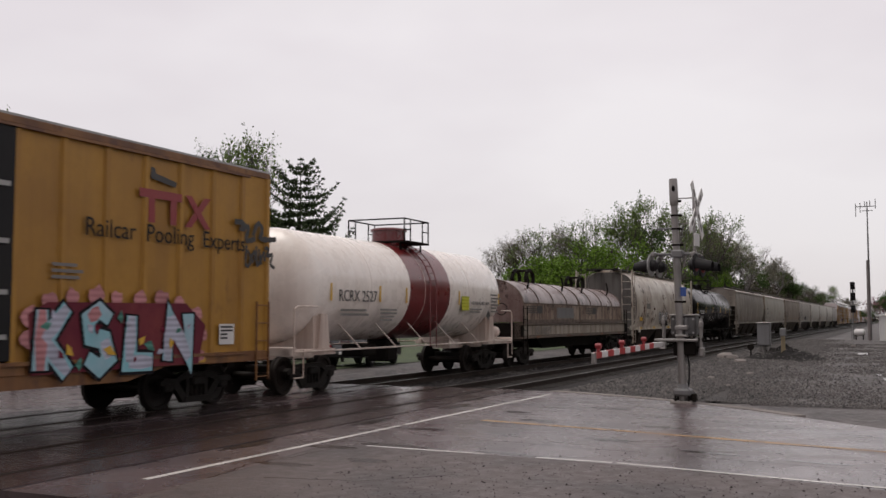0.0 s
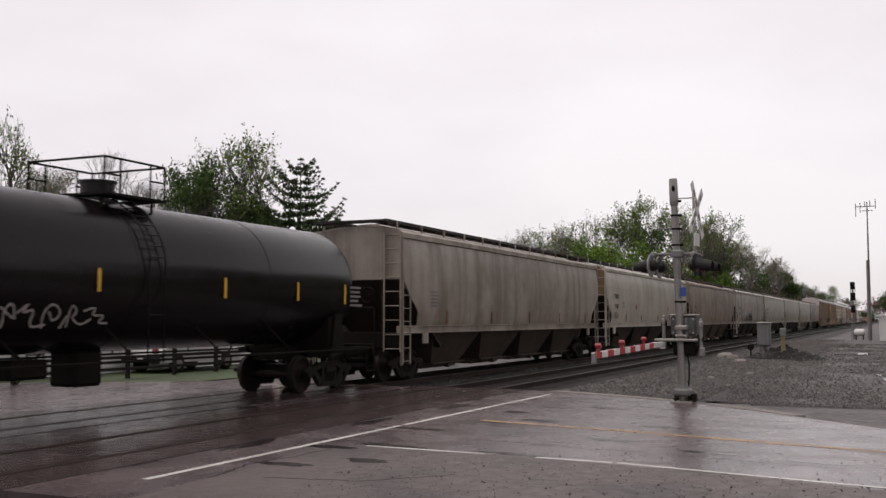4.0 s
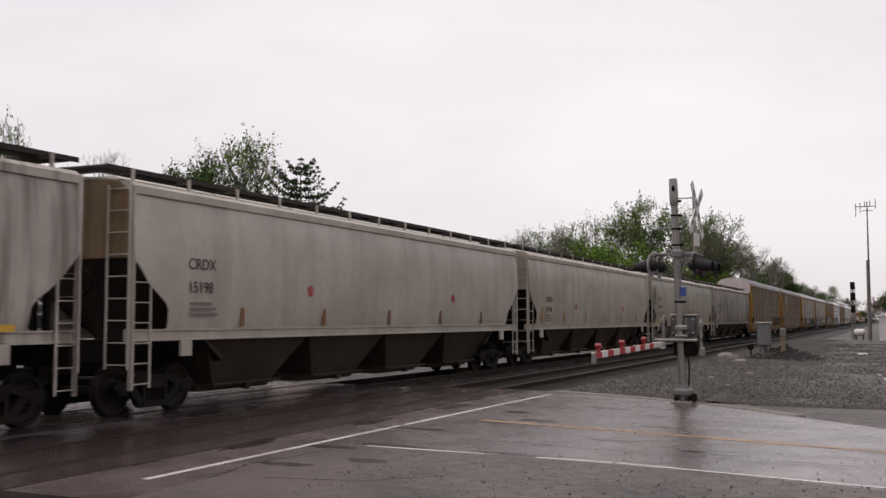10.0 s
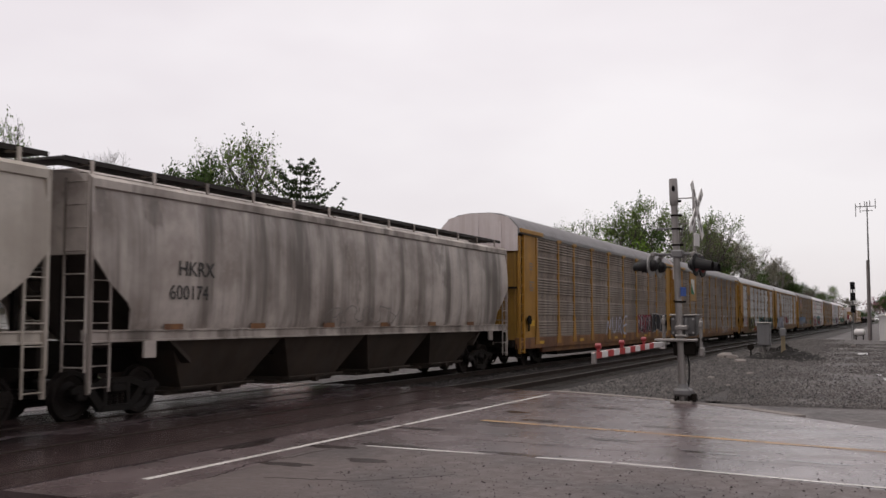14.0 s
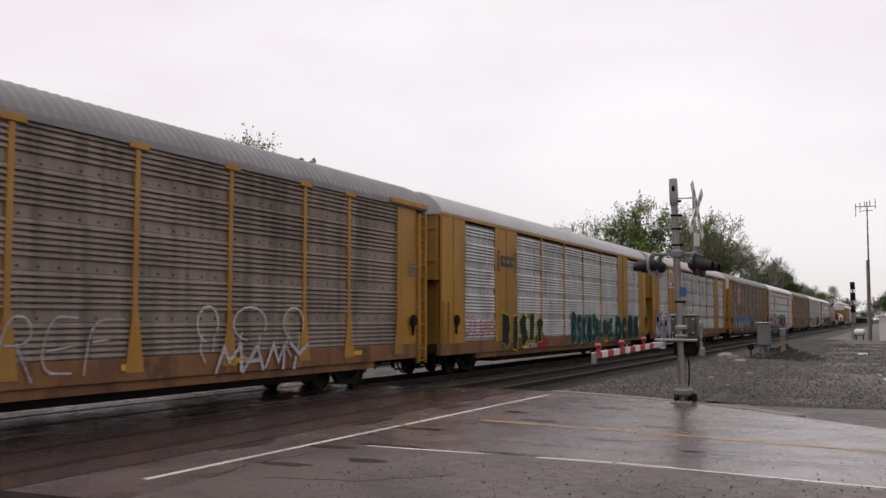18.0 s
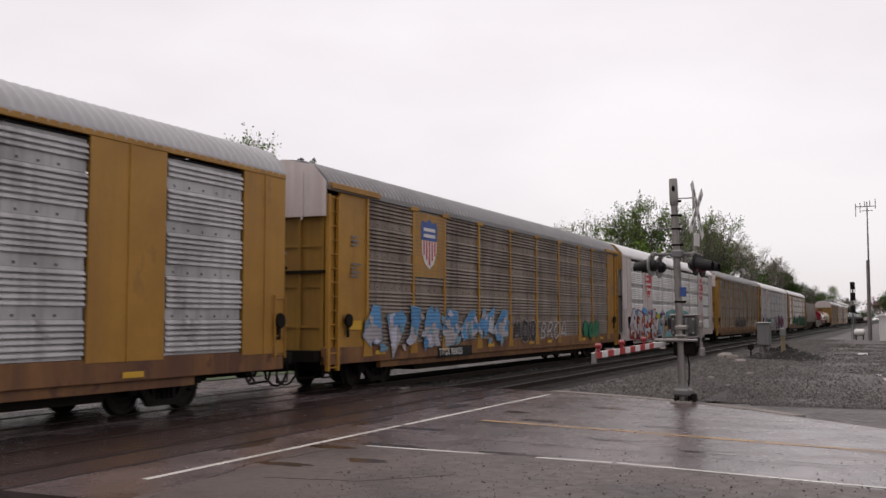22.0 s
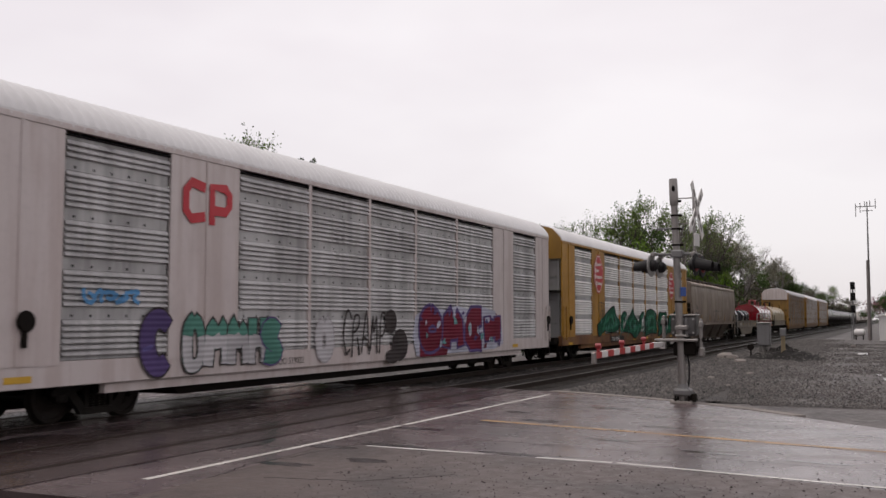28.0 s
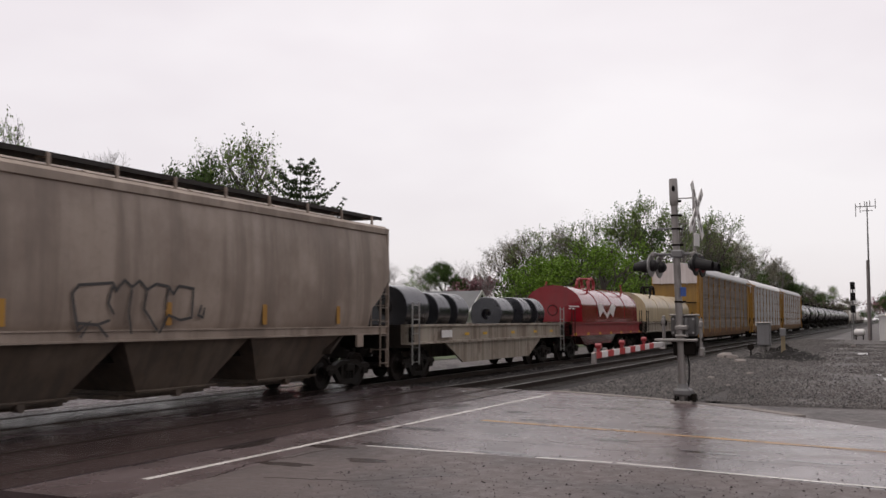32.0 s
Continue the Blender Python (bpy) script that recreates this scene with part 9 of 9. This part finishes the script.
spray_word(c, "KATURME", -13.5, -5.9, 0.62, 2.12, M_LILAC, S_BLACK, y=RY, seed=81, fat=0.3, rim=0.05, rounds=0, lean=0.25, bits=(S_SKY, S_PALE, M_PINK), gap=1.08, spikes=2)
spray_word(c, "I", -4.5, -3.2, 1.2, 2.2, S_RED, S_PALE, y=RY, seed=82, fat=0.36, rim=0.06, rounds=0)
spray_word(c, "OL", -3.05, -0.45, 1.24, 2.32, S_RED, S_PALE, y=RY, seed=84, fat=0.33, rim=0.06, rounds=0, gap=1.0)
spray_word(c, "D", -0.4, 0.85, 1.24, 2.28, M_GREENLIGHT, S_PALE, y=RY, seed=83, fat=0.33, rim=0.06, rounds=0, low=S_RED, low_to=0.5)
plate(c, "repaint_patch", -6.2, -4.0, 0.74, 1.0, -1.612, M_BLACK, "black number patch")
lettering("CTTX 690970", 0.26, M_WHITE, c, -6.12, 0.78, -1.618)
end_notes(c)
reflectors(c, (-13.2, -9.0, -6.6, 3.0, 8.5), 0.76, -1.62)

c = rack(4, "sooty auto rack with shield panel and blue graffiti", **POST)
sign_panel(c)
SX = -8.2
patch(c, "emblem", [(SX - 0.55, 4.15), (SX + 0.55, 4.15), (SX + 0.58, 4.55), (SX + 0.5, 4.72), (SX + 0.2, 4.68), (SX, 4.8), (SX - 0.2, 4.68), (SX - 0.5, 4.72), (SX - 0.58, 4.55)], -1.612, M_SIGNBLUE, "blue top of a shield emblem")
patch(c, "emblem", [(SX - 0.52, 4.14), (SX - 0.5, 3.75), (SX - 0.3, 3.45), (SX, 3.3), (SX + 0.3, 3.45), (SX + 0.5, 3.75), (SX + 0.52, 4.14)], -1.612, M_WHITE, "white lower shield")
for i in range(5):
    x = SX - 0.42 + i * 0.19
    k = abs(x + 0.04 - SX)
    patch(c, "emblem", rect(x, x + 0.09, 3.42 + k * 0.75, 4.13), -1.618, M_RED)
for z in (4.42, 4.24):
    patch(c, "emblem", rect(SX - 0.40, SX + 0.40, z, z + 0.10), -1.618, M_WHITE)
chips(c, -12.2, -1.5, 0.9, 2.1, (S_SKY, S_SILVER, M_LILAC, M_BLUE), RY - 0.024, 21, 44, 0.2)
spray_word(c, "AVTO", -12.2, -7.4, 0.9, 2.2, M_BLUE, S_SKY, y=RY, seed=91, fat=0.34, rim=0.03, rounds=0, lean=0.3, low=S_SILVER, low_to=0.55, bits=(M_LILAC,))
spray_word(c, "BAMA", -7.3, -1.5, 1.0, 2.15, M_BLUE, S_SKY, y=RY, seed=92, fat=0.33, rim=0.03, rounds=0, lean=0.3, low=S_SILVER, low_to=0.45, bits=(S_PALE,))
plate(c, "repaint_patch", -7.6, -4.9, 0.66, 0.98, -1.612, M_BLACK, "black number patch")
lettering("TTGX 986025", 0.30, M_WHITE, c, -7.5, 0.72, -1.625)
spray_word(c, "MOO", -1.1, 1.6, 0.95, 1.85, S_GREY, S_SILVER, y=RY, seed=93, fat=0.22, rim=0.03, rounds=1)
tag_word(c, "BROA", 1.9, 5.4, 1.05, 1.7, S_PALE, y=RY, seed=95, w=0.032)
spray_word(c, "ROD", 7.9, 10.5, 0.95, 1.75, M_GREENLIGHT, M_GREEN, y=RY, seed=94, fat=0.24, rim=0.05)
reflectors(c, (-11.3, -3.2, 1.0, 3.2, 8.0, 11.0), 0.88, -1.62)
end_notes(c)

c = rack(5, "white auto rack with red octagon emblems and graffiti", paint=M_RACKWHITE, louvre=M_LOUVREWHITE, roof=M_ROOFWHITE, door=M_DOORGREY, upper_end=M_DOORYELLOW)
octagon(c, -8.42, 3.92, 1.65, 1.75, LY)
octagon(c, 8.3, 3.92, 1.62, 1.72, LY)
for x, w, z in ((-11.2, 0.55, 2.1), (-9.4, 0.8, 2.2), (-7.7, 0.5, 2.1), (-10.3, 0.7, 1.2), (-6.4, 0.5, 2.0), (-8.4, 0.5, 1.0)):
    patch(c, "spray_paint", [(x + w * math.cos(k * 0.628), z + 0.26 * math.sin(k * 0.628)) for k in range(10)], RY + 0.016, M_BLUE, "sprayed blue cloud")
chips(c, -12.9, -6.3, 0.7, 2.3, (S_RED, S_SKY, S_PALE, S_RED, S_ORANGE, S_GREY), RY - 0.024, 9, 40, 0.17)
jagged_back(c, -12.9, -6.4, 0.66, 2.2, S_RED, RY + 0.010, 6, 10)
spray_word(c, "ARKA", -13.0, -6.3, 0.66, 2.38, S_PALE, S_RED, y=RY, seed=101, fat=0.28, rim=0.06, rounds=0, lean=0.18, gap=1.06, bits=(S_SILVER, M_PINK), spikes=1)
for x, z in ((-11.0, 1.75), (-10.8, 1.0), (-9.9, 1.8), (-8.8, 1.5), (-8.6, 0.9), (-7.4, 1.7), (-10.0, 0.85)):
    patch(c, "spray_paint", [(x - 0.28, z - 0.16), (x + 0.1, z - 0.2), (x + 0.3, z + 0.1), (x - 0.05, z + 0.24)], RY - 0.012, S_RED, "sprayed red wedge")
    patch(c, "spray_paint", [(x - 0.08, z - 0.1), (x + 0.1, z - 0.08), (x + 0.16, z + 0.1), (x, z + 0.12)], RY - 0.018, M_YELLOW, "sprayed yellow wedge")
for x, z, w, h, m in ((-5.1, 1.35, 0.8, 0.55, S_SKY), (-5.0, 1.15, 0.4, 0.3, S_PALE), (-4.9, 2.1, 0.75, 0.14, S_PURPLE), (-4.85, 2.25, 0.4, 0.16, S_PALE), (-4.8, 1.75, 0.34, 0.26, S_ORANGE), (-6.1, 2.0, 0.5, 0.16, M_LIME), (-3.95, 1.5, 0.2, 0.4, M_LIME)):
    patch(c, "spray_paint", [(x + w * math.cos(k * 0.628), z + h * math.sin(k * 0.628)) for k in range(10)], RY - 0.02 - 0.004 * (x > -5.0) - 0.002 * (z > 2), m, "sprayed colour patch")
patch(c, "spray_paint", [(-3.9, 0.75), (-3.8, 2.25), (-2.0, 2.42), (0.4, 2.36), (2.2, 2.4), (3.7, 2.2), (4.2, 1.5), (4.1, 0.75)], RY + 0.014, S_AQUA, "sprayed aqua background")
spray_word(c, "MKOY", -3.65, 3.6, 0.70, 2.2, S_BLACK, S_PALE, y=RY, seed=105, fat=0.29, rim=0.07, rounds=1, low=S_RED, low_to=0.45, gap=1.0)
plate(c, "repaint_patch", -6.1, -3.62, 0.66, 0.98, -1.612, M_BLACK, "black number patch")
data_block(c, -5.9, 0.84, -1.618, M_WHITE, 58, 1, 2.0, 0.09)
tag_line(c, 7.6, 9.2, 1.1, 2.3, M_PINK, y=RY, seed=104, count=4, w=0.04)
tag_line(c, 4.6, 7.4, 1.15, 1.5, M_INK, y=RY, seed=106, count=5, w=0.05)
reflectors(c, (5.2, 8.4, 12.0), 0.80, -1.61)
end_notes(c)

c = rack(6, "grey louvred auto rack with yellow posts and faint tags", **POST)
plate(c, "sign_panel", -6.9, -5.1, 3.1, 3.8, -1.56, M_TAN, "small ochre sign panel", d=0.02)
bars(c, -6.7, 3.58, -1.57, [1.4, 1.3], 0.14, 0.1, M_INKGREY)
spray_word(c, "SAREKAO", -4.2, 2.8, 1.0, 1.85, S_GREY, S_SILVER, y=RY, seed=111, fat=0.22, rim=0.03, rounds=1)
reflectors(c, (-11.0, -5.0, 0.0, 5.0, 10.0), 0.86, -1.62, mat=M_TANRUST)
end_notes(c)

c = rack(7, "white auto rack with red monogram and graffiti", paint=M_RACKWHITE, louvre=M_LOUVRE, roof=M_ROOFWHITE, door=M_DOORGREY, upper_end=M_DOORYELLOW)
b = Build()
stroke(b, [(-8.62, 4.45), (-9.05, 4.52), (-9.22, 4.35), (-9.22, 3.95), (-9.05, 3.80), (-8.62, 3.87)], 0.10, LY)
part("emblem", b, M_RED, c, "red bent bar emblem", smooth=False)
b = Build()
stroke(b, [(-8.40, 3.72), (-8.40, 4.50), (-7.95, 4.50), (-7.82, 4.38), (-7.82, 4.15), (-7.95, 4.02), (-8.32, 4.02)], 0.10, LY)
part("emblem", b, M_RED, c, "red looped bar emblem", smooth=False)
spray_word(c, "C", -10.5, -9.3, 0.66, 2.06, S_PURPLE, S_GREY, y=RY, seed=121, fat=0.28, rim=0.04, rounds=2, bits=(M_VIOLET,))
spray_word(c, "OMMH", -9.3, -6.4, 0.70, 2.0, S_JADE, S_GREY, y=RY, seed=122, fat=0.27, rim=0.04, rounds=2, low=S_PALE, low_to=0.62, gap=1.08)
spray_word(c, "S", -6.7, -5.7, 0.70, 1.9, S_JADE, S_PURPLE, y=RY - 0.02, seed=128, fat=0.27, rim=0.04, rounds=1)
spray_word(c, "O", -4.4, -3.3, 0.72, 1.95, S_PALE, S_SILVER, y=RY, seed=123, fat=0.28, rim=0.04, rounds=2)
tag_word(c, "CRAMP", -3.1, -0.7, 0.9, 2.0, S_GREY, y=RY, seed=124, w=0.035)
for x, z, w, h in ((-0.45, 1.75, 0.36, 0.34), (0.1, 1.1, 0.5, 0.45), (-0.35, 0.8, 0.4, 0.2)):
    patch(c, "spray_paint", [(x + w * math.cos(k * 0.524), z + h * math.sin(k * 0.524)) for k in range(12)], RY - 0.004 * (z < 1.5) - 0.004 * (z < 1.0), S_GREY, "sprayed dark brown blot")
patch(c, "spray_paint", [(1.2, 0.74), (0.95, 1.3), (1.1, 1.9), (1.9, 2.2), (3.2, 2.1), (4.1, 2.24), (5.6, 2.1), (6.2, 2.24), (7.4, 2.1), (8.1, 1.5), (8.2, 0.95), (7.3, 0.8)], RY + 0.014, M_LILAC, "sprayed pale lilac background")
patch(c, "spray_paint", [(1.4, 0.72), (1.4, 1.7), (2.2, 2.0), (3.3, 1.7), (3.6, 1.2), (3.3, 0.72)], RY + 0.004, S_MAROON, "sprayed dark red field")
chips(c, 1.3, 8.0, 0.8, 2.15, (S_PURPLE, M_LILAC, S_AQUA, S_MAROON), RY - 0.022, 17, 26, 0.14)
spray_word(c, "OMEH", 1.3, 8.0, 0.72, 2.2, S_MAROON, S_PURPLE, y=RY, seed=125, fat=0.28, rim=0.10, rounds=1, gap=1.0, bits=(M_LILAC,))
lettering("SOO 519022", 0.22, M_INKGREY, c, -6.0, 0.80, -1.61)
tag_line(c, -11.9, -10.6, 2.1, 2.35, M_BLUE, y=RY, seed=126, count=3, w=0.04)
reflectors(c, (-13.2, 9.5), 0.80, -1.61)
end_notes(c)

c = rack(8, "ochre auto rack with red octagons and green graffiti", paint=M_TAN, louvre=M_LOUVREWHITE, roof=M_ROOFWHITE, door=M_DOORGREY, upper_end=M_DOORYELLOW)
octagon(c, -8.62, 3.92, 1.6, 1.8, LY)
octagon(c, 8.2, 3.88, 1.65, 1.7, LY)
def flame_form(parent, pts, y):
    """One bent green form: dark outline, green body, paler core."""
    cx, cz = sum(p for p, k in pts) / len(pts), sum(k for p, k in pts) / len(pts)
    for grow, mat, lift, lb in ((1.06, S_BLACK, 0.0, "sprayed dark outline"), (1.0, M_GREEN, 0.004, "sprayed deep green form"), (0.62, M_GREENLIGHT, 0.008, "sprayed paler green core"), (0.36, M_GREEN, 0.012, "sprayed green core")):
        patch(parent, "spray_paint", [(cx + (p - cx) * grow, cz + (k - cz) * (grow + (0.04 if grow > 1 else 0))) for p, k in soften(pts + pts[:1], 2)[:-1]], y - lift, mat, lb)


for k, pts in enumerate((
        [(-8.8, 1.55), (-5.95, 2.5), (-5.6, 2.2), (-5.5, 1.9), (-4.7, 1.75), (-4.8, 1.3), (-6.4, 1.15), (-7.6, 1.3), (-8.4, 1.0), (-8.7, 1.1)],
        [(-4.5, 1.2), (-4.4, 2.05), (-3.6, 2.25), (-3.1, 2.0), (-3.9, 1.9), (-4.1, 1.3)],
        [(-4.0, 1.2), (-3.2, 1.75), (-2.4, 2.05), (-1.8, 2.45), (-1.7, 2.0), (-0.4, 1.6), (-0.3, 1.2), (-1.6, 0.75), (-2.2, 1.15)],
        [(-0.8, 1.1), (-0.5, 1.9), (0.3, 2.25), (0.8, 2.1), (0.1, 1.8), (0.0, 1.2)],
        [(0.9, 0.9), (0.9, 2.1), (2.2, 2.4), (3.9, 2.15), (3.6, 1.7), (4.0, 0.95), (2.4, 1.1)],
        [(4.3, 0.85), (4.4, 2.3), (5.6, 2.1), (6.7, 2.3), (6.5, 1.5), (7.0, 0.85), (5.6, 1.05)],
        [(6.9, 1.0), (7.1, 1.9), (8.0, 2.15), (8.6, 1.7), (7.8, 1.5), (7.9, 1.0)],
        [(8.3, 0.85), (8.8, 1.5), (8.7, 2.2), (9.8, 2.3), (10.9, 2.0), (10.7, 1.4), (11.1, 0.8), (9.6, 1.0)],
        [(11.0, 0.9), (11.3, 1.7), (12.1, 2.1), (12.7, 1.9), (12.5, 1.2), (12.8, 0.9)])):
    flame_form(c, pts, RY - 0.0006 * k)
chips(c, -8.4, 12.6, 1.05, 2.1, (S_JADE, M_GREENLIGHT, S_BLACK, M_GREEN), RY - 0.040, 13, 90, 0.15)
for k in range(42):
    x = -8.3 + k * 0.5
    z = 1.25 + 0.35 * math.sin(k * 1.7) + 0.2
    q = Build()
    block_strokes(q, [[(x, z - 0.3, 0.02), (x + 0.3, z + 0.02 * (k % 5), 0.055), (x + 0.25 + 0.4 * math.sin(k), z + 0.36, 0.015)]], 0.0, RY - 0.024 - 0.0003 * k)
    part("spray_paint", q, S_JADE if k % 3 else S_BLACK, c, "thin sprayed highlight line", smooth=False)
tag_word(c, "BIE", -8.7, -7.5, 2.25, 2.6, M_INK, y=RY + 0.01, seed=133, w=0.025)
tag_word(c, "SOR", -8.7, -7.6, 1.9, 2.2, M_INK, y=RY + 0.01, seed=135, w=0.025)
plate(c, "repaint_patch", -6.4, -3.7, 0.72, 0.98, -1.608, M_BLACK, "black number patch")
lettering("TTGX 695682", 0.27, M_WHITE, c, -6.3, 0.76, -1.615)
reflectors(c, (-13.0, -1.5, 1.5, 4.5, 8.0, 11.5), 0.72, -1.61)
end_notes(c)

# 23 hopper
c, hl = covered_hopper(HOP, "brown", "brown grimed covered hopper with a black tag", bay_paint=M_BAYBROWN)
couple(c, 528.1, 549.9)
lettering("TILX", 0.36, M_INK, c, -8.8, 2.52, FY)
lettering("649370", 0.32, M_INK, c, -8.9, 2.10, FY)
q = Build()
block_strokes(q, [[(x - 0.28, z, 0.026) for x, z in run] for run in (
    ((-0.95, 1.50), (-0.72, 1.78), (-1.0, 1.62), (-1.15, 2.25), (-1.0, 2.40), (-0.2, 2.46), (-0.1, 2.32), (0.1, 2.52), (0.3, 2.40), (0.5, 2.52), (0.7, 2.36), (0.95, 2.48), (1.3, 2.44), (1.45, 2.30), (1.6, 2.46), (2.05, 2.42), (2.0, 1.85), (1.65, 1.80), (1.3, 1.9)),
    ((-1.15, 2.25), (-1.05, 1.75), (-0.55, 1.72), (-0.25, 1.80)), ((-0.2, 2.40), (-0.3, 2.1), (-0.15, 1.9)), ((0.3, 2.36), (0.22, 1.95), (0.3, 1.55)), ((0.7, 2.34), (0.62, 2.0), (0.78, 1.85), (1.0, 1.6)),
    ((-0.55, 1.72), (-0.3, 1.50)), ((1.3, 2.42), (1.22, 2.0)), ((1.3, 1.9), (1.05, 1.55)), ((2.3, 2.1), (2.2, 1.9), (2.35, 1.85), (2.4, 2.05)))], 0.0, FY)
part("spray_tag", q, M_INK, c, "black outline tag with hollow letters", smooth=False)
for x in (-9.3, -6.35, -2.95, 1.0, 4.2, 7.4):
    plate(c, "reflector_strip", x, x + 0.16, 1.70, 2.14, FY + 0.03, M_TAN)

# 24 open coil car with its load
c, hl = coil_car(15.7, M_HOOD, M_SILLWHITE, "open cream coil car loaded with steel coils", coils=True)
couple(c, 550.2, 565.9)
plate(c, "data_plate", -5.2, -4.4, 1.25, 1.48, -1.53, M_WHITE)
reflectors(c, (-3.2, -1.6, 1.1, 3.6, 5.6), 1.30, -1.53, w=0.35, h=0.09)


def steel_coil(x, r, w):
    k = thing("steel_coil", "dark satin coil of wrapped sheet steel", "steel coil", "coils on the coil car")
    part("winding", Build().lathe([(-w / 2, 0.2), (-w / 2, r - 0.02), (-w / 2 + 0.02, r), (w / 2 - 0.02, r), (w / 2, r - 0.02), (w / 2, 0.2), (-w / 2, 0.2)], 48, "x"), M_COIL, k, at=(0, -0.15, r))
    part("strap", Build().lathe([(-0.015, r), (-0.015, r + 0.003), (0.015, r + 0.003), (0.015, r)], 48, "x"), M_COIL, k, "thin steel strap", at=(0.08 * w, -0.15, r))
    LOADS.append((k, 557.55 + x, 1.375))


LOADS = []
for x, r, w in ((-5.0, 0.74, 1.55), (-2.85, 0.66, 0.95), (-1.30, 0.66, 0.95), (3.05, 0.64, 1.30), (5.25, 0.66, 0.95), (6.95, 0.66, 0.95)):
    steel_coil(x, r, w)

# 25 and 26 hooded coil cars
c, hl = coil_car(14.3, M_HOODRED, M_DARKRED, "red hooded coil car with white emblem", hoods=1, inset=1.6)
couple(c, 565.9, 580.2)
patch(c, "emblem", [(-1.9, 2.5), (-1.2, 2.55), (-0.2, 2.05), (0.7, 2.55), (1.5, 2.45), (1.0, 1.9), (0.4, 2.15), (-0.1, 1.85), (-0.9, 2.2), (-1.5, 1.9)], HY, M_WHITE, "faded white bent emblem")
reflectors(c, (-6, -4, -2, 0, 2, 4, 6), 1.10, -1.53, w=0.35)
data_block(c, -6.5, 2.35, HY, M_WHITE, 22, 2, 1.6, 0.05)
c, hl = coil_car(15.3, M_HOODTAN, M_SILLWHITE, "cream hooded coil car", hoods=1)
couple(c, 580.2, 595.6)

# cars far down the line
x = 596.0
for i in range(3):
    c, o = auto_rack(RACK, "grey louvred auto rack with ochre end", M_TAN, M_LOUVREDARK if i == 0 else M_LOUVRE, (M_ROOFGREY, M_ROOFWHITE, M_ROOFGREY)[i], "post", M_DOORYELLOW, far=True, upper_end=M_RACKWHITE)
    couple(c, x, x + RACK)
    x += RACK
for i in range(9):
    c, tl = tank_car(19.5, M_TANKBLACK, M_UNDER, "black tank car with wet shining top", dome_at=0.45, r=1.47, zc=2.66, far=True)
    couple(c, x, x + 19.5)
    x += 19.5
for i in range(8):
    c, hl = covered_hopper(HOP, ("pale", "white", "warm")[i % 3], "pale covered hopper far down the line", far=True)
    couple(c, x, x + HOP)
    x += HOP

# ---------------------------------------------------------------- movement
ROLL = SPEED / R_WHEEL


def motions():
    """The whole train runs towards -x at one speed, its wheelsets roll with it."""
    times = (0, 1 / 30, 8, 16, 24, 32 - 1 / 30, 32)
    for car, x0 in TRAIN:
        walk(car, [(t, pose(x0 - SPEED * t, YC, 0)) for t in times])
    for load, x0, z in LOADS:
        walk(load, [(t, pose(x0 - SPEED * t, YC, z)) for t in times])
    for ax in AXLES:
        first = WHEELSETS[ax][0]
        walk(first, [(k / 30, Matrix.Translation((ax, 0, R_WHEEL)) @ Matrix.Rotation(-ROLL * k / 30, 4, "Y")) for k in range(961)])
        turn = first.animation_data
        for other in WHEELSETS[ax][1:]:
            other.rotation_mode = "QUATERNION"
            keys = other.animation_data_create()
            keys.action = turn.action
            keys.action_slot = turn.action_slot


motions()
